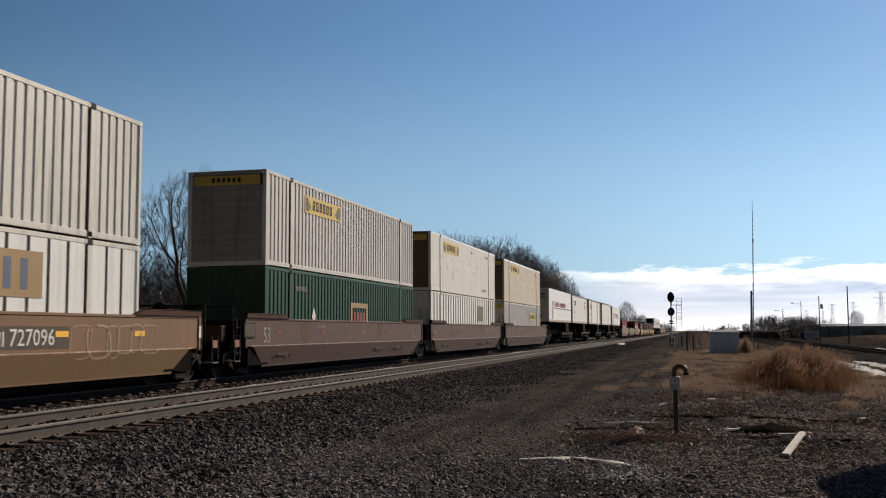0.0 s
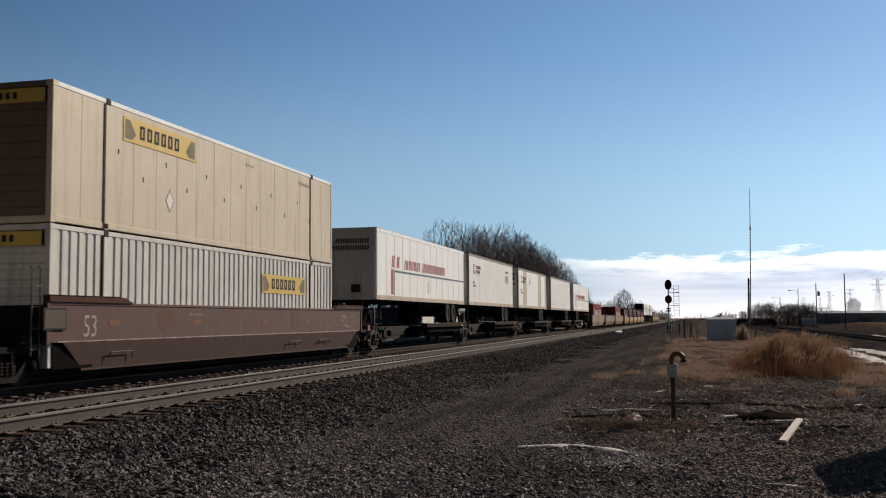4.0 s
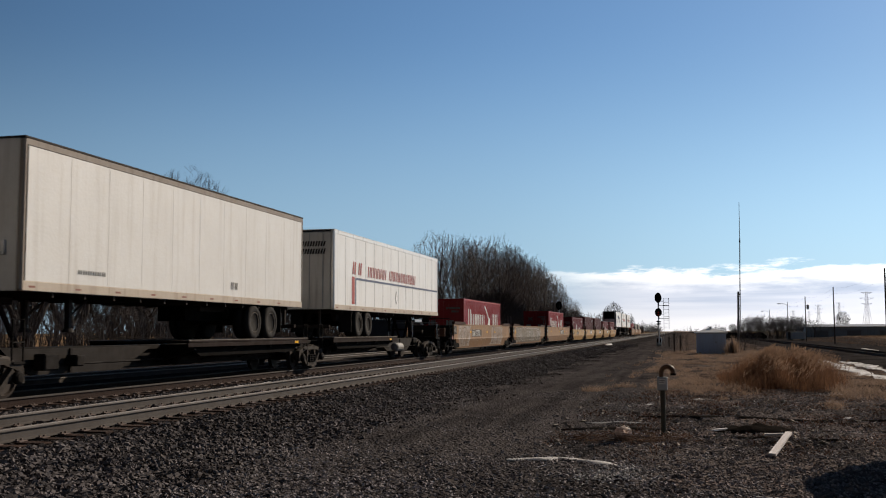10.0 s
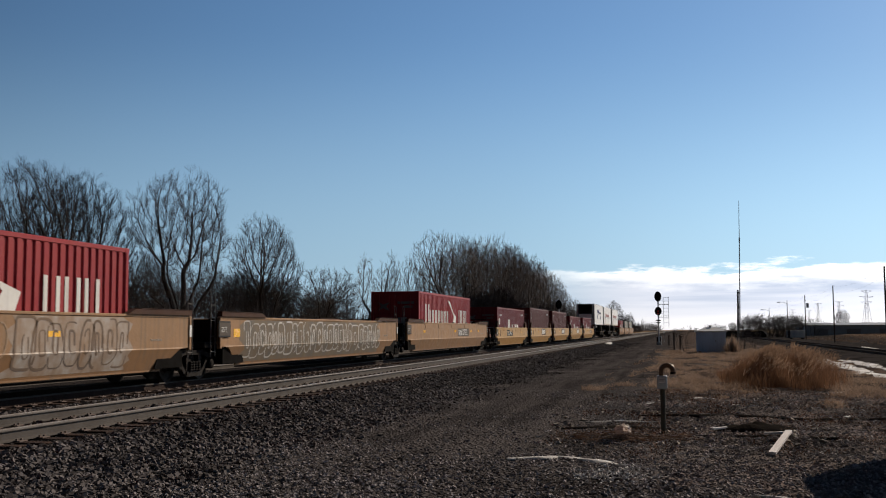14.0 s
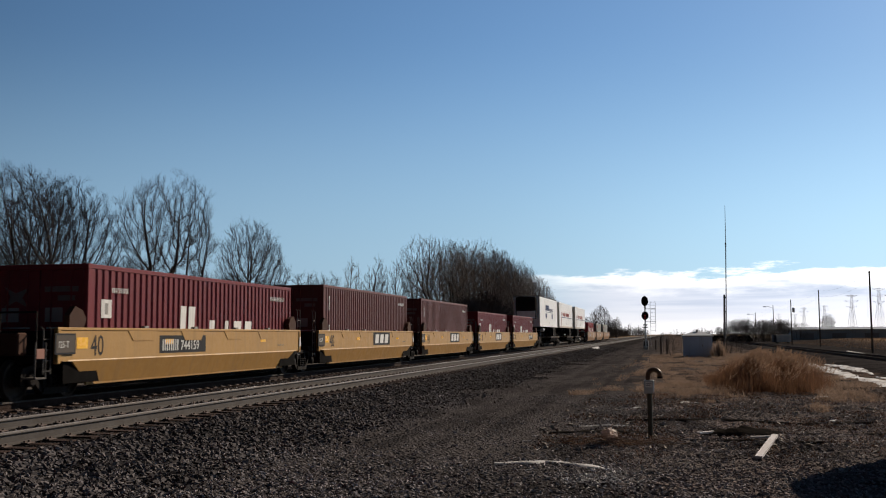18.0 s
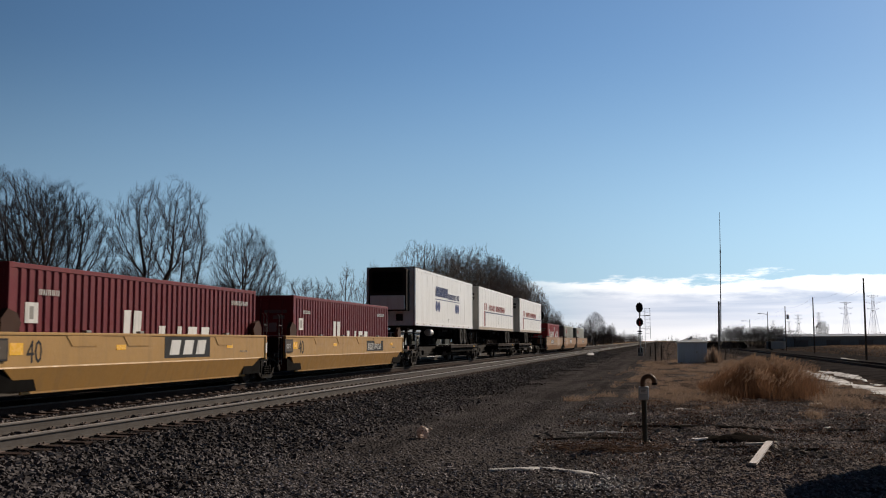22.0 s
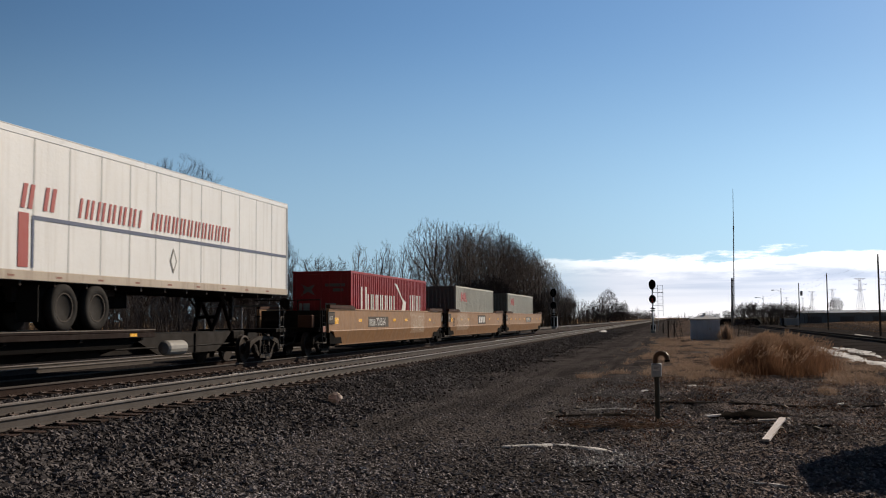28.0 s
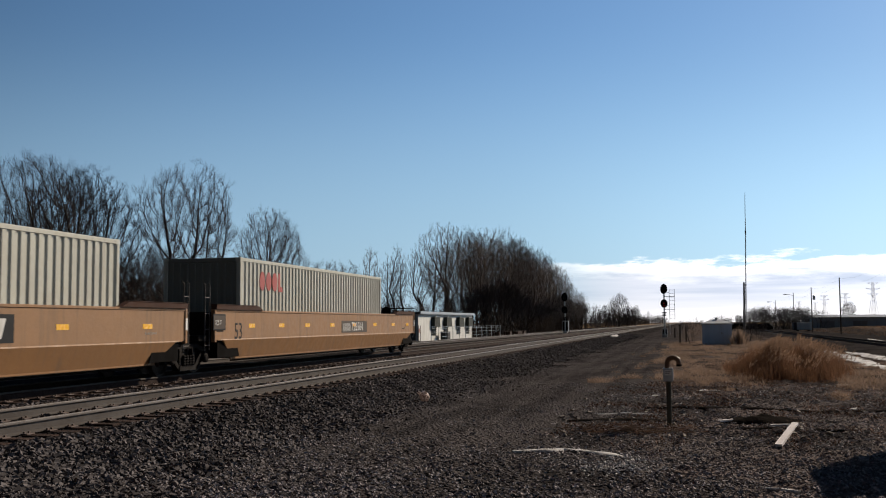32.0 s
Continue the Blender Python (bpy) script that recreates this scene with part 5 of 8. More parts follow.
        if stripe:
            part("corner_emblem", Build().box(x, x + 0.004, 5.3, 5.5, z0 + 1.85, z0 + 2.3), M_DARKMARK, c)
        else:
            em = part("corner_emblem", Build().box(x, x + 0.003, L - 3.1, L - 1.9, z0 + 1.6, z0 + 2.15), M_TANSTRIPE, c, "faint tan square")
            pieces("emblem_bar", bars(Build().plate(((L - 3.0, z0 + 1.75), (L - 2.85, z0 + 1.72), (L - 2.8, z0 + 2.0), (L - 2.95, z0 + 2.02)), x + 0.003, x + 0.006).plate(((L - 2.15, z0 + 1.72), (L - 2.0, z0 + 1.75), (L - 2.05, z0 + 2.02), (L - 2.2, z0 + 2.0)), x + 0.003, x + 0.006), x, L - 3.1, z0 + 2.3, 9, 0.1, 0.13, 0.035), M_DARKMARK, em)
        b = Build()
        for row, cnt, h in ((0.62, 10, 0.2), (0.92, 8, 0.2), (1.28, 9, 0.14), (1.55, 4, 0.1), (1.72, 4, 0.1)):
            for i in range(cnt):
                xx = 1.0 - i * 0.2 if h > 0.12 else 0.8 - i * 0.16
                b.plate(((xx - 0.13, z1 - row), (xx, z1 - row), (xx + 0.03, z1 - row + h), (xx - 0.1, z1 - row + h)), 0.012, 0.018, "y")
        pieces("nose_mark", b, M_DARKMARK, c)
    elif brand == "plain":
        x = hw + 0.009
        pieces("data_panel", bars(bars(Build(), x, 1.9, z0 + 0.42, 6, 0.12, 0.09, 0.06), x, L - 5.5, z0 + 0.4, 2, 0.16, 0.2, 0.1), M_GREYMARK, c)
    return c


def spine_car(s0, pitch, group, ledge, last=False, first=False):
    """One unit of an articulated spine car: a deep centre sill with a wheel ledge on each side; ledge: its stretch."""
    c = thing("spine_car", "black spine car with black wheel platforms, rims painted pale as sunlit", "railcar", group)
    on_train(c, s0)
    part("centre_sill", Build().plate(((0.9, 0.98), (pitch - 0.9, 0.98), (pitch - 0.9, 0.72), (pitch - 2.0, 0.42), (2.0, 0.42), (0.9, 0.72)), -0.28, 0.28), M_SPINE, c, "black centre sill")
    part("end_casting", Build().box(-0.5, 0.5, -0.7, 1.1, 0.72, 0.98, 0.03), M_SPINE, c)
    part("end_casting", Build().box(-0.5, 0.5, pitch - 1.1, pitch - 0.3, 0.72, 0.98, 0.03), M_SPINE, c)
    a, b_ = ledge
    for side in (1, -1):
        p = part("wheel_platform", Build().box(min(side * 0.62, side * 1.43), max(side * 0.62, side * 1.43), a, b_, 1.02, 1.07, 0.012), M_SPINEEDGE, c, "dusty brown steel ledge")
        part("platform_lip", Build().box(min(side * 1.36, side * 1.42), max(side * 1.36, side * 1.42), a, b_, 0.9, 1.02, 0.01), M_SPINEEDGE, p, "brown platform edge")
        part("platform_rim", Build().box(min(side * 1.37, side * 1.44), max(side * 1.37, side * 1.44), a, b_, 1.07, 1.095, 0.004), M_LITEDGE, p, "pale dusty rim, its sunlit edge painted in")
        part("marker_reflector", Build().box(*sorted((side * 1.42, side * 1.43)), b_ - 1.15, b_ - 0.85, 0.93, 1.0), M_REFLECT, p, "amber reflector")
        # the shade below the platform is painted onto this web
        part("platform_web", Build().plate(((a + 0.4, 0.88), (b_ - 0.4, 0.88), (b_ - 1.0, 0.66), (a + 1.0, 0.66)), min(side * 1.2, side * 1.26), max(side * 1.2, side * 1.26)), M_SHADEBLACK, p)
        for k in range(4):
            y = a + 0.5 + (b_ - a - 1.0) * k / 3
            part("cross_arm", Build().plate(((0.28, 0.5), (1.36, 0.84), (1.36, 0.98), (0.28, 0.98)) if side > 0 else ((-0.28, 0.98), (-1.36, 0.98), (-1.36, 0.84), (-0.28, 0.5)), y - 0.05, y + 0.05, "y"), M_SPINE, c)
        g, f = (1.2, 1) if a > 5 else (pitch - 1.2, -1)
        part("side_gusset", Build().plate([(g + f * y, z) for y, z in ((0.0, 0.95), (5.9, 0.95), (4.4, 0.4), (1.0, 0.4), (0.5, 0.62))][::f], min(side * 0.4, side * 0.46), max(side * 0.4, side * 0.46)), M_SILLSIDE, c, "dusty pale gusset")
        part("gusset_rib", Build().box(*sorted((side * 0.46, side * 0.5)), *sorted((g + f * 2.3, g + f * 2.38)), 0.42, 0.94), M_SPINE, c)
    hy = 1.2 if a > 5 else pitch - 1.6
    hitch = part("hitch_stand", Build().box(-0.45, 0.45, hy - 0.25, hy + 0.35, 1.86, 2.0, 0.02).tube((-0.35, hy, 1.9), (-0.3, hy - 0.55, 0.96), 0.07, 0.07, 8).tube((0.35, hy, 1.9), (0.3, hy - 0.55, 0.96), 0.07, 0.07, 8)
                 .tube((-0.35, hy, 1.9), (-0.3, hy + 0.75, 0.96), 0.06, 0.06, 8).tube((0.35, hy, 1.9), (0.3, hy + 0.75, 0.96), 0.06, 0.06, 8).tube((-0.33, hy - 0.3, 1.4), (0.33, hy - 0.3, 1.4), 0.05, 0.05, 8), M_SPINEEDGE, c, "braced steel hitch stand")
    part("side_sill", Build().box(0.3, 0.38, 0.9, pitch - 0.9, 0.86, 0.98, 0.01).box(-0.38, -0.3, 0.9, pitch - 0.9, 0.86, 0.98, 0.01), M_SPINE, c)
    for y in (-0.75, 0.75):
        part("end_grab", Build().path(((1.05, y, 0.7), (1.05, y, 1.55), (1.05, y + 0.35, 1.55), (1.05, y + 0.35, 0.7)), 0.02, 6).path(((1.05, y, 1.1), (1.05, y + 0.35, 1.1)), 0.018, 6).box(0.4, 1.1, y, y + 0.35, 0.68, 0.72), M_SPINE, c)
    part("valve_box", Build().box(0.55, 0.85, 2.1, 2.6, 0.5, 0.85, 0.03), M_IRON, c)
    part("relay_valve", Build().box(0.5, 0.8, 3.3, 3.6, 0.55, 0.8, 0.03), M_IRON, c)
    part("brake_pipe", Build().path(((0.45, 0.6, 0.6), (0.45, pitch - 0.6, 0.6)), 0.03, 6), M_SPINE, c)
    part("brake_reservoir", Build().turned((1.02, pitch - 6.4, 0.6) if last else (0.62, pitch * 0.5 - 0.6, 0.62), (0, 1, 0), ((0, 0.0), (0.05, 0.15), (0.12, 0.19), (1.0, 0.19), (1.07, 0.15), (1.12, 0)), 14), M_GREYMARK if last else M_IRON, c)
    truck(c, 0.0, s0, M_DUSTY)
    if last:
        truck(c, pitch, s0, M_DUSTY)
    for y, want in ((-0.6, first), (pitch + 0.6, last)):
        if want:
            part("end_platform", Build().box(-1.35, 1.35, y - 0.4, y + 0.4, 0.9, 1.02, 0.015), M_SPINE, c)
            part("end_railing", Build().path(((-1.3, y, 1.0), (-1.3, y, 1.75), (1.3, y, 1.75), (1.3, y, 1.0)), 0.022, 6).path(((0, y, 1.0), (0, y, 1.75)), 0.022, 6), M_GALV, c)
            part("coupler", Build().box(-0.1, 0.1, min(y, y * 1.0 + (1 if y > 0 else -1) * 1.0), max(y, y + (1 if y > 0 else -1) * 1.0), 0.68, 0.9, 0.02), M_IRON, c)
            ladder(c, 1.38, y - 0.15, 0.4, 1.7, 4, 0.3)
    return c


G_A, G_U, G_S, G_W, G_K, G_X, G_G = ("tan leading well cars", "maroon three-unit well car", "five-unit spine car", "weathered tan three-unit well car",
                                   "yellow five-unit well car", "three-unit spine car", "orange-tan three-unit well car")
BOX = "containers on the train"

# lead car with its double stack
M_GREYBOX = paint("pale grey container paint", (0.62, 0.6, 0.55), 0.5, amount=0.3)
M_WHITEBOX = paint("white container panels", (0.76, 0.76, 0.74), 0.45, amount=0.2, streaks=0.2)
M_TANBOARD = material("faded tan name board", (0.34, 0.22, 0.1), 0.6, amount=0.3)
M_WORNBOARD = material("worn grey-green board", (0.2, 0.185, 0.13), 0.7, second=(0.11, 0.1, 0.08), grain=4, amount=0.6)
M_PLATE = material("dull grey-brown plate", (0.085, 0.07, 0.06), 0.6, second=(0.13, 0.11, 0.09), grain=8, amount=0.5)
M_FADED = material("faded orange reflective strip", (0.2, 0.078, 0.04), 0.6, second=(0.12, 0.055, 0.04), grain=8, amount=0.5)
M_JOINT = material("dark panel joint", (0.07, 0.07, 0.07), 0.7, amount=0.3)
well_car(3.2, 23.5, 1.63, M_TANLEAD, M_TANLEAD_LOW, "grimy tan well car with painted numbers and faint scrawl", G_A, first=True, last=True, size="53", number="727096", marks=(14.3, 17.2), graffiti=3, num_at=0.635, deep=0.31)
container(4.55, 16.15, 2.9, 3.27, M_GREYBOX, M_GREYBOX, "pale grey ribbed 53-foot container on the upper tier", BOX, "rib", 2.59, 0.3, 0.03, 0.62, lift=True)
c = container(4.55, 16.15, 2.9, 0.35, M_WHITEBOX, M_GREYBOX, "white 53-foot container with dark joints on the lower tier", BOX, "rib", 2.59, 0.62, 0.03, 0.86, lift=True, joint=M_JOINT)
part("name_panel", Build().box(1.293, 1.298, 9.3, 12.6, 1.6, 2.5), M_TANBOARD, c, "tan name panel with grey bars")
pieces("brand_mark", bars(Build(), 1.298, 9.6, 1.75, 3, 0.7, 0.6, 0.22), M_BLUEMARK, c)

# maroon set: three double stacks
# END colours copy the walls darker, with the ends' shade painted in.
M_SILVER_END = paint("grimy silver end sheet with painted shade", (0.3, 0.28, 0.26), 0.6, amount=0.5, streaks=0.5)
M_GREEN_END = paint("dark green end with painted shade", (0.014, 0.05, 0.034), 0.6, amount=0.4)
M_TAN_END = paint("rust-stained brown end sheet with painted shade", (0.15, 0.11, 0.082), 0.7, amount=0.6, streaks=0.6)
M_GREEN = paint("dark green container paint", (0.011, 0.06, 0.03), 0.5, dirt=(0.02, 0.035, 0.025), amount=0.3, streaks=0.2)
M_SILVER = paint("dull silver container sheet", (0.6, 0.57, 0.54), 0.5, amount=0.3)
M_TANBOX = paint("stained tan container sheet", (0.56, 0.49, 0.385), 0.55, dirt=(0.3, 0.22, 0.14), amount=0.4, streaks=0.4)
M_CREAMBOX = paint("cream container sheet", (0.68, 0.655, 0.605), 0.5, dirt=(0.34, 0.29, 0.22), amount=0.35, streaks=0.35)
ms = "dull maroon well car with grimy lower panels, painted shade-dark"
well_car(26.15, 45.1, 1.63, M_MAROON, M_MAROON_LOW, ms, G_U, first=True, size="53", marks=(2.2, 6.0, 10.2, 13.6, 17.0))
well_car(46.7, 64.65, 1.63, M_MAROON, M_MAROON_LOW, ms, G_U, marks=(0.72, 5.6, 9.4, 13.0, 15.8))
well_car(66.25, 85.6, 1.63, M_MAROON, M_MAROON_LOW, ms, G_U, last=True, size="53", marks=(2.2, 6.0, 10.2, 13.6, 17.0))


def name_board(c, y, z, w=3.4):
    part("name_panel", Build().plate(((y, z), (y + w, z), (y + w, z + 0.56), (y, z + 0.56)), 1.29, 1.297), M_SIGN, c, "yellow name panel")
    pieces("brand_mark", bars(Build(), 1.297, y + w * 0.2, z + 0.13, 6, 0.065 * w, 0.32, 0.03 * w, 0.03, 0.36, link=0.2), M_DARKMARK, c)
    for e, f in ((y + 0.06, 1), (y + w - 0.06, -1)):
        part("corner_mark", Build().plate([(e + f * a, z + q) for a, q in ((0.0, 0.06), (0.3, 0.06), (0.46, 0.2), (0.2, 0.5), (0.0, 0.5))][::f], 1.297, 1.3), M_WORNBOARD, c, "dark worn corner of the panel")


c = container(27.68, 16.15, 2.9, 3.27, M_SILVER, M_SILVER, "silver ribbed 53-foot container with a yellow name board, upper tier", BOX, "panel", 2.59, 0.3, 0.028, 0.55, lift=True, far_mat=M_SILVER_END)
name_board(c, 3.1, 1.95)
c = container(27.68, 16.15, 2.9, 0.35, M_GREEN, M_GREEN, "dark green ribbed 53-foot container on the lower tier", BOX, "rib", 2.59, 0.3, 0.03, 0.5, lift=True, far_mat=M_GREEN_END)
part("hazard_diamond", Build().plate(((3.8, 1.45), (3.97, 1.17), (4.14, 1.45), (3.97, 1.73)), 1.29, 1.296), M_ROCKWHITE, c)
pieces("emblem_frame", Build().box(1.29, 1.295, 7.7, 7.9, 0.8, 2.0).box(1.29, 1.295, 9.5, 9.7, 0.8, 2.0).box(1.29, 1.295, 7.9, 9.5, 1.82, 2.0), M_TANBOARD, c, "worn orange-tan frame of an emblem")
pieces("emblem_mark", bars(Build(), 1.29, 8.1, 0.95, 2, 0.5, 0.7, 0.2, 0.0, 0.28), M_REDMARK, c)
pieces("serial_mark", bars(Build(), 1.29, 2.4, 2.25, 5, 0.14, 0.14, 0.06), M_GREYMARK, c)
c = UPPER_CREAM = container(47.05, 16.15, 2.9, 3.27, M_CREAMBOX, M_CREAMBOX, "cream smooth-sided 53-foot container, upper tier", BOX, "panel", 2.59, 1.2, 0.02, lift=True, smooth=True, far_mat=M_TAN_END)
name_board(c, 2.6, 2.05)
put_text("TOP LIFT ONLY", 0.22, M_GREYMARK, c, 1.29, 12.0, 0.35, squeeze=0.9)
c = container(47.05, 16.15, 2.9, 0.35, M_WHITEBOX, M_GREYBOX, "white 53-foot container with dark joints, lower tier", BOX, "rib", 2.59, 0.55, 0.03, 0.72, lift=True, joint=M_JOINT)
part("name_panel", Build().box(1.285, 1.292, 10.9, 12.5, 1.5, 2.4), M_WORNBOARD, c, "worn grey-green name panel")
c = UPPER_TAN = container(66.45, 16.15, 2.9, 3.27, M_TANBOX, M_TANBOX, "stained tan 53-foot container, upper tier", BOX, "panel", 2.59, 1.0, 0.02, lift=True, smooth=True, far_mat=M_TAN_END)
name_board(c, 2.6, 2.1)
c = container(66.45, 16.15, 2.9, 0.35, M_SILVER, M_SILVER, "grey ribbed 53-foot container with a yellow name board, lower tier", BOX, "panel", 2.59, 0.3, 0.028, 0.55, lift=True)
name_board(c, 10.2, 1.75)

def side_marks(c, seed, z=0.0):
    """Small stencilled bars, rivets and a hazard diamond on a smooth container side."""
    r = random.Random(seed)
    for i in range(12):
        y = 2.4 + i * 1.05
        part("tie_ring", Build().box(1.283, 1.289, y, y + 0.05, 1.75 - 0.5 * (i % 2), 1.87 - 0.5 * (i % 2), 0.002), M_UNDER, c)
    part("hazard_diamond", Build().plate(((4.5, 0.95), (4.72, 0.65), (4.94, 0.95), (4.72, 1.25)), 1.283, 1.288), M_GREYMARK, c)
    part("diamond_face", Build().plate(((4.55, 0.95), (4.72, 0.72), (4.89, 0.95), (4.72, 1.18)), 1.288, 1.29), M_CREAMBOX, c)
    pieces("data_panel", bars(bars(Build(), 1.283, 9.0, 2.45, 4, 0.1, 0.09, 0.05), 1.283, 13.0, 2.42, 8, 0.1, 0.12, 0.05), M_GREYMARK, c)


side_marks(UPPER_CREAM, 1)
side_marks(UPPER_TAN, 2)

# five trailers on a five-unit spine car
S0, SP = 88.1, 16.9
for i in range(5):
    spine_car(S0 + SP * i, SP, G_S, (7.2, 15.6) if i < 4 else (1.3, 9.6), last=i == 4, first=i == 0)
trailer(87.75, 16.15, 5.03, M_TRAILER, "white 53-foot trailer with red bars and a blue rule", brand="express")
trailer(105.1, 14.6, 5.07, M_CREAM, "cream 48-foot trailer with a small round emblem", brand="services", panels=1.46)
trailer(122.0, 14.6, 5.05, M_TRAILER, "white trailer with two tan vertical stripes", brand="services", panels=0.97, stripe=(((0.15, 0.25), (0.68, 0.78), (0.95, 1.0)), M_TANSTRIPE))
trailer(139.4, 14.8, 5.1, M_CREAM, "plain cream trailer with faded sides", brand="plain", panels=1.46)
trailer(157.3, 16.15, 5.06, M_TRAILER, "white 53-foot trailer with red bars, doors foremost", doors_near=True, brand="express", wheels=12.5)

# weathered tan set
M_RED = paint("red container paint", (0.31, 0.016, 0.02), 0.5, dirt=(0.15, 0.03, 0.03), amount=0.3, streaks=0.2)
M_BROWNRED = paint("brown-red container paint", (0.118, 0.03, 0.028), 0.55, dirt=(0.09, 0.05, 0.04), amount=0.4, streaks=0.3)
M_DEEPRED = paint("deep red container paint", (0.165, 0.014, 0.02), 0.5, dirt=(0.1, 0.03, 0.028), amount=0.35, streaks=0.25)
# a darker copy of the wall below, its end's shade painted in
M_SAGE_END = paint("grimy grey-green end with painted shade", (0.2, 0.21, 0.19), 0.6, amount=0.5, streaks=0.4)
M_SAGE = paint("grey-green container paint", (0.5, 0.5, 0.43), 0.55, dirt=(0.22, 0.17, 0.12), amount=0.35, streaks=0.35)
ws = "weathered tan well car covered in pale graffiti"
well_car(176.8, 195.2, 1.66, M_TANOLD, M_TANOLD_LOW, ws, G_W, first=True, number="727732", marks=(4.4, 9.6, 12.4), graffiti=1, deep=0.38)
well_car(196.85, 214.45, 1.66, M_TANOLD, M_TANOLD_LOW, "empty weathered tan well car under a long graffiti band", G_W, graffiti=2, marks=(0.9,), deep=0.38)
well_car(216.15, 235.6, 1.66, M_TANOLD, M_TANOLD_LOW, "weathered tan well car carrying one red container", G_W, last=True, number="727732", num_at=0.612, marks=(3.0, 9.9, 14.2, 16.4), pads=(3.2, 6.0, 9.0, 12.4), deep=0.38)


def south(c):
    """A row of tall white serif-like bars and a white sweep on a red side."""
    b = Build()
    y = 1.3
    for i in range(7):
        w, h = (0.58, 0.72) if i else (0.78, 1.0)
        bars(b, 1.214, y, 1.3, 1, w, h, 0.0, 0.0, 0.24, 0.006)
        y += w + 0.12
    bars(b, 1.214, 9.0, 1.28, 3, 0.56, 0.84, 0.16, 0.0, 0.24, 0.006)
    pieces("brand_mark", b, M_ROCKWHITE, c, "tall white bars in place of a name")
    part("sweep_mark", Build().plate(((6.3, 2.6), (6.75, 2.55), (7.6, 1.95), (8.3, 1.75), (8.1, 1.3), (7.3, 1.15), (7.75, 1.75), (7.2, 2.1)), 1.214, 1.22)
         .plate(((7.4, 1.1), (7.9, 1.35), (8.5, 1.1), (8.5, 0.95), (7.4, 0.95)), 1.214, 1.22), M_ROCKWHITE, c, "white sweeping figure")


rl = "red corrugated 40-foot container with tall white bars"
for s in (180.25, 218.9, 380.7):
    c = container(s, 12.19, 2.9, 0.33, M_RED, M_RED, rl, BOX, "door", far_mat=M_RED)
    south(c)

# yellow set of five
ys = "clean yellow well car with a dark mark panel"
KW = ((239.0, 253.0), (254.85, 268.55), (270.35, 284.05), (285.95, 299.5), (301.15, 316.65))
K_NUMBER = {0: 0.385, 4: 0.68}
for i, (a, b_) in enumerate(KW):
    well_car(a, b_, 1.45, M_YELLOW, M_YELLOW_LOW, ys, G_K, first=i == 0, last=i == 4, size="40", brand=0.0 if i in (0, 4) else 6.9, number="744159" if i in (0, 4) else "", num_at=K_NUMBER.get(i, 0.33),
             marks=(0.72, 5.0, 13.2) if i == 4 else (0.72, 4.6, 10.6), pads=(2.8, 5.4, 8.0, 10.4) if i in (0, 4) else (2.6, 4.9, 9.8))


def line_mark(c, H):
    b = Build()
    wm = part("white_mark", Build().box(1.214, 1.219, 0.55, 0.98, H - 1.2, H - 0.78), M_ROCKWHITE, c, "white square mark")
    part("mark_bar", Build().box(1.219, 1.222, 0.7, 0.83, H - 1.12, H - 0.86), M_GREYMARK, wm)
    pieces("serial_mark", bars(bars(Build(), 1.214, 1.0, H - 0.62, 5, 0.1, 0.12, 0.05), 1.214, 10.4, H - 0.5, 9, 0.09, 0.13, 0.045), M_ROCKWHITE, c)
    for y, w, h in ((4.3, 0.28, 0.95), (4.75, 0.34, 0.95), (6.0, 0.3, 0.6), (7.0, 0.2, 0.6), (7.6, 0.5, 0.6), (8.4, 0.45, 0.6)):
        b.plate(((y, H - 1.78), (y + w, H - 1.78), (y + w + 0.08, H - 1.78 + h), (y + 0.05, H - 1.78 + h)), 1.214, 1.22)
    pieces("brand_mark", b, M_ROCKWHITE, c, "white bars in place of a name")


for s, H, m, lab in ((240.35, 2.59, M_DEEPRED, "deep red corrugated 40-foot container with white bars"), (255.85, 2.87, M_BROWNRED, "brown-red corrugated 40-foot container"),
                     (270.95, 2.87, M_BROWNRED, "dark brown-red corrugated 40-foot container"), (286.8, 2.55, M_DEEPRED, "deep red corrugated 40-foot container with white bars"),
                     (302.3, 2.57, M_DEEPRED, "deep red corrugated 40-foot container with white bars")):
    c = container(s, 12.19, H, 0.33, m, m, lab, BOX, "door")
    if m is M_DEEPRED:
        line_mark(c, H)
    else:
        pieces("serial_mark", bars(bars(bars(Build(), 1.214, 0.62, H - 1.9, 1, 0.1, 0.4, 0.05), 1.214, 0.62, H - 0.95, 1, 0.08, 0.55, 0.05), 1.214, 10.6, H - 0.5, 8, 0.08, 0.12, 0.045), M_ROCKWHITE, c)

# three trailers on a spine car
X0, XP = 320.1, 17.5
for i in range(3):
    spine_car(X0 + XP * i, XP, G_X, (7.6, 16.0) if i < 2 else (1.5, 10.0), last=i == 2, first=i == 0)
trailer(319.45, 15.9, 5.08, M_TRAILER, "white refrigerated trailer with navy bars and discs", brand="shippers", reefer=True, panels=1.3)
trailer(337.7, 16.15, 5.06, M_TRAILER, "white 53-foot trailer with red bars and a blue rule", brand="express")
trailer(357.9, 16.0, 5.08, M_TRAILER, "white 53-foot trailer with red bars, doors foremost", doors_near=True, brand="express", wheels=11.7)

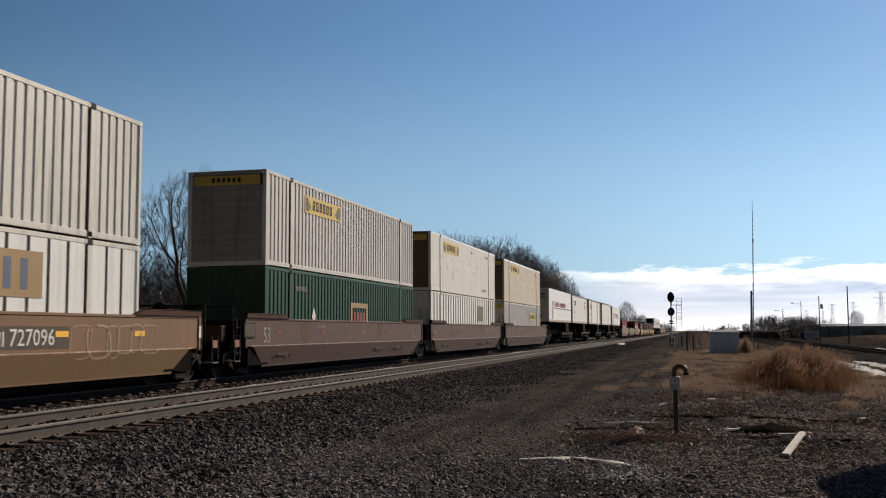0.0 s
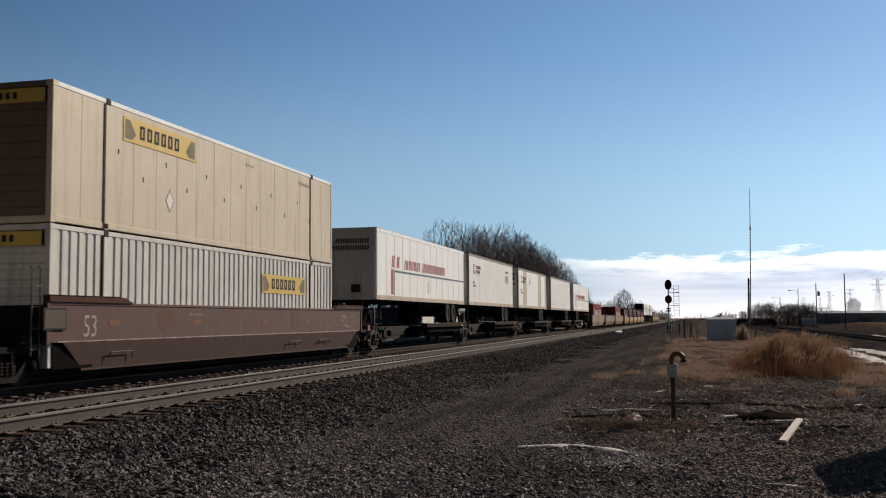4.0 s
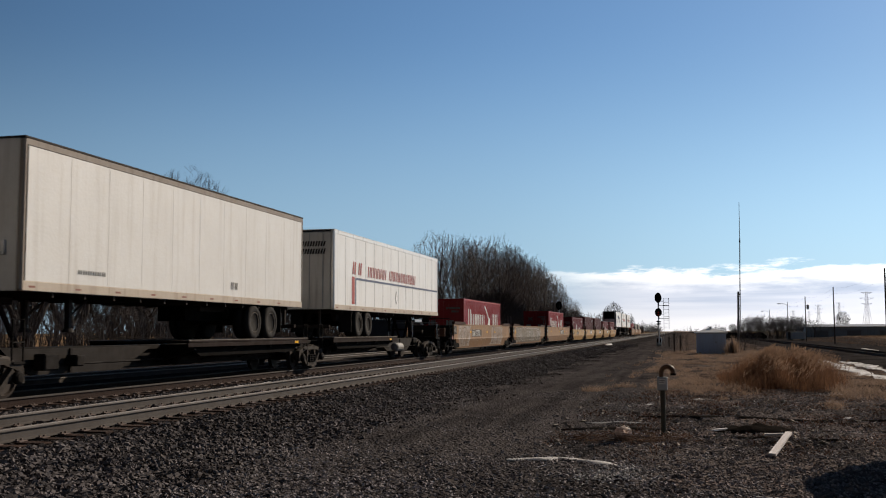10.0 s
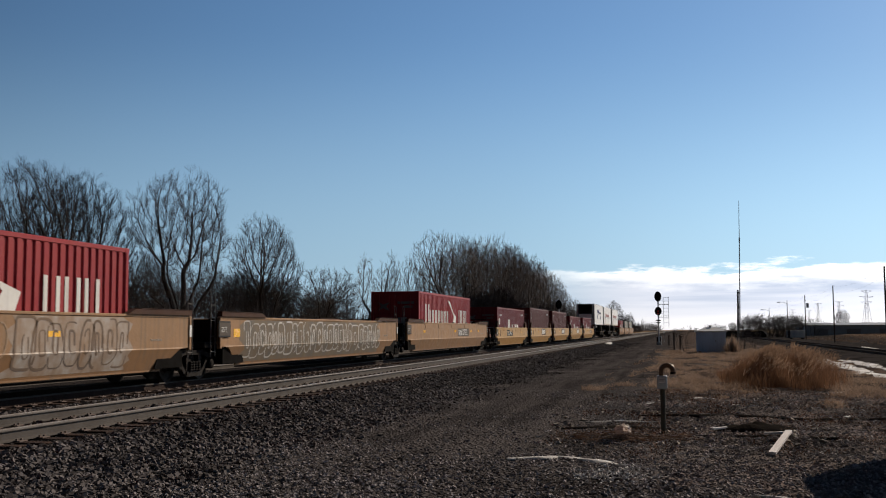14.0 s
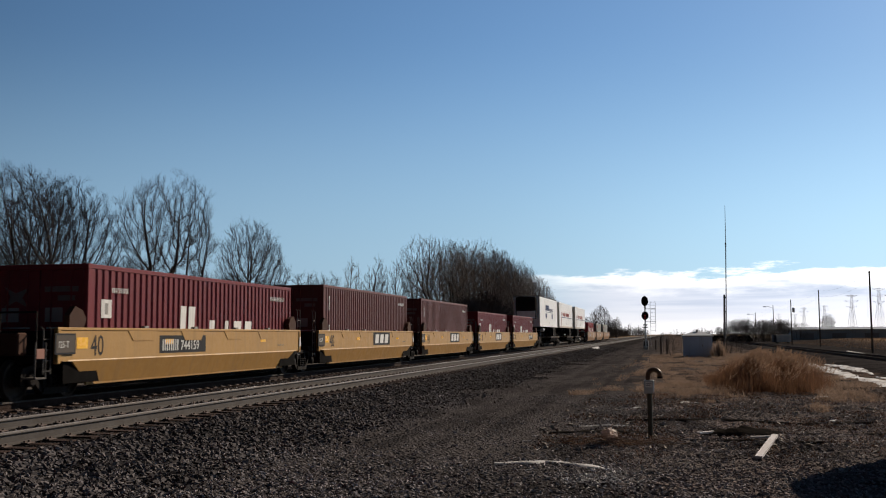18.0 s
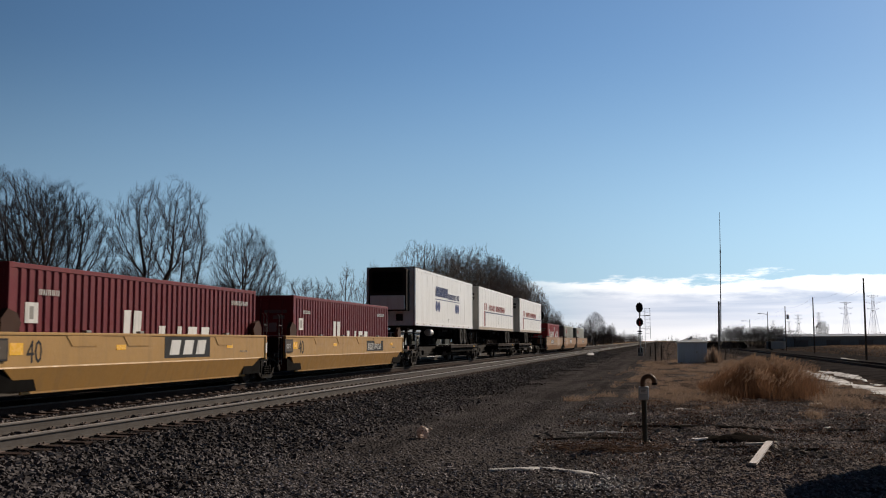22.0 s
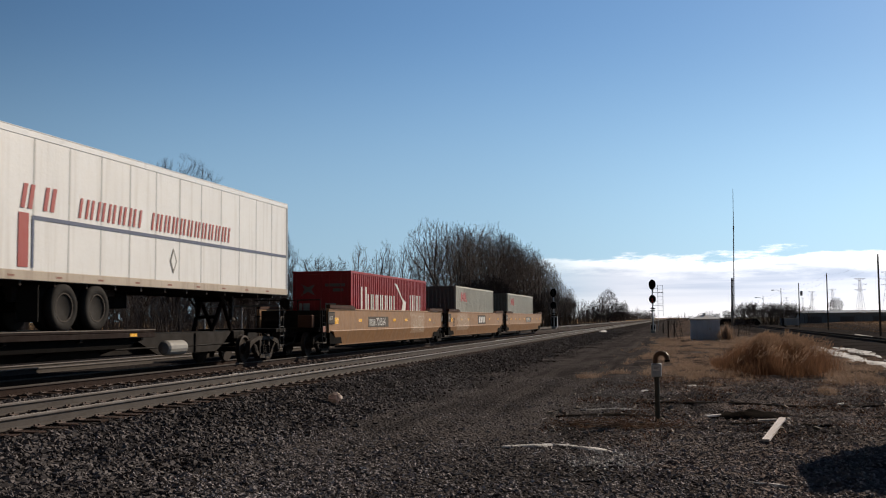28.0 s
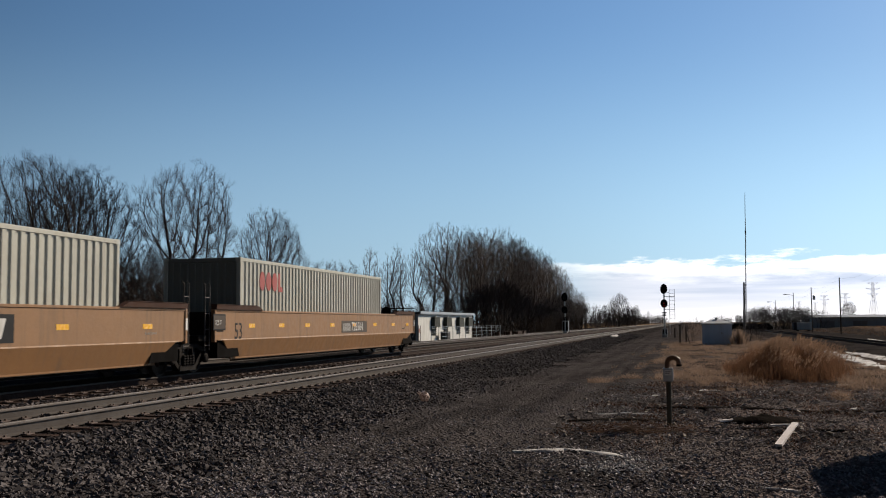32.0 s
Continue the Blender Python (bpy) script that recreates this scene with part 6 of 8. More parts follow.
# last set
gs = "orange-tan well car with amber reflectors"
well_car(377.6, 395.7, 1.66, M_TAN, M_TAN_LOW, gs, G_G, first=True, number="726564", marks=(0.72, 3.6, 8.6, 10.6, 15.2), graffiti=5, deep=0.38)
well_car(397.25, 415.15, 1.66, M_TAN, M_TAN_LOW, gs, G_G, size="53", brand=8.6, marks=(0.72, 3.4, 5.4, 12.5, 15.8), graffiti=4, deep=0.38)
well_car(416.65, 436.8, 1.66, M_TAN, M_TAN_LOW, gs, G_G, last=True, size="53", number="726564", num_at=0.56, marks=(2.2, 4.4, 6.6, 9.0, 11.4, 14.0, 16.6, 18.8), deep=0.38)
for s, L in ((400.1, 12.19), (418.6, 13.6)):
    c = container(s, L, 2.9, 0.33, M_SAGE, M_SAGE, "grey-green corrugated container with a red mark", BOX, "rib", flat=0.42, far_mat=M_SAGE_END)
    c_b = Build()
    for i in range(4):
        y = 1.35 + i * 0.47
        if i < 3:
            c_b.plate([(y + 0.2 + 0.2 * math.cos(a), 2.27 + 0.29 * math.sin(a)) for a in [2 * math.pi * k / 14 for k in range(14)]], 1.214, 1.22)
        else:
            c_b.plate(((y, 1.98), (y + 0.34, 1.98), (y + 0.34, 2.14), (y + 0.15, 2.14), (y + 0.15, 2.56), (y, 2.56)), 1.214, 1.22)
    pieces("brand_mark", c_b, M_REDMARK, c, "plain red block mark")


# ---- trees ----
M_BARK = material("grey-brown winter bark", (0.066, 0.056, 0.051), 0.9, second=(0.034, 0.029, 0.026), grain=4, amount=0.6, bump=0.01, bump_scale=9, stretch=(1, 1, 0.3))
M_TWIG = material("bare twigs", (0.078, 0.068, 0.068), 0.9, second=(0.048, 0.042, 0.042), grain=2, amount=0.5)
M_PALEBARK = material("pale grey-brown sapling bark", (0.16, 0.138, 0.128), 0.9, second=(0.085, 0.072, 0.066), grain=4, amount=0.6, stretch=(1, 1, 0.3))
M_PALETWIG = material("grey-brown sapling twigs", (0.22, 0.19, 0.174), 0.9, second=(0.12, 0.102, 0.093), grain=2, amount=0.5)
M_BRUSHTWIG = material("brown brushwood twigs", (0.075, 0.052, 0.038), 0.9, second=(0.045, 0.032, 0.024), grain=2, amount=0.5)


def grow(seed, tall, wide, base, fork=0.14, limbs=5, points=900, tip=0.011, steep=0.9, lobes=0.25, sprigs=2, pale=False, lift=0.12):
    """A bare tree that grows towards points strewn through its crown: wide is the crown's radius, base its lowest height, both as shares of
    the tree's height. Gives the mesh of trunk and limbs, and that of the twigs."""
    rng = np.random.default_rng(seed)
    pts = []
    ph = rng.uniform(0, 6.28, 4)
    while len(pts) < points:
        q = rng.uniform(-1, 1, 3)
        a = math.atan2(q[1], q[0])
        edge = 1 - lobes * (0.5 + 0.25 * math.sin(2 * a + ph[0] + 3 * q[2]) + 0.25 * math.sin(3 * a + ph[1] - 4 * q[2]))
        low = 1.0 if q[2] > 0 else 0.86
        r = math.sqrt(q[0] ** 2 + q[1] ** 2) / low
        d = math.sqrt(r * r + q[2] * q[2])
        if d < edge and rng.random() < 0.25 + 0.75 * (d / edge) ** 1.5:
            pts.append((q[0] * wide, q[1] * wide, base + (1 - base) * (q[2] / (1 if q[2] < 0 else max(edge, 0.9)) + 1) / 2))
    pts = np.array(pts)
    step = 0.0165
    nodes, up = [np.array((0.0, 0.0, -0.01))], [-1]

    def run(at, d, length, lift):
        n = max(2, int(length / (step * 1.4)))
        for _ in range(n):
            d = d + rng.normal(0, 0.12, 3) + np.array((0, 0, lift))
            d = d / np.linalg.norm(d)
            nodes.append(nodes[at] + d * length / n)
            up.append(at)
            at = len(nodes) - 1
        return at

    top = run(0, np.array((rng.normal(0, 0.04), rng.normal(0, 0.04), 1.0)), fork, 0.05)
    spin = rng.uniform(0, 6.28)
    for k in range(limbs):
        spin += 2.4
        out = rng.uniform(0.35, 1.0) * (1.5 - steep)
        root = top if k < 3 else max(1, top - int(rng.integers(0, max(1, top // 3))))
        run(root, np.array((math.cos(spin) * out, math.sin(spin) * out, rng.uniform(0.8, 1.1) * steep)), rng.uniform(0.2, 0.42) * (1.1 if steep < 1.05 else 0.6), 0.05)
    if steep > 1.05:
        run(top, np.array((rng.normal(0, 0.12), rng.normal(0, 0.12), 1.0)), 0.3, 0.08)
    near = np.full(len(pts), 9.0)
    who = np.zeros(len(pts), int)
    alive = np.ones(len(pts), bool)
    fresh, sprouts = 0, {}
    for _ in range(130):
        new_nodes = np.array(nodes[fresh:])
        if not len(new_nodes):
            break
        d = np.linalg.norm(pts[:, None, :] - new_nodes[None], axis=2)
        j = d.argmin(1)
        m = d[np.arange(len(pts)), j]
        closer = m < near
        near[closer], who[closer] = m[closer], j[closer] + fresh
        alive &= near > step * 1.25
        if not alive.any():
            break
        fresh = len(nodes)
        pull = {}
        for i in np.flatnonzero(alive):
            v = pts[i] - nodes[who[i]]
            pull.setdefault(int(who[i]), []).append(v / near[i])
        for at, vs in pull.items():
            sprouts[at] = sprouts.get(at, 0) + 1
            if sprouts[at] > 3:
                alive[who == at] = False
                continue
            v = np.sum(vs, axis=0)
            size = np.linalg.norm(v)
            v = v / size if size > 1e-6 else np.array((0, 0, 1.0))
            before = nodes[at] - nodes[max(up[at], 0)]
            v = v + before / max(np.linalg.norm(before), 1e-6) * (0.75 if sprouts[at] < 2 else 0.0) + rng.normal(0, 0.07, 3) + np.array((0, 0, lift))
            away = nodes[at] - np.array((0, 0, fork))
            v = v + away / max(np.linalg.norm(away), 1e-6) * 0.4
            nodes.append(nodes[at] + v / np.linalg.norm(v) * step)
            up.append(at)
    # branches thicken towards the ground with the number of tips that they bear
    area = np.zeros(len(nodes))
    kids = np.zeros(len(nodes), int)
    for i in range(len(nodes) - 1, 0, -1):
        if not kids[i]:
            area[i] = tip ** 1.8
        area[up[i]] += area[i]
        kids[up[i]] += 1
    rad = area ** (1 / 1.8)
    wood, twigs = Build(), Build()
    place = [Vector(p * tall) for p in nodes]
    for i in range(1, len(nodes)):
        r0, r1 = min(rad[up[i]], rad[i] * 1.5), rad[i]
        b, n = (wood, 8 if r1 > 0.12 else 6) if r1 > 0.05 else (twigs, 4 if r1 > 0.025 else 3)
        b.tube(place[up[i]], place[i], r0, r1, n, False)
        if r1 < 0.04:
            d = (place[i] - place[up[i]]).normalized()
            for _ in range(sprigs + (2 if not kids[i] else 0)):
                if rng.random() < 0.25:
                    continue
                side = Vector(rng.normal(0, 1, 3))
                away = (place[i] - Vector((0, 0, fork * tall))).normalized()
                v = (d * 0.6 + away * 0.8 + side * 0.3 + Vector((0, 0, 0.4))).normalized()
                q = place[i].lerp(place[up[i]], rng.random())
                L = tall * rng.uniform(0.025, 0.065)
                e = q + v * L
                twigs.tube(q, e, tip * 0.5, tip * 0.3, 3, False)
                g = q.lerp(e, rng.uniform(0.3, 0.7))
                twigs.tube(g, g + (v + Vector(rng.normal(0, 0.28, 3))).normalized() * L * 0.55, tip * 0.42, tip * 0.28, 3, False)
    k = tall / max(v[2] for v in twigs.v)
    for b in (wood, twigs):
        b.v = [(x * k, y * k, z * k) for x, y, z in b.v]
    return wood.mesh("trunk", M_PALEBARK if pale else M_BARK, True), twigs.mesh("crown", M_PALETWIG if pale else M_TWIG)


def grow_bush(seed, tall, spread=0.8, stems=6, levels=3, fork=0.36, kids=3, twig=0.007, slim=0.7):
    """A low clump: several stems from one foot that fork again and again."""
    rnd = random.Random(seed)
    wood, twigs = Build(), Build()

    def limb(p, d, length, r, level):
        b = wood if level < 2 else twigs
        seg = 3 if level < 2 else 2
        end = max(r * 0.6, twig * 0.6)
        pts, rs = [p], [r]
        for i in range(seg):
            d = (d + Vector((rnd.uniform(-1, 1), rnd.uniform(-1, 1), rnd.uniform(-0.5, 0.8))) * 0.2).normalized()
            p = p + d * (length / seg)
            pts.append(p)
            rs.append(r + (end - r) * (i + 1) / seg)
        for i in range(seg):
            b.tube(pts[i], pts[i + 1], rs[i], rs[i + 1], 4 if level < 2 else 3, False)
        if level >= levels:
            return
        spin = rnd.uniform(0, 6.28)
        for k in range(kids + (rnd.random() < 0.5) + (level == levels - 1)):
            f = 1.0 if k < 2 else rnd.uniform(0.35, 0.95)
            j = min(int(f * seg), seg - 1)
            q = pts[j].lerp(pts[j + 1], f * seg - j)
            spin += 2.4 + rnd.uniform(-0.4, 0.4)
            side = Matrix.Rotation(spin, 3, d) @ d.orthogonal().normalized()
            nd = (d + side * rnd.uniform(0.5, 1.1) * spread + Vector((0, 0, 0.1))).normalized()
            limb(q, nd, length * rnd.uniform(0.66, 0.78), max(rs[j] * rnd.uniform(0.5, 0.7), twig), level + 1)

    for _ in range(stems):
        lean = Vector((rnd.uniform(-0.45, 0.45), rnd.uniform(-0.45, 0.45), 1))
        limb(Vector((rnd.uniform(-0.3, 0.3), rnd.uniform(-0.3, 0.3), -0.1)), lean.normalized(), tall * fork, tall * 0.014 * slim, 0)
    k = tall / max(v[2] for v in twigs.v)
    for b in (wood, twigs):
        b.v = [(x * k, y * k, z * k) for x, y, z in b.v]
    return wood.mesh("trunk", M_BARK, True), twigs.mesh("crown", M_TWIG)


def grow_whips(seed, tall, stems=5, wide=1.6, shoots=34, sprigs=6, thick=0.11):
    """A clump of slender straight stems, each with short rising side shoots from low down to its tip."""
    rnd = random.Random(seed)
    wood, twigs = Build(), Build()
    for s in range(stems):
        h = tall * rnd.uniform(0.72, 1.0)
        p = Vector((rnd.uniform(-wide, wide), rnd.uniform(-wide, wide), -0.1))
        d = Vector((rnd.uniform(-0.1, 0.1), rnd.uniform(-0.1, 0.1), 1)).normalized()
        pts, n = [p], 8
        for i in range(n):
            d = (d + Vector((rnd.uniform(-0.09, 0.09), rnd.uniform(-0.09, 0.09), 0.06))).normalized()
            pts.append(pts[-1] + d * (h / n))
        for i in range(n):
            wood.tube(pts[i], pts[i + 1], thick * (1 - i / n) + 0.012, thick * (1 - (i + 1) / n) + 0.012, 5, False)
        for k in range(shoots):
            f = 0.12 + 0.86 * rnd.random() ** 0.75
            j = min(int(f * n), n - 1)
            q = pts[j].lerp(pts[j + 1], f * n - j)
            a = rnd.uniform(0, 6.28)
            L = h * (0.3 * (1 - f) + 0.07) * rnd.uniform(0.6, 1.2)
            e = Vector((math.cos(a) * 0.55, math.sin(a) * 0.55, rnd.uniform(0.6, 1.1))).normalized()
            m = q + e * L * 0.5
            t = m + (e + Vector((0, 0, 0.35))).normalized() * L * 0.5
            twigs.tube(q, m, 0.028 * (1.15 - f), 0.018, 3, False)
            twigs.tube(m, t, 0.018, 0.008, 3, False)
            for _ in range(sprigs):
                g = rnd.uniform(0.2, 1.0)
                u = q.lerp(m, g * 2) if g < 0.5 else m.lerp(t, g * 2 - 1)
                v = (e + Vector((rnd.uniform(-0.8, 0.8), rnd.uniform(-0.8, 0.8), rnd.uniform(0, 0.7)))).normalized()
                twigs.tube(u, u + v * L * rnd.uniform(0.2, 0.45), 0.01, 0.006, 3, False)
    return wood, twigs


def woods(name, label, places, mat=None):
    """Bare growth too far off or too dense to tell its stems apart, joined into one sheet of twigs: places (x, y, height, turn)."""
    b = Build()
    for i, (x, y, h, turn) in enumerate(places):
        for src in FAR_SHAPES[i % len(FAR_SHAPES)]:
            k, q, a = len(b.v), h / 5.0, radians(turn)
            ca, sa, z0 = math.cos(a) * q, math.sin(a) * q, height(x, y) - 0.05
            b.v += [(x + vx * ca - vy * sa, y + vx * sa + vy * ca, z0 + vz * q) for vx, vy, vz in src.v]
            b.f += [tuple(k + j for j in f) for f in src.f]
    tagged(part(name, b, mat or M_TWIG), label, "woods", kind="stuff")


FAR_SHAPES = [grow_whips(s, 5.0, 9, 2.4, 11, 2, 0.035) for s in (201, 202, 203)]


SHAPES = {
    "broad": [grow(s, 16.0, 0.4, 0.2, 0.1, 6, 2000, 0.0115, 0.8, 0.25, 3) for s in (3, 8, 19)],
    "oval": [grow(s, 17.0, 0.35, 0.12, 0.08, 8, 2000, 0.0115, 0.9, 0.3, 3) for s in (21, 35)],
    "low": [grow(s, 10.0, 0.62, 0.22, 0.13, 5, 900, 0.0095, 0.6, 0.35) for s in (44, 47)],
    "stand": [grow(s, 18.0, 0.2, 0.22, 0.2, 5, 480, 0.015, 1.15, 0.3, 1, True, 0.3) for s in (5, 14, 40, 66)],
    "spread": [grow(s, 18.0, 0.3, 0.2, 0.12, 6, 1100, 0.014, 1.0, 0.3, 2, True, 0.2) for s in (71, 75)],
    "young": [grow(s, 14.0, 0.13, 0.2, 0.22, 3, 300, 0.013, 1.25, 0.3, 2, True, 0.25) for s in (17, 29, 31)],
    "thicket": [grow_bush(s, 11.0, 0.36, 7, 4, 0.34, 3, 0.012, 0.7) for s in (61, 62, 63)],
    "bush": [grow_bush(s, 4.0) for s in (51, 52)],
}
REFERENCE = {"broad": 16.0, "oval": 17.0, "low": 10.0, "stand": 18.0, "spread": 18.0, "young": 14.0, "thicket": 11.0, "bush": 4.0}


def tree(kind, i, x, y, tall, turn, label, category="tree", name="tree", z=None, group="trees beside the line"):
    wood, twigs = SHAPES[kind][i % len(SHAPES[kind])]
    t = thing(name, label, category, group)
    k = tall / REFERENCE[kind]
    t.matrix_basis = pose(x, y, height(x, y) - 0.05 if z is None else z, 0, 0, turn)
    for nm, me in (("trunk", wood), ("crown", twigs)):
        part(nm, me, None, t).scale = (k, k, k)
    return t


big = "tall bare winter tree with a wide rounded crown"
for i, (kind, x, y, h, turn) in enumerate((("broad", -54, 60, 14.2, 40), ("broad", -50.5, 70, 16.2, 100), ("broad", -52.6, 79, 16.6, 320), ("oval", -54.2, 102, 20.8, 30),
                                           ("oval", -58.6, 135.5, 19.6, 150), ("broad", -66, 112, 12.5, 60), ("low", -60.0, 165, 13.6, 0), ("low", -64, 150, 10.5, 90), ("broad", -68, 92, 13.5, 75))):
    tree(kind, i, x, y, h, turn, big)
r2 = random.Random(29)
for i in range(30):
    y = 84 + i * 3.5 + r2.uniform(-3, 3)
    tree("low" if i % 3 else "broad", i, r2.uniform(-75, -60), y, r2.uniform(8.0, 11.5), r2.uniform(0, 360), "smaller bare tree behind the tall ones", group="back row of trees")
for i, (x, y, h) in enumerate(((-48.2, 150, 14.6), (-46.2, 152, 13.2), (-44.6, 153, 15.0), (-43.0, 158, 15.2), (-46.4, 160, 13.8), (-41.5, 159, 13.2))):
    tree("young", i, x, y, h, i * 113, "slender bare young tree, pale bark", group="young trees")
stand = "close-grown bare tree in a dense winter grove"
for i, (kind, x, y, h) in enumerate((("spread", -38.4, 158, 18.6), ("spread", -38.0, 173, 19.4), ("spread", -36.2, 182, 19.6), ("spread", -33.2, 193, 20.0), ("stand", -40.5, 163, 15.6))):
    tree(kind, i, x, y, h, i * 51 + 20, stand, group="grove")


def grove_top(x, y):
    """Height of the grove's canopy: highest in its middle, falling away to both ends."""
    q = y * 35 / -x
    ends = ((135, 15.0), (150, 17.0), (170, 19.4), (208, 20.8), (227, 20.6), (252, 19.6), (283, 18.0), (320, 15.0), (360, 11.5), (420, 9.5))
    for (a, ha), (b, hb) in zip(ends, ends[1:]):
        if q < b:
            return (ha + (hb - ha) * max(q - a, 0) / (b - a)) * -x / 33
    return 9.0


rw = random.Random(83)
for i in range(46):
    y = 168 + i * 2.8 + rw.uniform(-3, 3)
    x = rw.uniform(-42, -28.5) if y > 185 else rw.uniform(-42, -33)
    tree("stand", i, x, y, grove_top(x, y) * rw.uniform(0.78, 1.0), rw.uniform(0, 360), stand, group="grove")
for i, (x, y, h) in enumerate(((-19.6, 300, 10.6), (-23, 341, 9.0), (-24.5, 425, 8.6), (-26, 527, 11.4), (-30, 380, 9.0), (-32, 440, 9.0), (-26, 520, 10.0), (-24, 640, 9.0), (-30, 560, 11.0), (-34, 480, 13.0))):
    tree("stand" if i % 2 else "oval", i, x, y, h, i * 77, "bare tree by the far line")
rt = random.Random(19)
for i in range(44):
    y = 150 + i * 3.6 + rt.uniform(-3, 3)
    tree("thicket", i, rt.uniform(-37, -28.5), y, rt.uniform(6, 11), rt.uniform(0, 360), "dense thicket of thin bare stems", group="grove")
woods("grove_brush", "dense brown brushwood at the grove's foot", [(rt.uniform(-40, -26.5), 140 + i * 1.25 + rt.uniform(-2, 2), rt.uniform(2.0, 4.2), rt.uniform(0, 360)) for i in range(130)], M_BRUSHTWIG)
woods("field_thicket", "bare thicket along the field edge", [(rt.uniform(-95, -66), 40 + i * 5.5 + rt.uniform(-4, 4), rt.uniform(6, 9), rt.uniform(0, 360)) for i in range(60)])
woods("far_thicket", "bare woods along the far line", [(-24 - rt.uniform(0, 14) - (310 + i * 6) * 0.012, 310 + i * 6 + rt.uniform(-9, 9), rt.uniform(5, 8.5), rt.uniform(0, 360)) for i in range(110)])
rb = random.Random(71)
woods("trackside_thicket", "dense bare thicket under the trackside trees", [(rb.uniform(-62, -38), 34 + i * 0.9 + rb.uniform(-3, 3), rb.uniform(3.0, 5.5), rb.uniform(0, 360)) for i in range(130)], M_TWIG)
woods("brushwood", "dense low brushwood behind the tracks", [(rb.uniform(-36, -26.5), 16 + i * 0.62 + rb.uniform(-1, 1), rb.uniform(0.7, 1.5), rb.uniform(0, 360)) for i in range(118)], M_BRUSHTWIG)
for i in range(46):
    y = 52 + i * 5.2 + rb.uniform(-2, 2)
    tree("bush", i, rb.uniform(-36, -29) if y > 125 else rb.uniform(-52, -36), y, rb.uniform(2.6, 5.6), rb.uniform(0, 360), "low tangle of bare brushwood", "shrub", "shrub", group="brushwood under the trees")
for i, (x, y, h) in enumerate(((0.3, 87, 2.2), (5.0, 90, 2.0), (6.2, 96, 1.9), (-1.5, 260, 2.4), (4, 300, 2.8), (10, 280, 3.0))):
    tree("bush", i, x, y, h, i * 80, "dry brown bush beside the grey hut", "shrub", "shrub", group="dry bushes")
for i in range(80):
    a = rb.uniform(0, 1)
    x, y = (13 + a * 13, 225 + rb.uniform(-15, 25)) if i < 30 else (12 + a * 95 + rb.uniform(-6, 6), 330 - a * 60 + rb.uniform(-30, 60))
    tree("bush", i, x, y, rb.uniform(3.2, 5.4) if i < 30 else rb.uniform(2.0, 3.4), rb.uniform(0, 360), "dark winter scrub on the horizon", "shrub", "shrub", group="scrub on the horizon")
for i, (x, y, h) in enumerate(((61.3, 420, 9.6), (22.9, 330, 6.2), (18.8, 400, 4.6))):
    tree("broad", i, x, y, h, i * 60, "bare tree among the far poles")

# pale twigs here, so that the colour holds the distance haze
woods("hedge", "brown hedge of bare thicket on the horizon, paled for haze", [(9 + i * 0.9 + rb.uniform(-3, 3), 300 - i * 0.33 + rb.uniform(-25, 25), rb.uniform(2.0, 3.3), rb.uniform(0, 360)) for i in range(120)], M_PALETWIG)

# far woods that close the horizon
far = [(-30 - rt.uniform(0, 90) * rt.random(), rt.uniform(820, 1500), rt.uniform(8, 12), rt.uniform(0, 360)) for i in range(50)]
far += [(10 + i * 6 + rt.uniform(-20, 20), 1150 - i * 7 + rt.uniform(-60, 60), rt.uniform(7, 11), rt.uniform(0, 360)) for i in range(70)]
far += [(-130 - rt.uniform(0, 60), 20 + i * 14 + rt.uniform(-20, 20), rt.uniform(9, 14), rt.uniform(0, 360)) for i in range(56)]
woods("far_woods", "hazy bare woods on the horizon", far)

# ---- fixtures beside the tracks ----
M_CONCRETE = material("weathered concrete", (0.4, 0.39, 0.37), 0.9, grain=8, amount=0.5, bump=0.006)
M_HUT = paint("pale blue-grey sheet metal", (0.66, 0.79, 0.95), 0.5, amount=0.2, streaks=0.15)
M_HUTROOF = paint("light grey metal roof", (0.6, 0.61, 0.62), 0.45, amount=0.2, streaks=0.1)
M_POLE = material("weathered pole timber", (0.11, 0.09, 0.075), 0.9, grain=3, amount=0.5, stretch=(1, 1, 0.2))
M_ANTENNA = material("grey weathered steel tube", (0.16, 0.155, 0.155), 0.6, 0.2, grain=10, amount=0.4)
M_LENS = glow("dark red signal lens", (0.35, 0.02, 0.015), 0.15)


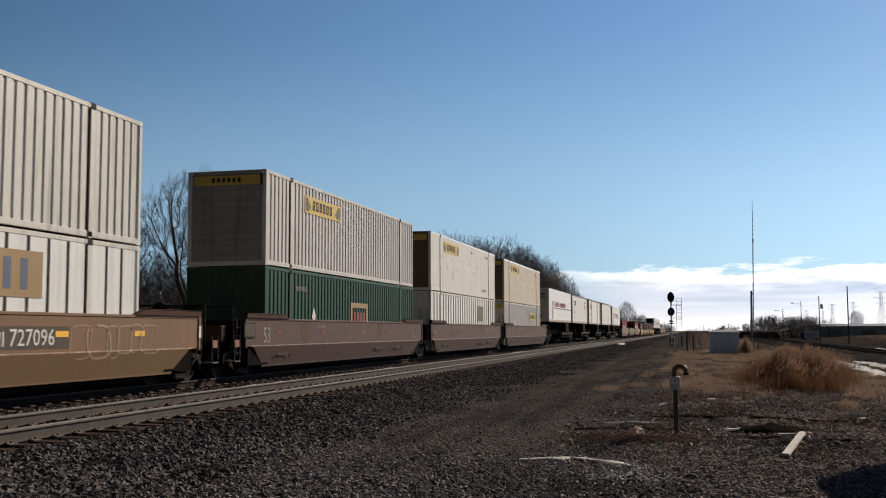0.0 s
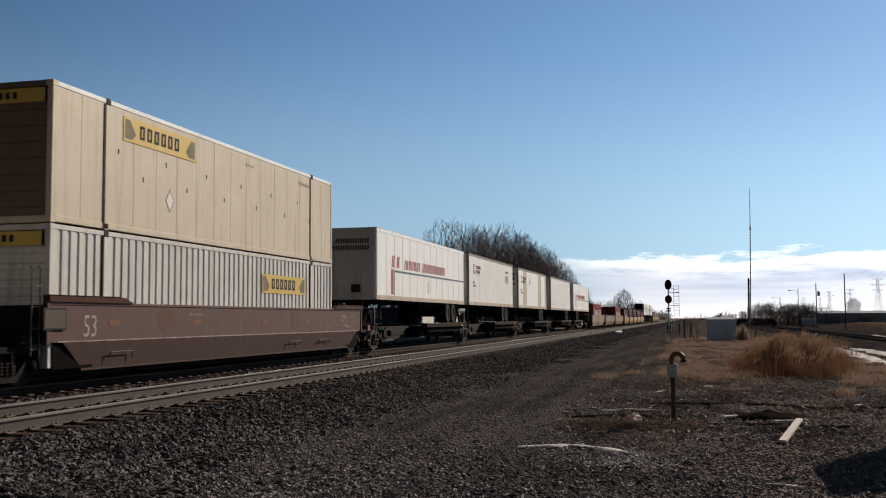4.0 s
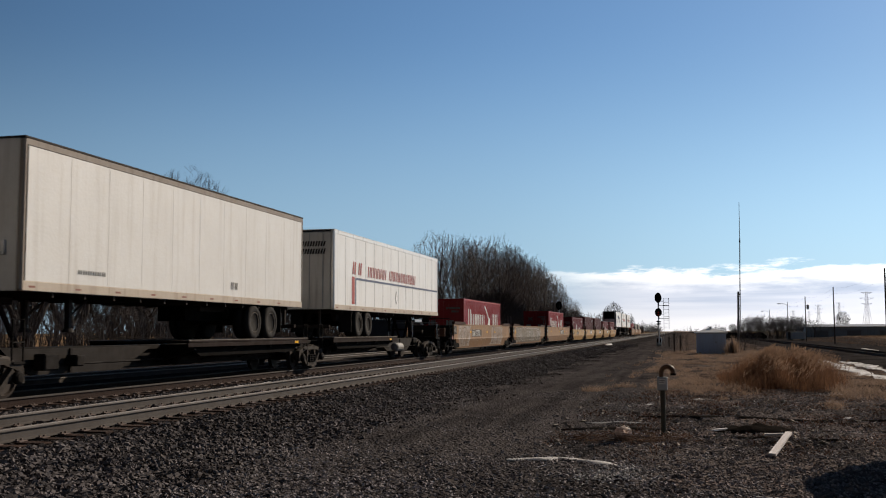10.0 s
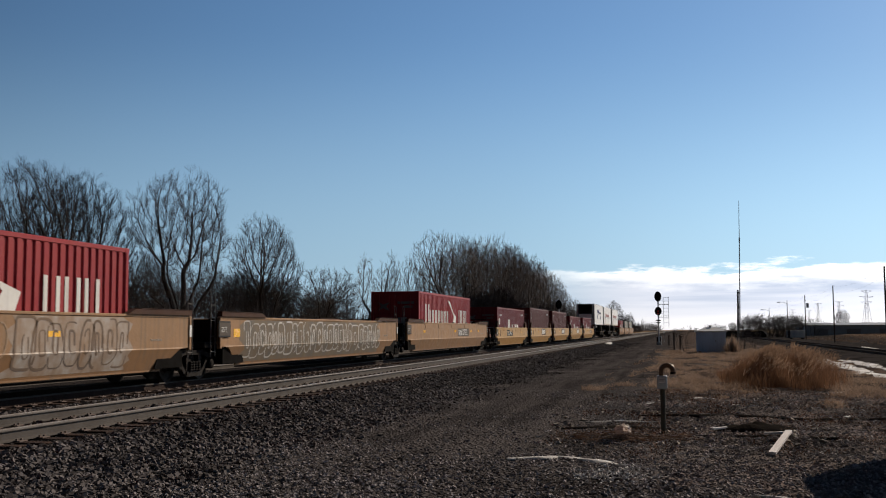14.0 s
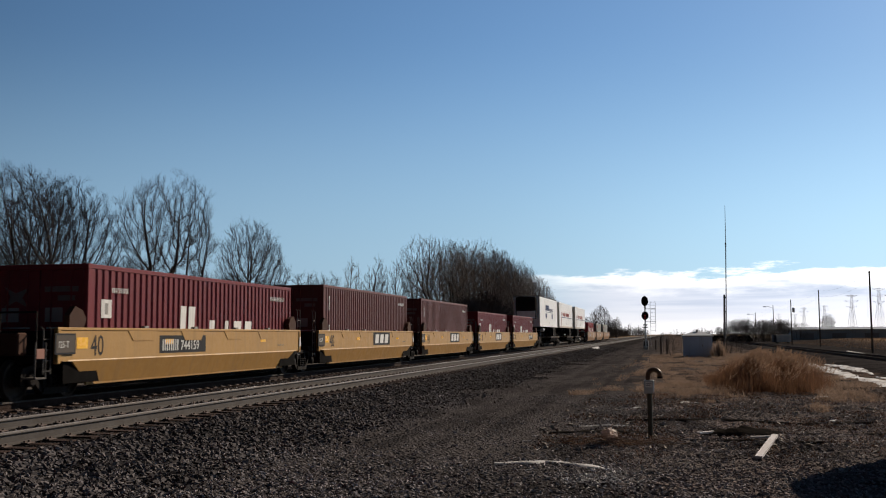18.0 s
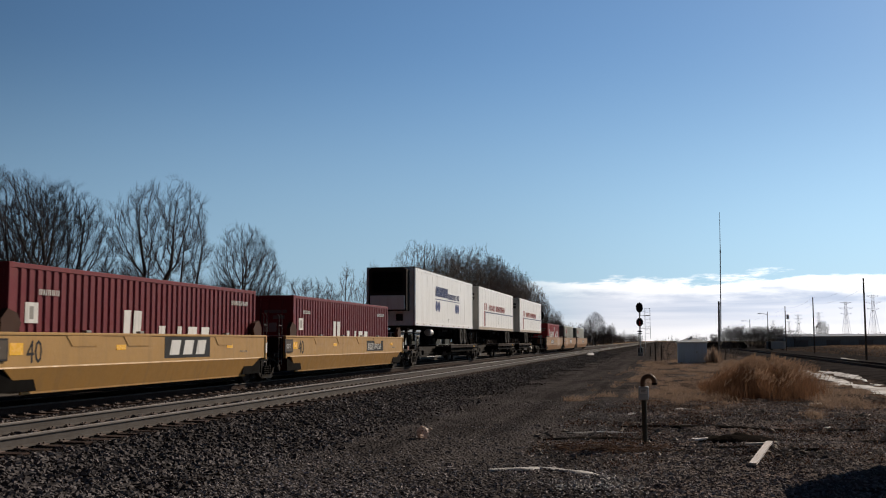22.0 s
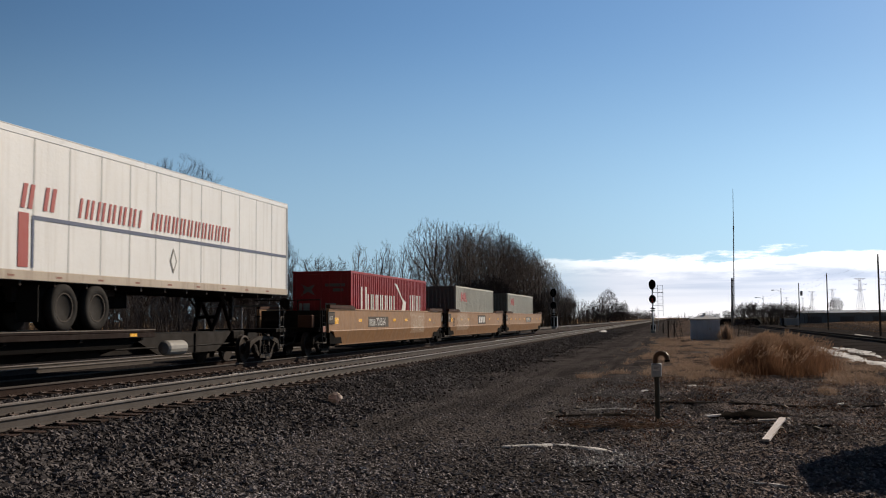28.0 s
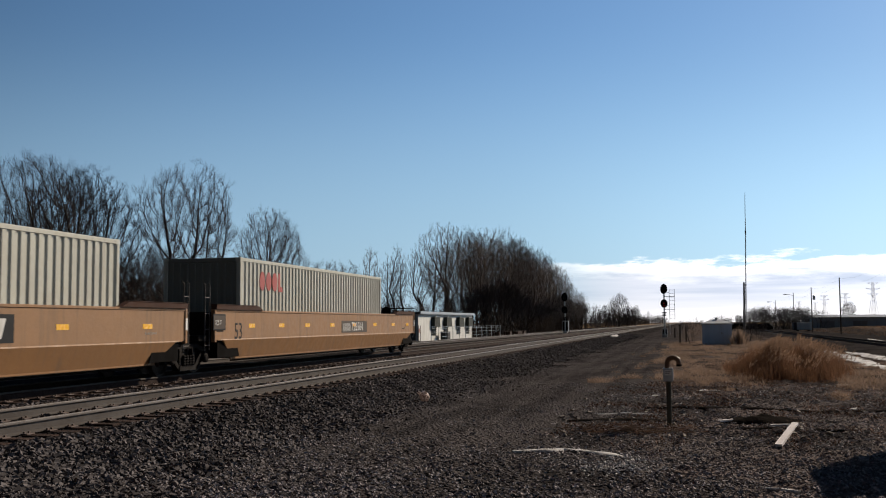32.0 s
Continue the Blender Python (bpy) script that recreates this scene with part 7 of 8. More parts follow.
def signal(x, y, z, tall, label, cage):
    s = thing("signal_mast", label, "railway signal", "block signals", at=pose(x, y, z))
    part("mast", Build().tube((0, 0, 0), (0, 0, tall), 0.09, 0.075, 12), M_GALV, s)
    part("base", Build().box(-0.3, 0.3, -0.3, 0.3, -0.05, 0.3, 0.04), M_CONCRETE, s)
    w, h = (0.3, 1.05) if cage else (0.42, 1.75)
    cb = part("cabinet", Build().box(-w, w, 0.25, 0.8, 0.3, h, 0.03), M_GALV, s)
    part("cabinet_door", Build().box(-w + 0.06, w - 0.06, 0.23, 0.25, 0.4, h - 0.1, 0.01), M_IRON, cb)
    for i, (zc, hh) in enumerate(((tall - 0.62, 0.6), (tall - 2.35, 0.5))):
        oval = [(0.41 * math.cos(a), zc + hh * math.sin(a)) for a in [2 * math.pi * k / 24 for k in range(24)]]
        h = part("signal_head", Build().plate(oval, -0.24, -0.2, "y").box(-0.2, 0.2, -0.2, 0.06, zc - 0.45, zc + 0.45, 0.04), M_BLACK, s, "oval black backboard with hooded lamps")
        for zl in (zc - 0.28, zc, zc + 0.28)[: 3 if i == 0 else 2]:
            part("hood", Build().turned((0, -0.24, zl), (0, -1, 0), ((0, 0.12), (0.26, 0.12), (0.26, 0.105), (0.02, 0.1)), 14), M_BLACK, h)
            part("lens", Build().turned((0, -0.245, zl), (0, -1, 0), ((0, 0.095), (0.015, 0.08), (0.03, 0.0)), 14), M_LENS if i and cage else M_BLACK, h)
    for zl in (tall - 3.45, tall - 3.72):
        part("marker_plate", Build().plate([(0.3 * math.cos(a), zl + 0.09 * math.sin(a)) for a in [2 * math.pi * k / 18 for k in range(18)]], -0.13, -0.11, "y"), M_BLACK, s, "dark oval plate")
    if cage:
        lad = Build()
        for dx in (0.62, 1.22):
            lad.tube((dx, 0.1, tall - 4.3 if dx > 1 else 0.3), (dx, 0.1, tall - 0.68), 0.025, 0.025, 6)
        for k in range(9):
            zz = tall - 0.75 - k * 0.42
            lad.tube((0.62, 0.1, zz), (1.22, 0.1, zz), 0.016, 0.016, 6)
        part("ladder_cage", lad, M_GALV, s, "grey ladder with side rails")
        for zz in (tall - 1.56, tall - 3.1):
            part("service_platform", Build().box(0.0, 1.25, -0.25, 0.35, zz, zz + 0.05, 0.01).path(((0.1, -0.25, zz), (0.1, -0.25, zz + 0.5), (0.62, -0.25, zz + 0.5)), 0.02, 6), M_GALV, s)
    return s


signal(-2.72, 122, GROUND_Z, 6.35, "two-headed block signal on a grey mast with a caged ladder", True)
signal(-16.3, 137, -0.2, 5.6, "two-headed block signal behind the train, on a pale mast", False)


def hut():
    h = thing("instrument_hut", "pale blue-grey metal instrument hut with a hipped roof", "hut", at=pose(2.16, 81.6, GROUND_Z - 0.07))
    part("wall", Build().box(-1.1, 1.1, -1.1, 1.1, 0.16, 1.76, 0.02), M_HUT, h)
    part("roof", Build().poly((-1.2, -1.2, 1.74), (1.2, -1.2, 1.74), (0.35, 0, 2.06), (-0.35, 0, 2.06)).poly((1.2, -1.2, 1.74), (1.2, 1.2, 1.74), (0.35, 0, 2.06))
         .poly((1.2, 1.2, 1.74), (-1.2, 1.2, 1.74), (-0.35, 0, 2.06), (0.35, 0, 2.06)).poly((-1.2, 1.2, 1.74), (-1.2, -1.2, 1.74), (-0.35, 0, 2.06)).poly((-1.2, -1.2, 1.74), (-1.2, 1.2, 1.74), (1.2, 1.2, 1.74), (1.2, -1.2, 1.74)), M_HUTROOF, h)
    part("roof_vent", Build().tube((0, 0, 2.0), (0, 0, 2.16), 0.1, 0.1, 10).tube((0, 0, 2.16), (0, 0, 2.22), 0.18, 0.06, 10), M_GALV, h)
    part("eave_trim", Build().box(-1.22, 1.22, -1.22, -1.19, 1.66, 1.75).box(-1.22, 1.22, 1.19, 1.22, 1.66, 1.75).box(-1.22, -1.19, -1.19, 1.19, 1.66, 1.75).box(1.19, 1.22, -1.19, 1.19, 1.66, 1.75), M_HUTROOF, h)
    for x in (-0.85, 0.85):
        part("skid", Build().box(x - 0.1, x + 0.1, -1.2, 1.2, 0, 0.2, 0.02), M_CONCRETE, h)
    part("plinth", Build().box(-1.04, 1.04, -1.04, 1.04, -0.1, 0.22, 0.02), M_HUT, h)
    d = part("door", Build().box(-0.45, 0.45, -1.115, -1.1, 0.28, 1.62, 0.005), M_HUT, h)
    part("handle", Build().box(0.32, 0.38, -1.15, -1.115, 0.9, 1.05, 0.005), M_GALV, d)
    for x in (-0.8, -0.6, 0.65, 0.85):
        part("wall_seam", Build().box(x - 0.012, x + 0.012, -1.112, -1.1, 0.24, 1.7), M_HUT, h)


hut()


def antenna():
    a = thing("radio_antenna", "thin two-stage whip antenna on a steel pole", "antenna", at=pose(4.8, 92, GROUND_Z, 0, 1.0) @ Matrix.Scale(0.97, 4))
    part("pole", Build().tube((-0.03, 0, 0), (-0.03, 0, 5.35), 0.1, 0.085, 12), M_ANTENNA, a)
    part("pole_cap", Build().tube((-0.03, 0, 5.35), (-0.03, 0, 5.42), 0.09, 0.05, 10), M_ANTENNA, a)
    part("lower_whip", Build().tube((0.13, 0, 2.2), (0.15, 0, 9.9), 0.05, 0.042, 8), M_ANTENNA, a)
    part("coupling", Build().tube((0.15, 0, 9.8), (0.15, 0, 10.15), 0.06, 0.06, 8), M_ANTENNA, a)
    part("upper_whip", Build().tube((0.15, 0, 10.1), (0.12, 0, 13.6), 0.036, 0.016, 8), M_ANTENNA, a)
    for z in (2.4, 3.8, 5.1):
        part("bracket", Build().box(-0.06, 0.19, -0.05, 0.05, z, z + 0.1, 0.01), M_GALV, a)
    part("cable", Build().path([(0.1, -0.06, 0.2 + 0.9 * i) for i in range(6)], 0.015, 5), M_BLACK, a)


antenna()
for i, (x, y, h) in enumerate(((-0.7, 89, 1.5), (-0.2, 93, 1.3), (-1.5, 118, 1.1))):
    p = thing("marker_post", "short dark timber post in dead grass", "post", "short posts", at=pose(x, y, GROUND_Z))
    part("post", Build().box(-0.07, 0.07, -0.07, 0.07, -0.1, h, 0.015), M_POLE, p)
    part("post_cap", Build().box(-0.09, 0.09, -0.09, 0.09, h, h + 0.04, 0.01), M_IRON, p)

M_PIPE = material("dark green standpipe paint", (0.045, 0.06, 0.055), 0.6, second=(0.12, 0.08, 0.05), grain=9, amount=0.5)
M_PIPERUST = material("brown enamelled pipe", (0.17, 0.095, 0.05), 0.5, second=(0.06, 0.04, 0.03), grain=12, amount=0.5)


def standpipe():
    s = thing("standpipe", "dark standpipe with a small grey box and a hooked vent", "vent pipe", at=pose(-0.35, 17.8, height(-0.35, 17.8)) @ Matrix.Scale(0.95, 4))
    part("post", Build().tube((0, 0, -0.1), (0, 0, 0.88), 0.047, 0.045, 14), M_PIPE, s)
    bx = part("meter_box", Build().box(-0.1, 0.085, -0.09, 0.06, 0.82, 1.06, 0.012), M_GALV, s, "small grey metal box with a worn label")
    part("label", Build().box(-0.07, 0.055, -0.094, -0.09, 0.93, 1.03), M_ROCKWHITE, bx)
    part("label_text", Build().box(-0.055, 0.04, -0.096, -0.094, 0.99, 1.005).box(-0.055, 0.02, -0.096, -0.094, 0.96, 0.975), M_GREYMARK, bx)
    neck = [(-0.02, 0, 1.04), (-0.02, 0, 1.12)] + [(0.085 - 0.105 * math.cos(a), 0, 1.14 + 0.105 * math.sin(a)) for a in [math.pi * k / 10 for k in range(1, 10)]] + [(0.19, 0, 1.12)]
    nk = part("gooseneck", Build().path(neck, 0.045, 14), M_PIPERUST, s, "brown hooked vent pipe")
    part("mouth", Build().tube((0.19, 0, 1.125), (0.19, 0, 1.09), 0.05, 0.052, 14), M_IRON, nk)
    part("flange", Build().tube((0, 0, 0.0), (0, 0, 0.03), 0.09, 0.09, 14), M_PIPE, s)


standpipe()

# ---- loose things on the ground ----
M_PLANK = material("pale bleached board", (0.6, 0.565, 0.575), 0.8, second=(0.42, 0.36, 0.35), grain=4, amount=0.5, bump=0.004, stretch=(6, 0.6, 6))


def board(name, label, x0, y0, x1, y1, w, t, lift=0.0):
    L = math.hypot(x1 - x0, y1 - y0)
    ob = part(name, Build().plate(((-w / 2, 0.02), (w / 2 - 0.015, 0), (w / 2, L - 0.05), (w * 0.1, L), (-w / 2 + 0.01, L - 0.03)), 0, t, "z"), M_PLANK)
    z0, z1 = height(x0, y0), height(x1, y1)
    ob.matrix_basis = Matrix.Translation((x0, y0, z0 + 0.03 + lift)) @ Euler((math.atan2(z1 - z0, L) + 0.01, 0, -math.atan2(x1 - x0, y1 - y0))).to_matrix().to_4x4()
    tagged(ob, label, "board")
    return ob


board("board", "pale bleached board lying on dark gravel", 1.2, 15.0, 1.72, 18.1, 0.118, 0.035)
board("board", "short white broken board on dark soil", 0.47, 18.6, 0.82, 19.2, 0.1, 0.03, 0.02)
board("board", "splinter of pale board under the larger one", 1.28, 17.6, 1.62, 17.75, 0.08, 0.03, 0.02)


def snow_patch(label, pts, width, seed, thick=0.016, mat=None, name="snow_patch", category=None):
    """A low ragged drift along a line of places."""
    r = random.Random(seed)
    b = Build()
    line = []
    for (xa, ya), (xb, yb_) in zip(pts, pts[1:]):
        n = max(3, int(math.hypot(xb - xa, yb_ - ya) / 0.1))
        line += [(xa + (xb - xa) * i / n, ya + (yb_ - ya) * i / n) for i in range(n)]
    line.append(pts[-1])
    rows = []
    for i, (x, y) in enumerate(line):
        f = min(i, len(line) - 1 - i) / max(1, len(line) * 0.5)
        w = width * (0.25 + 0.75 * min(1, f * 2.2)) * (0.6 + 0.9 * abs(noise.noise((x * 2.3, y * 2.3, seed))))
        if i in (0, len(line) - 1):
            w = 0.02
        a = line[max(i - 1, 0)]
        c = line[min(i + 1, len(line) - 1)]
        d = Vector((c[0] - a[0], c[1] - a[1])).normalized()
        nrm = Vector((-d.y, d.x))
        row = []
        for u, h in ((-1, -0.03), (-0.75, 0.5), (-0.2, 1.0), (0.35, 0.85), (0.8, 0.4), (1, -0.03)):
            px, py = x + nrm.x * w * u * r.uniform(0.85, 1.15), y + nrm.y * w * u * r.uniform(0.85, 1.15)
            row.append((px, py, height(px, py) + thick * h * r.uniform(0.7, 1.2) + (0.012 if h > 0 else 0)))
        rows.append(row)
    k = 0
    for row in rows:
        b.v += row
    for i in range(len(rows) - 1):
        for j in range(5):
            b.f.append((i * 6 + j, i * 6 + j + 1, (i + 1) * 6 + j + 1, (i + 1) * 6 + j))
    return tagged(part(name, b, mat or M_SNOW, smooth=True), label, category or ("ice patch" if mat is M_ICE else "snow patch"))


snow_patch("thin strip of old snow on gravel", ((-2.42, 13.95), (-2.2, 14.1), (-1.9, 14.15), (-1.75, 14.3)), 0.13, 1)
snow_patch("thin curving drift of old snow on gravel", ((-1.9, 14.3), (-1.55, 14.35), (-1.2, 14.1), (-0.85, 13.65)), 0.12, 2)
stones("frost_crumbs", "scattered crumbs of frost and thin ice on gravel", 1500, lambda r: (-0.85 + r.gauss(0, 0.28) + 0.25 * (r.random() - 0.5), 12.9 + r.gauss(0, 0.42)), 0.014, 44, M_SNOW)
snow_patch("pale film of ice in a shallow rut", ((-1.9, 20.1), (-1.3, 20.4), (-0.5, 20.3)), 0.16, 17, 0.006, M_ICE, "ice_patch")
snow_patch("small crust of snow on gravel", ((0.72, 11.35), (0.95, 11.3), (1.1, 11.15)), 0.06, 4)
snow_patch("curved crust of snow among dead grass", ((0.25, 26.6), (0.45, 27.3), (0.85, 27.5)), 0.11, 5)
snow_patch("small crust of snow on dark soil", ((1.45, 19.6), (1.62, 19.75)), 0.06, 6)
snow_patch("crust of snow at the reeds' foot", ((3.9, 29.4), (4.3, 30.6)), 0.2, 7)
snow_patch("crust of snow at the reeds' foot", ((2.35, 32.6), (2.65, 33.4)), 0.12, 18)
snow_patch("small crust of snow on gravel", ((3.2, 22.0), (3.32, 22.2)), 0.07, 19)
snow_patch("small crust of snow on dark soil", ((-0.9, 25.1), (-0.7, 25.4)), 0.08, 20)
for k, (line, w) in enumerate(((((7.2, 26), (7.3, 33), (7.35, 39)), 0.7), (((7.6, 36), (7.3, 44), (7.6, 50)), 0.62), (((7.2, 47), (7.6, 55), (7.5, 61)), 0.66), (((7.9, 58), (7.5, 66), (7.9, 74)), 0.6), (((8.0, 70), (8.4, 84)), 0.5))):
    snow_patch("long ragged bank of wet snow beside the yard", line, w, 80 + k, 0.012, M_SNOWCLEAN)
for k, (line, w) in enumerate(((((8.3, 33), (8.5, 39), (8.4, 45)), 0.35), (((8.6, 47), (8.9, 54), (8.8, 62)), 0.4), (((7.4, 27), (8.2, 31)), 0.3))):
    snow_patch("broken strip of wet snow beside the yard", line, w, 95 + k, 0.012, M_SNOWCLEAN)
snow_patch("long bank of old snow beside the yard track", ((14.3, 80), (15.2, 94)), 0.35, 9, 0.1)
snow_patch("dirty snow along the ballast between the tracks", ((-11.55, 21.0), (-11.6, 21.8), (-11.5, 22.6)), 0.14, 10, 0.04)
snow_patch("dirty snow along the ballast between the tracks", ((-11.7, 25.0), (-11.6, 26.3), (-11.7, 27.4)), 0.18, 11, 0.04)
snow_patch("dirty snow along the ballast between the tracks", ((-11.6, 36.0), (-11.7, 38.4)), 0.16, 12, 0.04)
snow_patch("dirty snow along the ballast between the tracks", ((-11.6, 50.0), (-11.7, 53.0)), 0.16, 13, 0.04)
snow_patch("dirty snow along the ballast between the tracks", ((-11.8, 66.0), (-11.7, 72.0)), 0.2, 14, 0.04)
snow_patch("dirty snow heap by the near track", ((-7.9, 108.0), (-7.9, 116.0)), 0.4, 15, 0.12)

M_STRAW = material("dead grass blades", (0.33, 0.238, 0.18), 0.85, second=(0.15, 0.102, 0.076), grain=1.5, amount=0.6, island=0.35, through_light=0.45)
M_REED = material("dry reed stalks", (0.17, 0.092, 0.055), 0.85, second=(0.092, 0.048, 0.03), grain=1.5, amount=0.5, island=0.35, through_light=0.5)
M_PLUME = material("feathery reed plumes", (0.3, 0.198, 0.138), 0.9, second=(0.18, 0.115, 0.078), grain=2, amount=0.5, island=0.25, through_light=0.5)
M_WEED = material("red-brown dead weeds", (0.19, 0.1, 0.065), 0.85, second=(0.12, 0.06, 0.035), grain=2, amount=0.5, island=0.4)


def blades(name, label, n, place, tall, width, seed, mat, lean=0.5, category="grass", swell=None):
    r = random.Random(seed)
    b = Build()
    for _ in range(n):
        x, y = place(r)
        z = height(x, y) - 0.02
        h = tall * r.uniform(0.45, 1.15) * (swell(x, y) if swell else 1.0)
        a = r.uniform(0, 6.28)
        w = width * r.uniform(0.6, 1.3)
        dx, dy = math.cos(a) * w, math.sin(a) * w
        la = r.uniform(0, 6.28)
        lx, ly = math.cos(la) * lean * h * r.uniform(0.2, 1), math.sin(la) * lean * h * r.uniform(0.2, 1)
        k = len(b.v)
        b.v += [(x - dx, y - dy, z), (x + dx, y + dy, z), (x + lx * 0.35 + dx * 0.8, y + ly * 0.35 + dy * 0.8, z + h * 0.6), (x + lx * 0.35 - dx * 0.8, y + ly * 0.35 - dy * 0.8, z + h * 0.6), (x + lx, y + ly, z + h)]
        b.f += [(k, k + 1, k + 2, k + 3), (k + 3, k + 2, k + 4)]
    return tagged(part(name, b, mat), label, category, kind="stuff")


def in_reeds(r):
    while True:
        u, v = r.gauss(0, 0.42), r.gauss(0, 0.42)
        if abs(u) < 1 and abs(v) < 1 and noise.noise((u * 3, v * 3, 9)) > -0.3:
            return 3.15 + u * 1.95, 36.5 + v * 5.0


def in_grass(r):
    while True:
        y = 23.5 + 70 * r.random() ** 1.35
        x = r.uniform(-3.0, 7.0)
        edge = y + 4.5 * noise.noise((x * 0.55, 3.0, y * 0.12))
        if 0.8 * noise.noise((x * 0.5, y * 0.2, 2.0)) + r.uniform(-0.22, 0.22) + 1.15 * noise.noise((x * 1.3, y * 0.6, 21.0)) > 0.08 + 0.72 * ramp(edge, 35, 24.5) + 0.5 * ramp(x, 0.0, -2.4):
            return x, y


def in_weeds(r):
    while True:
        x, y = r.uniform(-2.2, 6.8), r.uniform(13.5, 31)
        if noise.noise((x * 0.9, y * 0.7, 5.0)) + r.uniform(-0.3, 0.3) > 0.12 + 0.3 * ramp(y, 16.5, 13.5):
            return x, y


def reed_height(x, y):
    return 0.34 + 0.44 * math.exp(-((x - 3.5) / 1.55) ** 4 - ((y - 37) / 5.0) ** 2) + 0.2 * noise.noise((x * 1.3, y * 0.5, 1.0))


blades("reed_bed", "clump of tall orange-brown dry reeds", 21000, in_reeds, 1.25, 0.0048, 31, M_REED, 0.6, "reeds", reed_height)
blades("dead_grass", "flattened dead winter grass", 46000, in_grass, 0.15, 0.008, 32, M_STRAW, 1.9)


def on_bank(r):
    return r.uniform(20, 62), r.uniform(95, 200)


M_FIELD = material("tall tan field grass", (0.27, 0.19, 0.14), 0.85, second=(0.17, 0.12, 0.088), grain=0.5, amount=0.6, island=0.3, through_light=0.15)
blades("field_grass", "tall tan dead grass on the bank", 9000, on_bank, 0.17, 0.06, 38, M_FIELD, 0.5)


def in_tufts(r):
    while True:
        x, y = in_grass(r)
        if noise.noise((x * 1.6, y * 0.9, 12.0)) > 0.18:
            return x, y


blades("dead_tufts", "taller tufts of pale dead grass", 9000, in_tufts, 0.24, 0.005, 36, M_STRAW, 0.9)
blades("dead_weeds", "sparse red-brown dead weeds on dark soil", 9500, in_weeds, 0.1, 0.007, 33, M_WEED, 2.6, "weeds")


def round_bush(x0, y0, wide, tall, seed):
    """A fuzzy dry bush: fine stalks that fan out from one foot."""
    r = random.Random(seed)
    b = Build()
    for _ in range(330):
        a, g = r.uniform(0, 6.28), r.random()
        q = Vector((x0 + math.cos(a) * wide * 0.6 * g, y0 + math.sin(a) * wide * 0.6 * g, height(x0, y0) - 0.03))
        e = Vector((x0 + math.cos(a) * wide * g, y0 + math.sin(a) * wide * g, q.z + tall * math.sqrt(1 - 0.8 * g * g) * r.uniform(0.6, 1.05)))
        w = Vector((math.cos(2.3 * a), math.sin(2.3 * a), 0)) * 0.013
        m = q.lerp(e, 0.55)
        b.poly(tuple(q - w), tuple(q + w), tuple(m + w), tuple(e), tuple(m - w))
    tagged(part("shrub", b, M_STRAW), "round fuzzy dry tan bush beside the hut", "shrub", group="dry bushes")


round_bush(3.75, 79.8, 0.85, 1.5, 91)


def straws():
    """Pale broken stalks lying about on the bare ground."""
    r = random.Random(47)
    b = Build()
    for _ in range(420):
        x, y = r.uniform(-2.5, 6.5), 13 + 15 * r.random()
        if noise.noise((x * 0.6, y * 0.4, 3.3)) < -0.05:
            continue
        a, L, z = r.uniform(-0.7, 0.7) + (1.57 if r.random() < 0.3 else 0), r.uniform(0.06, 0.26), height(x, y) + 0.02
        b.tube((x, y, z), (x + math.cos(a) * L, y + math.sin(a) * L, z + r.uniform(0, 0.03)), 0.006, 0.004, 4)
    tagged(part("broken_stalks", b, M_PLANK), "pale broken stalks strewn on bare ground", "debris", kind="stuff")


straws()


def twig_litter():
    """A low mat of brown sticks and leaf stalks on the gravel, where the bag first lies."""
    r = random.Random(53)
    b = Build()
    for _ in range(160):
        x, y = -0.95 + r.gauss(0, 0.5), 16.9 + r.gauss(0, 0.22)
        a, L, z = r.gauss(0, 0.5) + (3.14 if r.random() < 0.5 else 0), r.uniform(0.1, 0.36), height(x, y) + r.uniform(0.02, 0.07)
        b.tube((x, y, z), (x + math.cos(a) * L, y + math.sin(a) * L, z + r.uniform(-0.01, 0.06)), 0.007, 0.004, 4)
    tagged(part("twig_litter", b, M_STRAW), "low mat of red-brown sticks and dead stalks", "debris", kind="stuff")


twig_litter()


def plumes():
    r = random.Random(35)
    b = Build()
    for _ in range(2000):
        x, y = in_reeds(r)
        if x < 2.6 and r.random() < 0.75:
            continue
        z = height(x, y) + r.uniform(0.95, 1.3) * 1.2 * reed_height(x, y)
        lx, ly = r.uniform(0.02, 0.2), r.uniform(-0.1, 0.06)
        for k in range(9):
            a = r.uniform(0, 6.28)
            g = r.uniform(0.0, 0.7)
            q = Vector((x + lx * g, y + ly * g, z - 0.12 + 0.22 * g))
            e = Vector((math.cos(a) * 0.04 + lx * 0.4, math.sin(a) * 0.04 + ly * 0.4, r.uniform(0.03, 0.09)))
            w = Vector((-math.sin(a), math.cos(a), 0)) * 0.008
            b.poly(tuple(q - w * 0.4), tuple(q + w * 0.4), tuple(q + e * 0.6 + w), tuple(q + e), tuple(q + e * 0.6 - w))
    tagged(part("reed_plumes", b, M_PLUME), "pale feathery plumes on the dry reeds", "reeds", kind="stuff")


plumes()


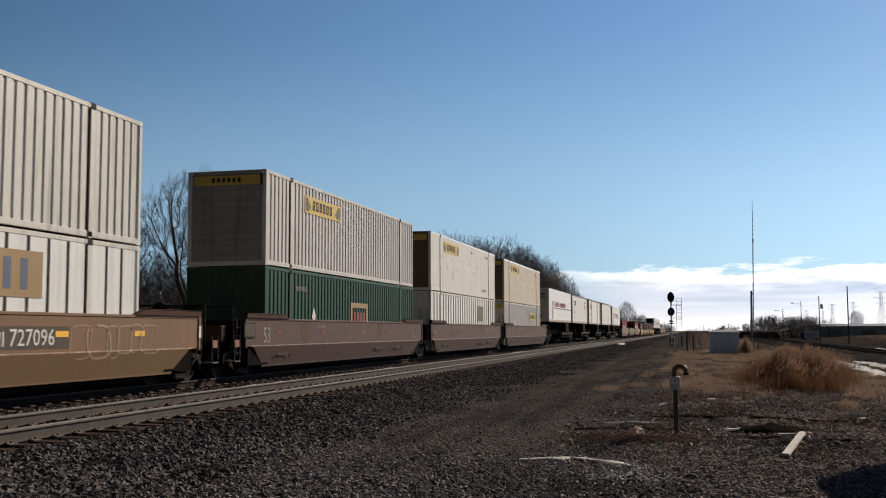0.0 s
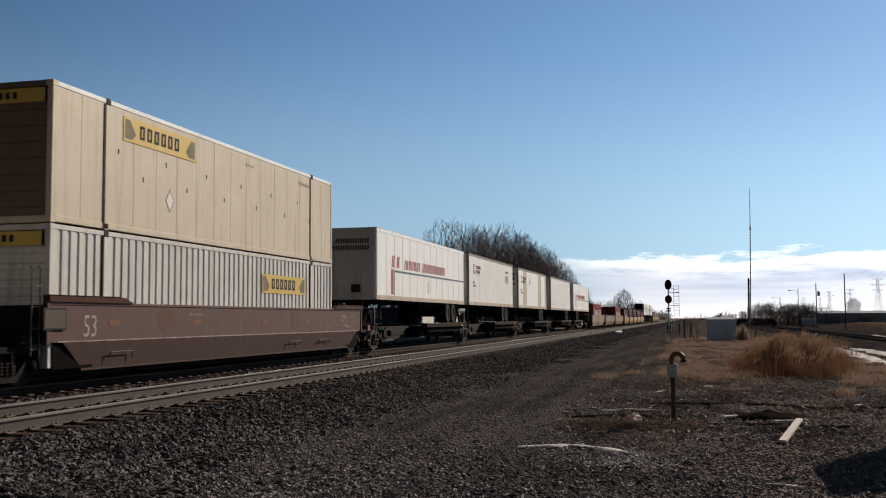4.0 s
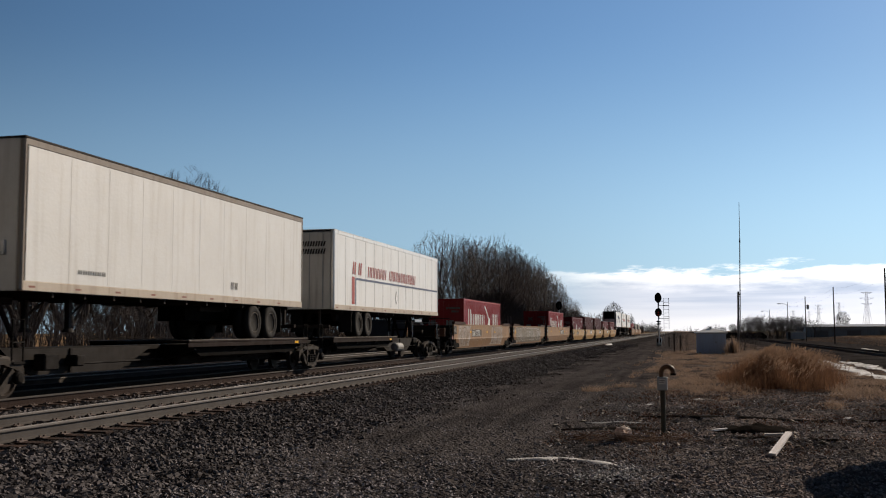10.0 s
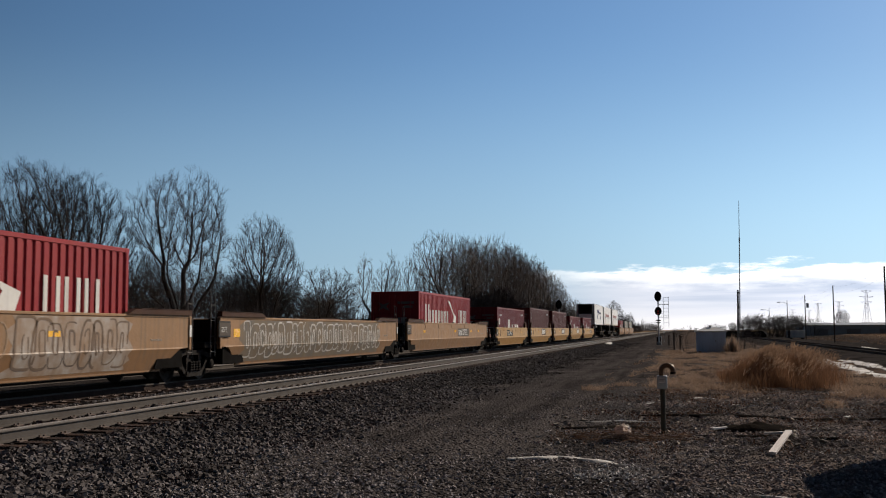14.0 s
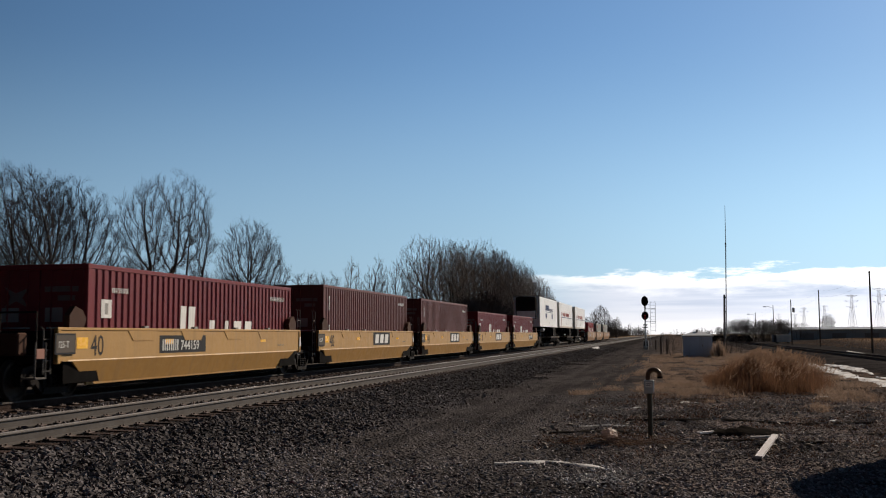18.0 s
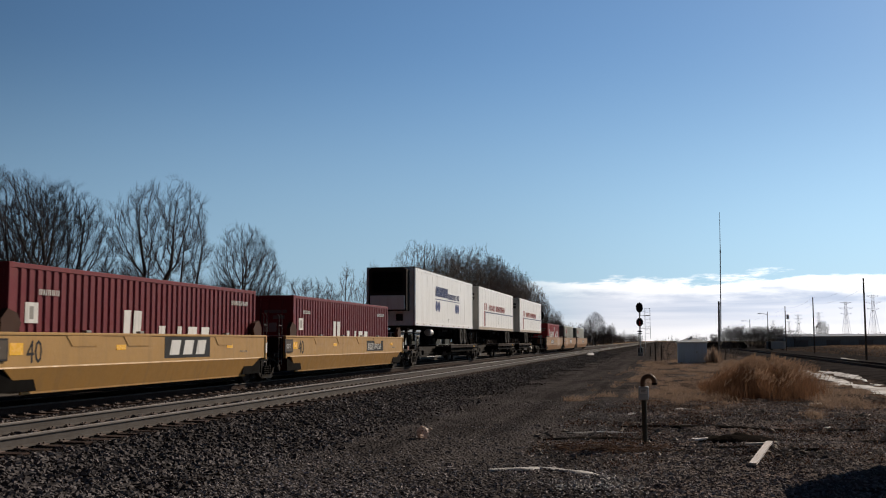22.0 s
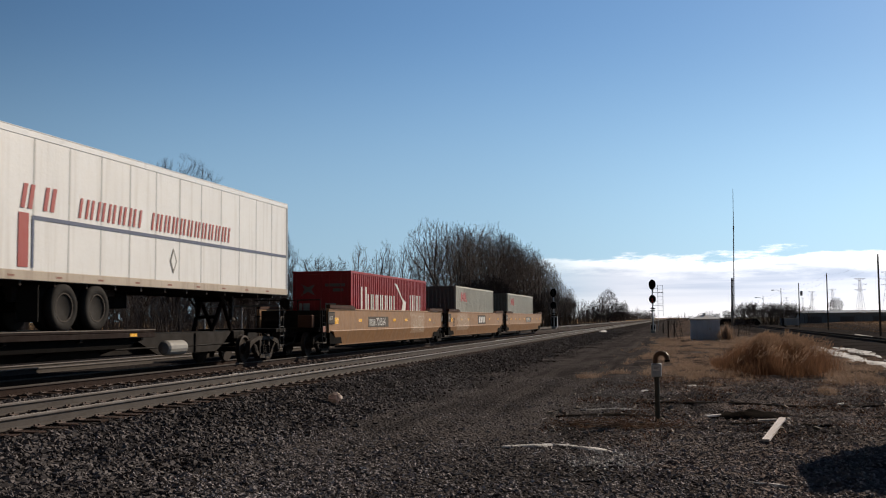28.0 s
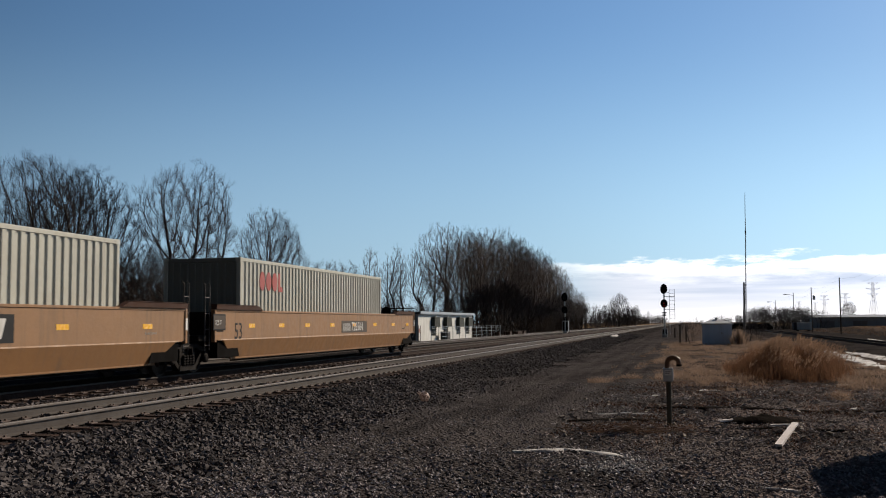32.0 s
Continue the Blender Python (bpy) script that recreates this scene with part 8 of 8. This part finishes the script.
def heap(x0, y0, w, d, tall, label, mat, seed, name="soil_mound"):
    b = Build()
    n, m = 22, 7
    for j in range(m + 1):
        f = j / m
        for i in range(n):
            a = 2 * math.pi * i / n
            q = 1 - f * 0.98
            rr = q * (1 + 0.3 * noise.noise((math.cos(a) * 1.5, math.sin(a) * 1.5, seed)))
            x, y = x0 + math.cos(a) * w * rr, y0 + math.sin(a) * d * rr
            zz = tall * (1 - q * q) * (1 + 0.7 * noise.noise((x * 4, y * 4, seed)))
            b.v.append((x, y, height(x, y) - 0.03 + (zz + 0.03 if j else 0)))
    for j in range(m):
        for i in range(n):
            k = (i + 1) % n
            b.f.append((j * n + i, j * n + k, (j + 1) * n + k, (j + 1) * n + i))
    b.f.append(tuple(m * n + i for i in range(n)))
    tagged(part(name, b, mat, smooth=True), label, "heap")


M_TAR = material("wet black soil and tar", (0.014, 0.0125, 0.012), 0.95, second=(0.028, 0.024, 0.021), spec=0.0, grain=10, amount=0.6, bump=0.03, bump_scale=9)
for k, line in enumerate((((-0.9, 21.5), (0.5, 21.8), (2.2, 21.4), (4.0, 21.7)), ((0.3, 17.4), (1.2, 17.6), (2.4, 17.2)), ((1.9, 19.2), (3.2, 19.5), (4.8, 19.1)), ((-2.2, 18.6), (-1.2, 18.9), (-0.2, 18.7)))):
    snow_patch("streak of damp black soil on rough ground", line, 0.2, 60 + k, 0.025, M_TAR, "soil_streak", "soil")
heap(1.25, 19.1, 0.85, 0.5, 0.13, "low heap of wet black soil and tar", M_TAR, 3)
stones("strewn_rubble", "pale rubble and stones strewn round the dark heap", 420, lambda r: (r.uniform(-2.5, 5.5), r.uniform(16, 27)), 0.045, 41,
       material("pale rubble", (0.34, 0.3, 0.26), 0.9, second=(0.16, 0.13, 0.11), grain=12, amount=0.6, island=0.5))

# ---- wind-blown bag ----
M_BAG = material("crumpled tan plastic film", (0.62, 0.52, 0.47), 0.5, second=(0.42, 0.32, 0.27), grain=12, amount=0.4, bump=0.006, bump_scale=18, through_light=0.4)


def bag():
    t = thing("plastic_bag", "crumpled pale tan plastic bag blown along the ground", "bag")
    b = Build()
    n, m = 18, 10
    for j in range(m + 1):
        f = j / m
        r0 = (0.03 + 0.16 * math.sin(math.pi * (0.08 + 0.8 * f))) * (1.0 if f < 0.85 else 0.75)
        for i in range(n):
            a = 2 * math.pi * i / n
            q = r0 * (1 + 0.35 * noise.noise((math.cos(a) * 2.2, math.sin(a) * 2.2, f * 5)) + 0.12 * math.sin(a * 7 + f * 6))
            b.v.append((q * math.cos(a), q * math.sin(a) * 0.8, -0.15 + 0.32 * f))
    for j in range(m):
        for i in range(n):
            k = (i + 1) % n
            b.f.append((j * n + i, j * n + k, (j + 1) * n + k, (j + 1) * n + i))
    b.f.append(tuple(reversed(range(n))))
    b.v = [(x * 0.72, y * 0.72, z * 0.72) for x, y, z in b.v]
    part("film", b, M_BAG, t)
    h = Build()
    for sx in (-1, 1):
        h.path([(sx * 0.07, 0.02, 0.15), (sx * 0.09, 0.03, 0.23), (sx * 0.03, 0.0, 0.27), (sx * 0.01, -0.02, 0.17)], 0.012, 6)
    h.v = [(x * 0.72, y * 0.72, z * 0.72) for x, y, z in h.v]
    part("handle_loop", h, M_BAG, t)
    return t


BAG = bag()

# ---- behind the train ----
M_BLOCK = paint("white painted block wall", (0.66, 0.66, 0.63), 0.7, amount=0.25, streaks=0.3)
M_DARKWALL = material("dark grey end wall", (0.09, 0.09, 0.095), 0.8, grain=5, amount=0.4)
M_LOUVRE = material("dark green-grey window louvres", (0.05, 0.055, 0.05), 0.7, grain=6, amount=0.4)


def relay_house():
    h = thing("relay_building", "long low white block building with four dark louvred windows", "building", at=pose(-25, 92.5, -0.48))
    L = 24.5
    cuts = ((5.0, 7.0), (10.2, 12.2), (16.2, 18.2), (21.0, 23.0))
    y = 0.0
    for a, e in cuts + ((L, L),):
        part("wall", Build().box(-0.25, 0, y, a, 0, 2.72), M_BLOCK, h)
        if a < L:
            part("wall_base", Build().box(-0.25, 0, a, e, 0, 0.55), M_BLOCK, h)
            part("lintel", Build().box(-0.25, 0, a, e, 2.45, 2.72), M_BLOCK, h)
            w = part("window", Build().box(-0.2, -0.12, a, e, 0.55, 2.45), M_DARKWALL, h)
            for k in range(8):
                zz = 0.7 + k * 0.22
                part("louvre", Build().box(-0.12, 0.06, a + 0.05, e - 0.05, zz, zz + 0.05), M_LOUVRE, w)
            part("hood", Build().plate(((a - 0.1, 1.5), (e + 0.3, 1.4), (e + 0.1, 2.42), (a, 2.42)), 0.0, 0.4), M_LOUVRE, w)
            part("lamp", Build().box(0.0, 0.3, (a + e) / 2 - 0.25, (a + e) / 2 + 0.25, 2.42, 2.52, 0.02), M_ROCKWHITE, w)
        y = e
    part("end_wall", Build().box(-5, -0.25, 0, 0.25, 0, 2.72), M_DARKWALL, h)
    part("end_wall", Build().box(-5, -0.25, L - 0.25, L, 0, 2.72), M_BLOCK, h)
    part("rear_wall", Build().box(-5.25, -5, 0, L, 0, 2.72), M_BLOCK, h)
    part("roof", Build().box(-5.4, 0.25, -0.2, L + 0.2, 2.72, 2.92, 0.02), M_DARKWALL, h)
    part("roof_edge", Build().box(0.25, 0.3, -0.2, L + 0.2, 2.7, 2.95), M_GALV, h)
    part("cooling_unit", Build().box(0.35, 1.1, 7.4, 8.7, 0, 0.95, 0.03), M_DARKWALL, h)


relay_house()


def chain_fence():
    f = thing("chain_fence", "low wire fence on thin steel posts", "fence", at=pose(-23.6, 92, -0.5))
    for i in range(13):
        part("post", Build().tube((0, i * 3.0, 0), (0, i * 3.0, 1.5), 0.03, 0.03, 6), M_GALV, f)
    for z in (0.1, 0.5, 0.9, 1.3, 1.48):
        part("rail", Build().tube((0, 0, z), (0, 36, z), 0.012, 0.012, 5), M_GALV, f)


chain_fence()
for i, (x, y, turn) in enumerate(((-20.9, 119, 4), (-20.6, 124, -3), (-21.0, 112, 8), (-20.7, 128.5, 2))):
    p = thing("tie_stack", "low stack of old dark timber ties", "timber stack", "stacks of old ties", at=pose(x, y, height(x, y), 0, 0, turn))
    for k in range(6):
        part("tie", Build().box(-0.5 + (k % 3) * 0.26, -0.27 + (k % 3) * 0.26, -1.3, 1.3, 0.24 * (k // 3), 0.24 * (k // 3) + 0.23, 0.015), M_TIE, p)

# ---- the yard side ----
M_SHED = paint("blue-grey corrugated shed wall", (0.28, 0.34, 0.4), 0.6, amount=0.3)
M_ROOFWHITE = paint("grey metal roof", (0.2, 0.205, 0.22), 0.5, amount=0.2)


def pole(x, y, tall, label, lamp=0, transformer=False):
    p = thing("utility_pole", label, "pole", "poles along the yard", at=pose(x, y, GROUND_Z))
    part("shaft", Build().tube((0, 0, -0.2), (0, 0, tall), 0.095, 0.065, 10), M_POLE, p)
    if lamp:
        for sgn in ((1, -1) if lamp == 2 else (-1,)):
            part("lamp_arm", Build().path(((0, 0, tall - 0.7), (sgn * 0.8, 0, tall - 0.35), (sgn * 1.5, 0, tall - 0.35)), 0.04, 6), M_GALV, p)
            part("lamp_head", Build().box(min(sgn * 1.4, sgn * 2.0), max(sgn * 1.4, sgn * 2.0), -0.15, 0.15, tall - 0.45, tall - 0.28, 0.04), M_GALV, p)
    if transformer:
        part("transformer", Build().turned((0.35, 0, tall - 1.9), (0, 0, 1), ((0, 0.1), (0.05, 0.19), (0.65, 0.19), (0.72, 0.1)), 12), M_GALV, p)


pole(18.3, 132, 7.15, "dark timber pole in dead grass")
pole(17.8, 157, 6.8, "dark timber pole with a grey transformer", transformer=True)
pole(21.6, 222, 7.8, "street lamp on a timber pole", lamp=1)
pole(21.2, 262, 7.0, "street lamp on a timber pole", lamp=1)
pole(17.2, 280, 5.7, "short dark timber pole")
pole(16.4, 320, 5.0, "short dark timber pole")
pole(16.3, 88.5, 6.9, "dark timber pole by the yard track")
pole(35, 150, 8.8, "tall dark timber pole")


# distance haze is put into the pylons' colour as a paler grey
M_PYLON = material("galvanised lattice paled for haze", (0.7, 0.71, 0.73), 0.6, amount=0.15)


def pylon(x, y, tall, turn):
    p = thing("power_pylon", "steel lattice power pylon, hazy in the distance", "pylon", "pylons", at=pose(x, y, -0.6, 0, 0, turn))
    leg = Build()
    w0, w1 = tall * 0.11, tall * 0.025
    for sx in (-1, 1):
        for sy in (-1, 1):
            leg.tube((sx * w0, sy * w0, 0), (sx * w1, sy * w1, tall * 0.72), 0.09, 0.08, 4)
            leg.tube((sx * w1, sy * w1, tall * 0.72), (sx * w1 * 0.7, sy * w1 * 0.7, tall), 0.1, 0.08, 4)
    part("leg", leg, M_PYLON, p)
    br = Build()
    for k in range(7):
        za, zb = tall * 0.1 * k, tall * 0.1 * (k + 1)
        wa, wb = w0 + (w1 - w0) * za / (tall * 0.72), w0 + (w1 - w0) * min(zb / (tall * 0.72), 1)
        for sy in (-1, 1):
            br.tube((-wa, sy * wa, za), (wb, sy * wb, zb), 0.06, 0.06, 4).tube((wa, sy * wa, za), (-wb, sy * wb, zb), 0.06, 0.06, 4)
    part("bracing", br, M_PYLON, p)
    for z, a in ((0.72, 0.13), (0.85, 0.17), (0.98, 0.13)):
        part("cross_arm", Build().tube((-tall * a, 0, tall * z), (tall * a, 0, tall * z), 0.1, 0.1, 4).tube((-tall * a, 0, tall * z), (0, 0, tall * (z - 0.05)), 0.08, 0.08, 4).tube((tall * a, 0, tall * z), (0, 0, tall * (z - 0.05)), 0.08, 0.08, 4), M_PYLON, p)


for x, y, h in ((100.6, 600, 23.4), (115, 600, 27), (121.8, 850, 24.1), (112.4, 900, 23.7), (139.9, 1200, 23.5), (117.3, 1150, 23.4)):
    pylon(x, y, h, 12)


def shed(x, y, w, d, tall, label, roof_h=0.8, name="warehouse"):
    s = thing(name, label, "building", at=pose(x, y, -0.55))
    for x0, x1, y0, y1, nm in ((-w / 2, w / 2, 0, 0.3, "front_wall"), (-w / 2, w / 2, d - 0.3, d, "rear_wall"), (-w / 2, -w / 2 + 0.3, 0.3, d - 0.3, "side_wall"), (w / 2 - 0.3, w / 2, 0.3, d - 0.3, "side_wall")):
        part(nm, Build().box(x0, x1, y0, y1, 0, tall), M_SHED if name == "warehouse" else M_HUTROOF, s)
    part("roof", Build().plate(((-0.4, tall), (d / 2, tall + roof_h), (d + 0.4, tall), (d + 0.4, tall + 0.12), (d / 2, tall + roof_h + 0.14), (-0.4, tall + 0.12)), -w / 2 - 0.4, w / 2 + 0.4), M_ROOFWHITE, s)
    n = int(w / 7) if name == "warehouse" else 0
    for k in range(n):
        xx = -w / 2 + (k + 0.5) * w / n
        part("bay_door", Build().box(xx - 1.6, xx + 1.6, -0.06, 0.0, 0, tall * 0.62), M_ROOFWHITE, s)
        part("bay_frame", Build().box(xx - 1.75, xx + 1.75, -0.08, -0.06, tall * 0.62, tall * 0.68), M_ROOFWHITE, s)


shed(59.5, 262, 60, 22, 2.65, "long low blue-grey warehouse with a dark roof", 0.6)


def box_trailer(x, y):
    """A short pale box trailer, parked by the yard track with its dark hitch end to one side."""
    t = thing("box_trailer", "small pale grey box trailer parked by the yard track", "trailer", at=pose(x, y, GROUND_Z))
    part("body", Build().box(-1.05, 1.25, 0, 4.2, 0.35, 1.55, 0.04), M_ROCKWHITE, t)
    part("roof", Build().box(-1.08, 1.28, -0.03, 4.23, 1.55, 1.6, 0.02), M_ROCKWHITE, t)
    part("side_door", Build().box(-0.75, 0.95, -0.03, 0, 0.42, 1.45, 0.01), M_HUTROOF, t)
    part("hitch_frame", Build().box(-1.5, -1.05, 0.3, 3.6, 0.3, 1.6, 0.03), M_DARKWALL, t, "dark front end")
    for sx in (-0.8, 1.0):
        for yy in (1.0, 2.9):
            part("wheel", Build().turned((sx, yy, 0.3), (1, 0, 0), ((-0.1, 0.2), (-0.1, 0.3), (0.1, 0.3), (0.1, 0.2)), 14), M_RUBBER, t)


box_trailer(18.7, 177)


def parked_car(x, y, turn, label):
    """A dark car seen far across the yard."""
    c = thing("car", label, "car", "cars by the yard", at=pose(x, y, GROUND_Z, 0, 0, turn))
    body = part("body", Build().plate(((-2.2, 0.3), (2.2, 0.3), (2.25, 0.75), (1.2, 0.9), (-2.1, 0.92)), -0.85, 0.85), M_UNDER, c)
    cabin = part("cabin", Build().plate(((-1.9, 0.9), (1.1, 0.9), (0.4, 1.42), (-1.5, 1.45)), -0.72, 0.72), M_UNDER, c)
    for sx in (-0.73, 0.72):
        part("window", Build().plate(((-1.6, 0.95), (0.8, 0.95), (0.3, 1.36), (-1.4, 1.38)), sx, sx + 0.01), M_BLACK, cabin)
    for sx in (-0.8, 0.8):
        for yy in (-1.4, 1.4):
            part("wheel", Build().turned((sx, yy, 0.32), (1, 0, 0), ((-0.1, 0.2), (-0.1, 0.32), (0.1, 0.32), (0.1, 0.2)), 14), M_RUBBER, c)


for x, y, turn in ((12.4, 211, 12), (14.6, 214, 80), (9.8, 216, 70)):
    parked_car(x, y, turn, "dark car parked across the yard")


def power_line():
    """Two sagging wires from pole to pole along the yard."""
    w = thing("power_line", "two thin black wires hung between the yard poles", "wire", at=pose(0, 0, 0))
    tops = ((16.3, 88.5, 6.3), (18.3, 132, 6.55), (17.8, 157, 6.2), (21.6, 222, 7.2), (21.2, 262, 6.4))
    for dz in (0.0, -0.7):
        for (xa, ya, za), (xb, yb_, zb) in zip(tops, tops[1:]):
            part("wire", Build().path([(xa + (xb - xa) * k / 10, ya + (yb_ - ya) * k / 10, za + (zb - za) * k / 10 + dz - 0.5 * (1 - (k / 5 - 1) ** 2)) for k in range(11)], 0.004, 4), M_BLACK, w)


power_line()


def shadow_caster():
    """Unseen truck, added beside the road to cast the shadow across the stones."""
    c = thing("shadow_truck", "unseen dark truck added to cast a shadow on the gravel", "truck", at=pose(5.62, 15.95, GROUND_Z, 0, 0, -90))
    M_CAR = material("dark blue truck paint", (0.03, 0.04, 0.07), 0.35, grain=20, amount=0.1, spec=0.5)
    part("body", Build().plate(((-1.05, 0.7), (1.05, 0.7), (1.05, 2.4), (0.98, 2.65), (0.7, 2.75), (-0.7, 2.75), (-0.98, 2.65), (-1.05, 2.4)), -1.7, 1.9, "y"), M_CAR, c)
    cab = part("cab", Build().plate(((1.95, 0.5), (3.6, 0.5), (3.65, 1.1), (3.1, 1.25), (2.8, 1.95), (1.95, 2.0)), -0.95, 0.95), M_CAR, c)
    for side in (-1, 1):
        part("side_window", Build().plate(((2.1, 1.3), (2.95, 1.3), (2.72, 1.85), (2.1, 1.88)), min(side * 0.95, side * 0.96), max(side * 0.95, side * 0.96)), M_BLACK, cab)
        for y in (-1.0, 2.9):
            w = part("wheel", Build().turned((side * 0.85, y, 0.38), (side, 0, 0), ((-0.12, 0.2), (-0.12, 0.38), (0.12, 0.38), (0.14, 0.24)), 20), M_RUBBER, c)
            part("rim", Build().turned((side * 0.99, y, 0.38), (side, 0, 0), ((0, 0.22), (0.015, 0.2), (0.02, 0.0)), 16), M_ALU, w)
    part("chassis", Build().box(-0.45, 0.45, -1.7, 3.4, 0.45, 0.7, 0.02), M_UNDER, c)


shadow_caster()


# ---- what moves ----
def motions():
    # the whole train rolls by at one steady speed
    for ob, s, z in MOVING:
        walk(ob, [(t, pose(TRAIN_X, s - SPEED * t, z)) for t in (0, 8, 16, 24, 32)])
    # axles turn while their car is near enough to see them
    for ob, dy, s in WHEELS:
        a, e = max(frame(0), frame((s - 42) / SPEED)), min(frame(32), frame((s - 8) / SPEED))
        rows, n = [], 0
        for f in range(a, e + 1):
            t = (f - 1) / FPS
            rows.append((t, pose(0, dy, 0.42, math.degrees(SPEED * n / FPS / 0.42))))
            n += 1
        if len(rows) > 1:
            if rows[0][0] > 0.02:
                rows.insert(0, (0, rows[0][1]))
            if rows[-1][0] < 31.98:
                rows.append((32, rows[-1][1]))
            walk(ob, rows)
    # the bag lies still, then tumbles over the road, up the shoulder and back
    hops = ((0, -0.99, 17.02), (19.3, -1.03, 17.27), (19.5, -1.07, 17.51), (19.8, -1.32, 17.74), (20.1, -1.60, 17.85), (20.4, -1.94, 17.97),
            (20.7, -2.31, 17.95), (21, -2.73, 17.78), (21.3, -3.24, 17.88), (21.6, -3.77, 18.18), (21.9, -4.26, 18.29), (22.2, -4.72, 18.45),
            (22.5, -5.15, 18.72), (22.8, -5.41, 18.56), (23.1, -5.56, 18.21), (23.4, -5.92, 18.46), (23.7, -6.28, 18.88), (24, -6.43, 18.94),
            (24.3, -6.51, 18.84), (24.6, -6.60, 18.73), (25, -6.74, 18.62), (25.4, -6.94, 18.80), (25.8, -7.14, 19.21), (26.2, -7.22, 19.49),
            (26.5, -7.08, 19.64), (28.5, -6.78, 19.79), (29, -6.61, 19.92), (29.5, -6.58, 20.07), (30, -6.54, 20.20), (30.4, -6.41, 20.33),
            (30.8, -6.16, 20.55), (31.2, -5.96, 20.89), (31.6, -5.90, 21.46), (32, -5.85, 22.19))
    rows, turn = [], 0.0
    for i, (t, x, y) in enumerate(hops):
        if i > 1:
            turn += 48 if t < 26 else 30
        lift = 0.1 + (0.05 if i > 2 and i % 2 else 0.0)
        rows.append((t, pose(x, y, height(x, y) + lift, 70 + turn * 0.8, 12 * math.sin(i), 30 + turn)))
    walk(BAG, rows)


motions()
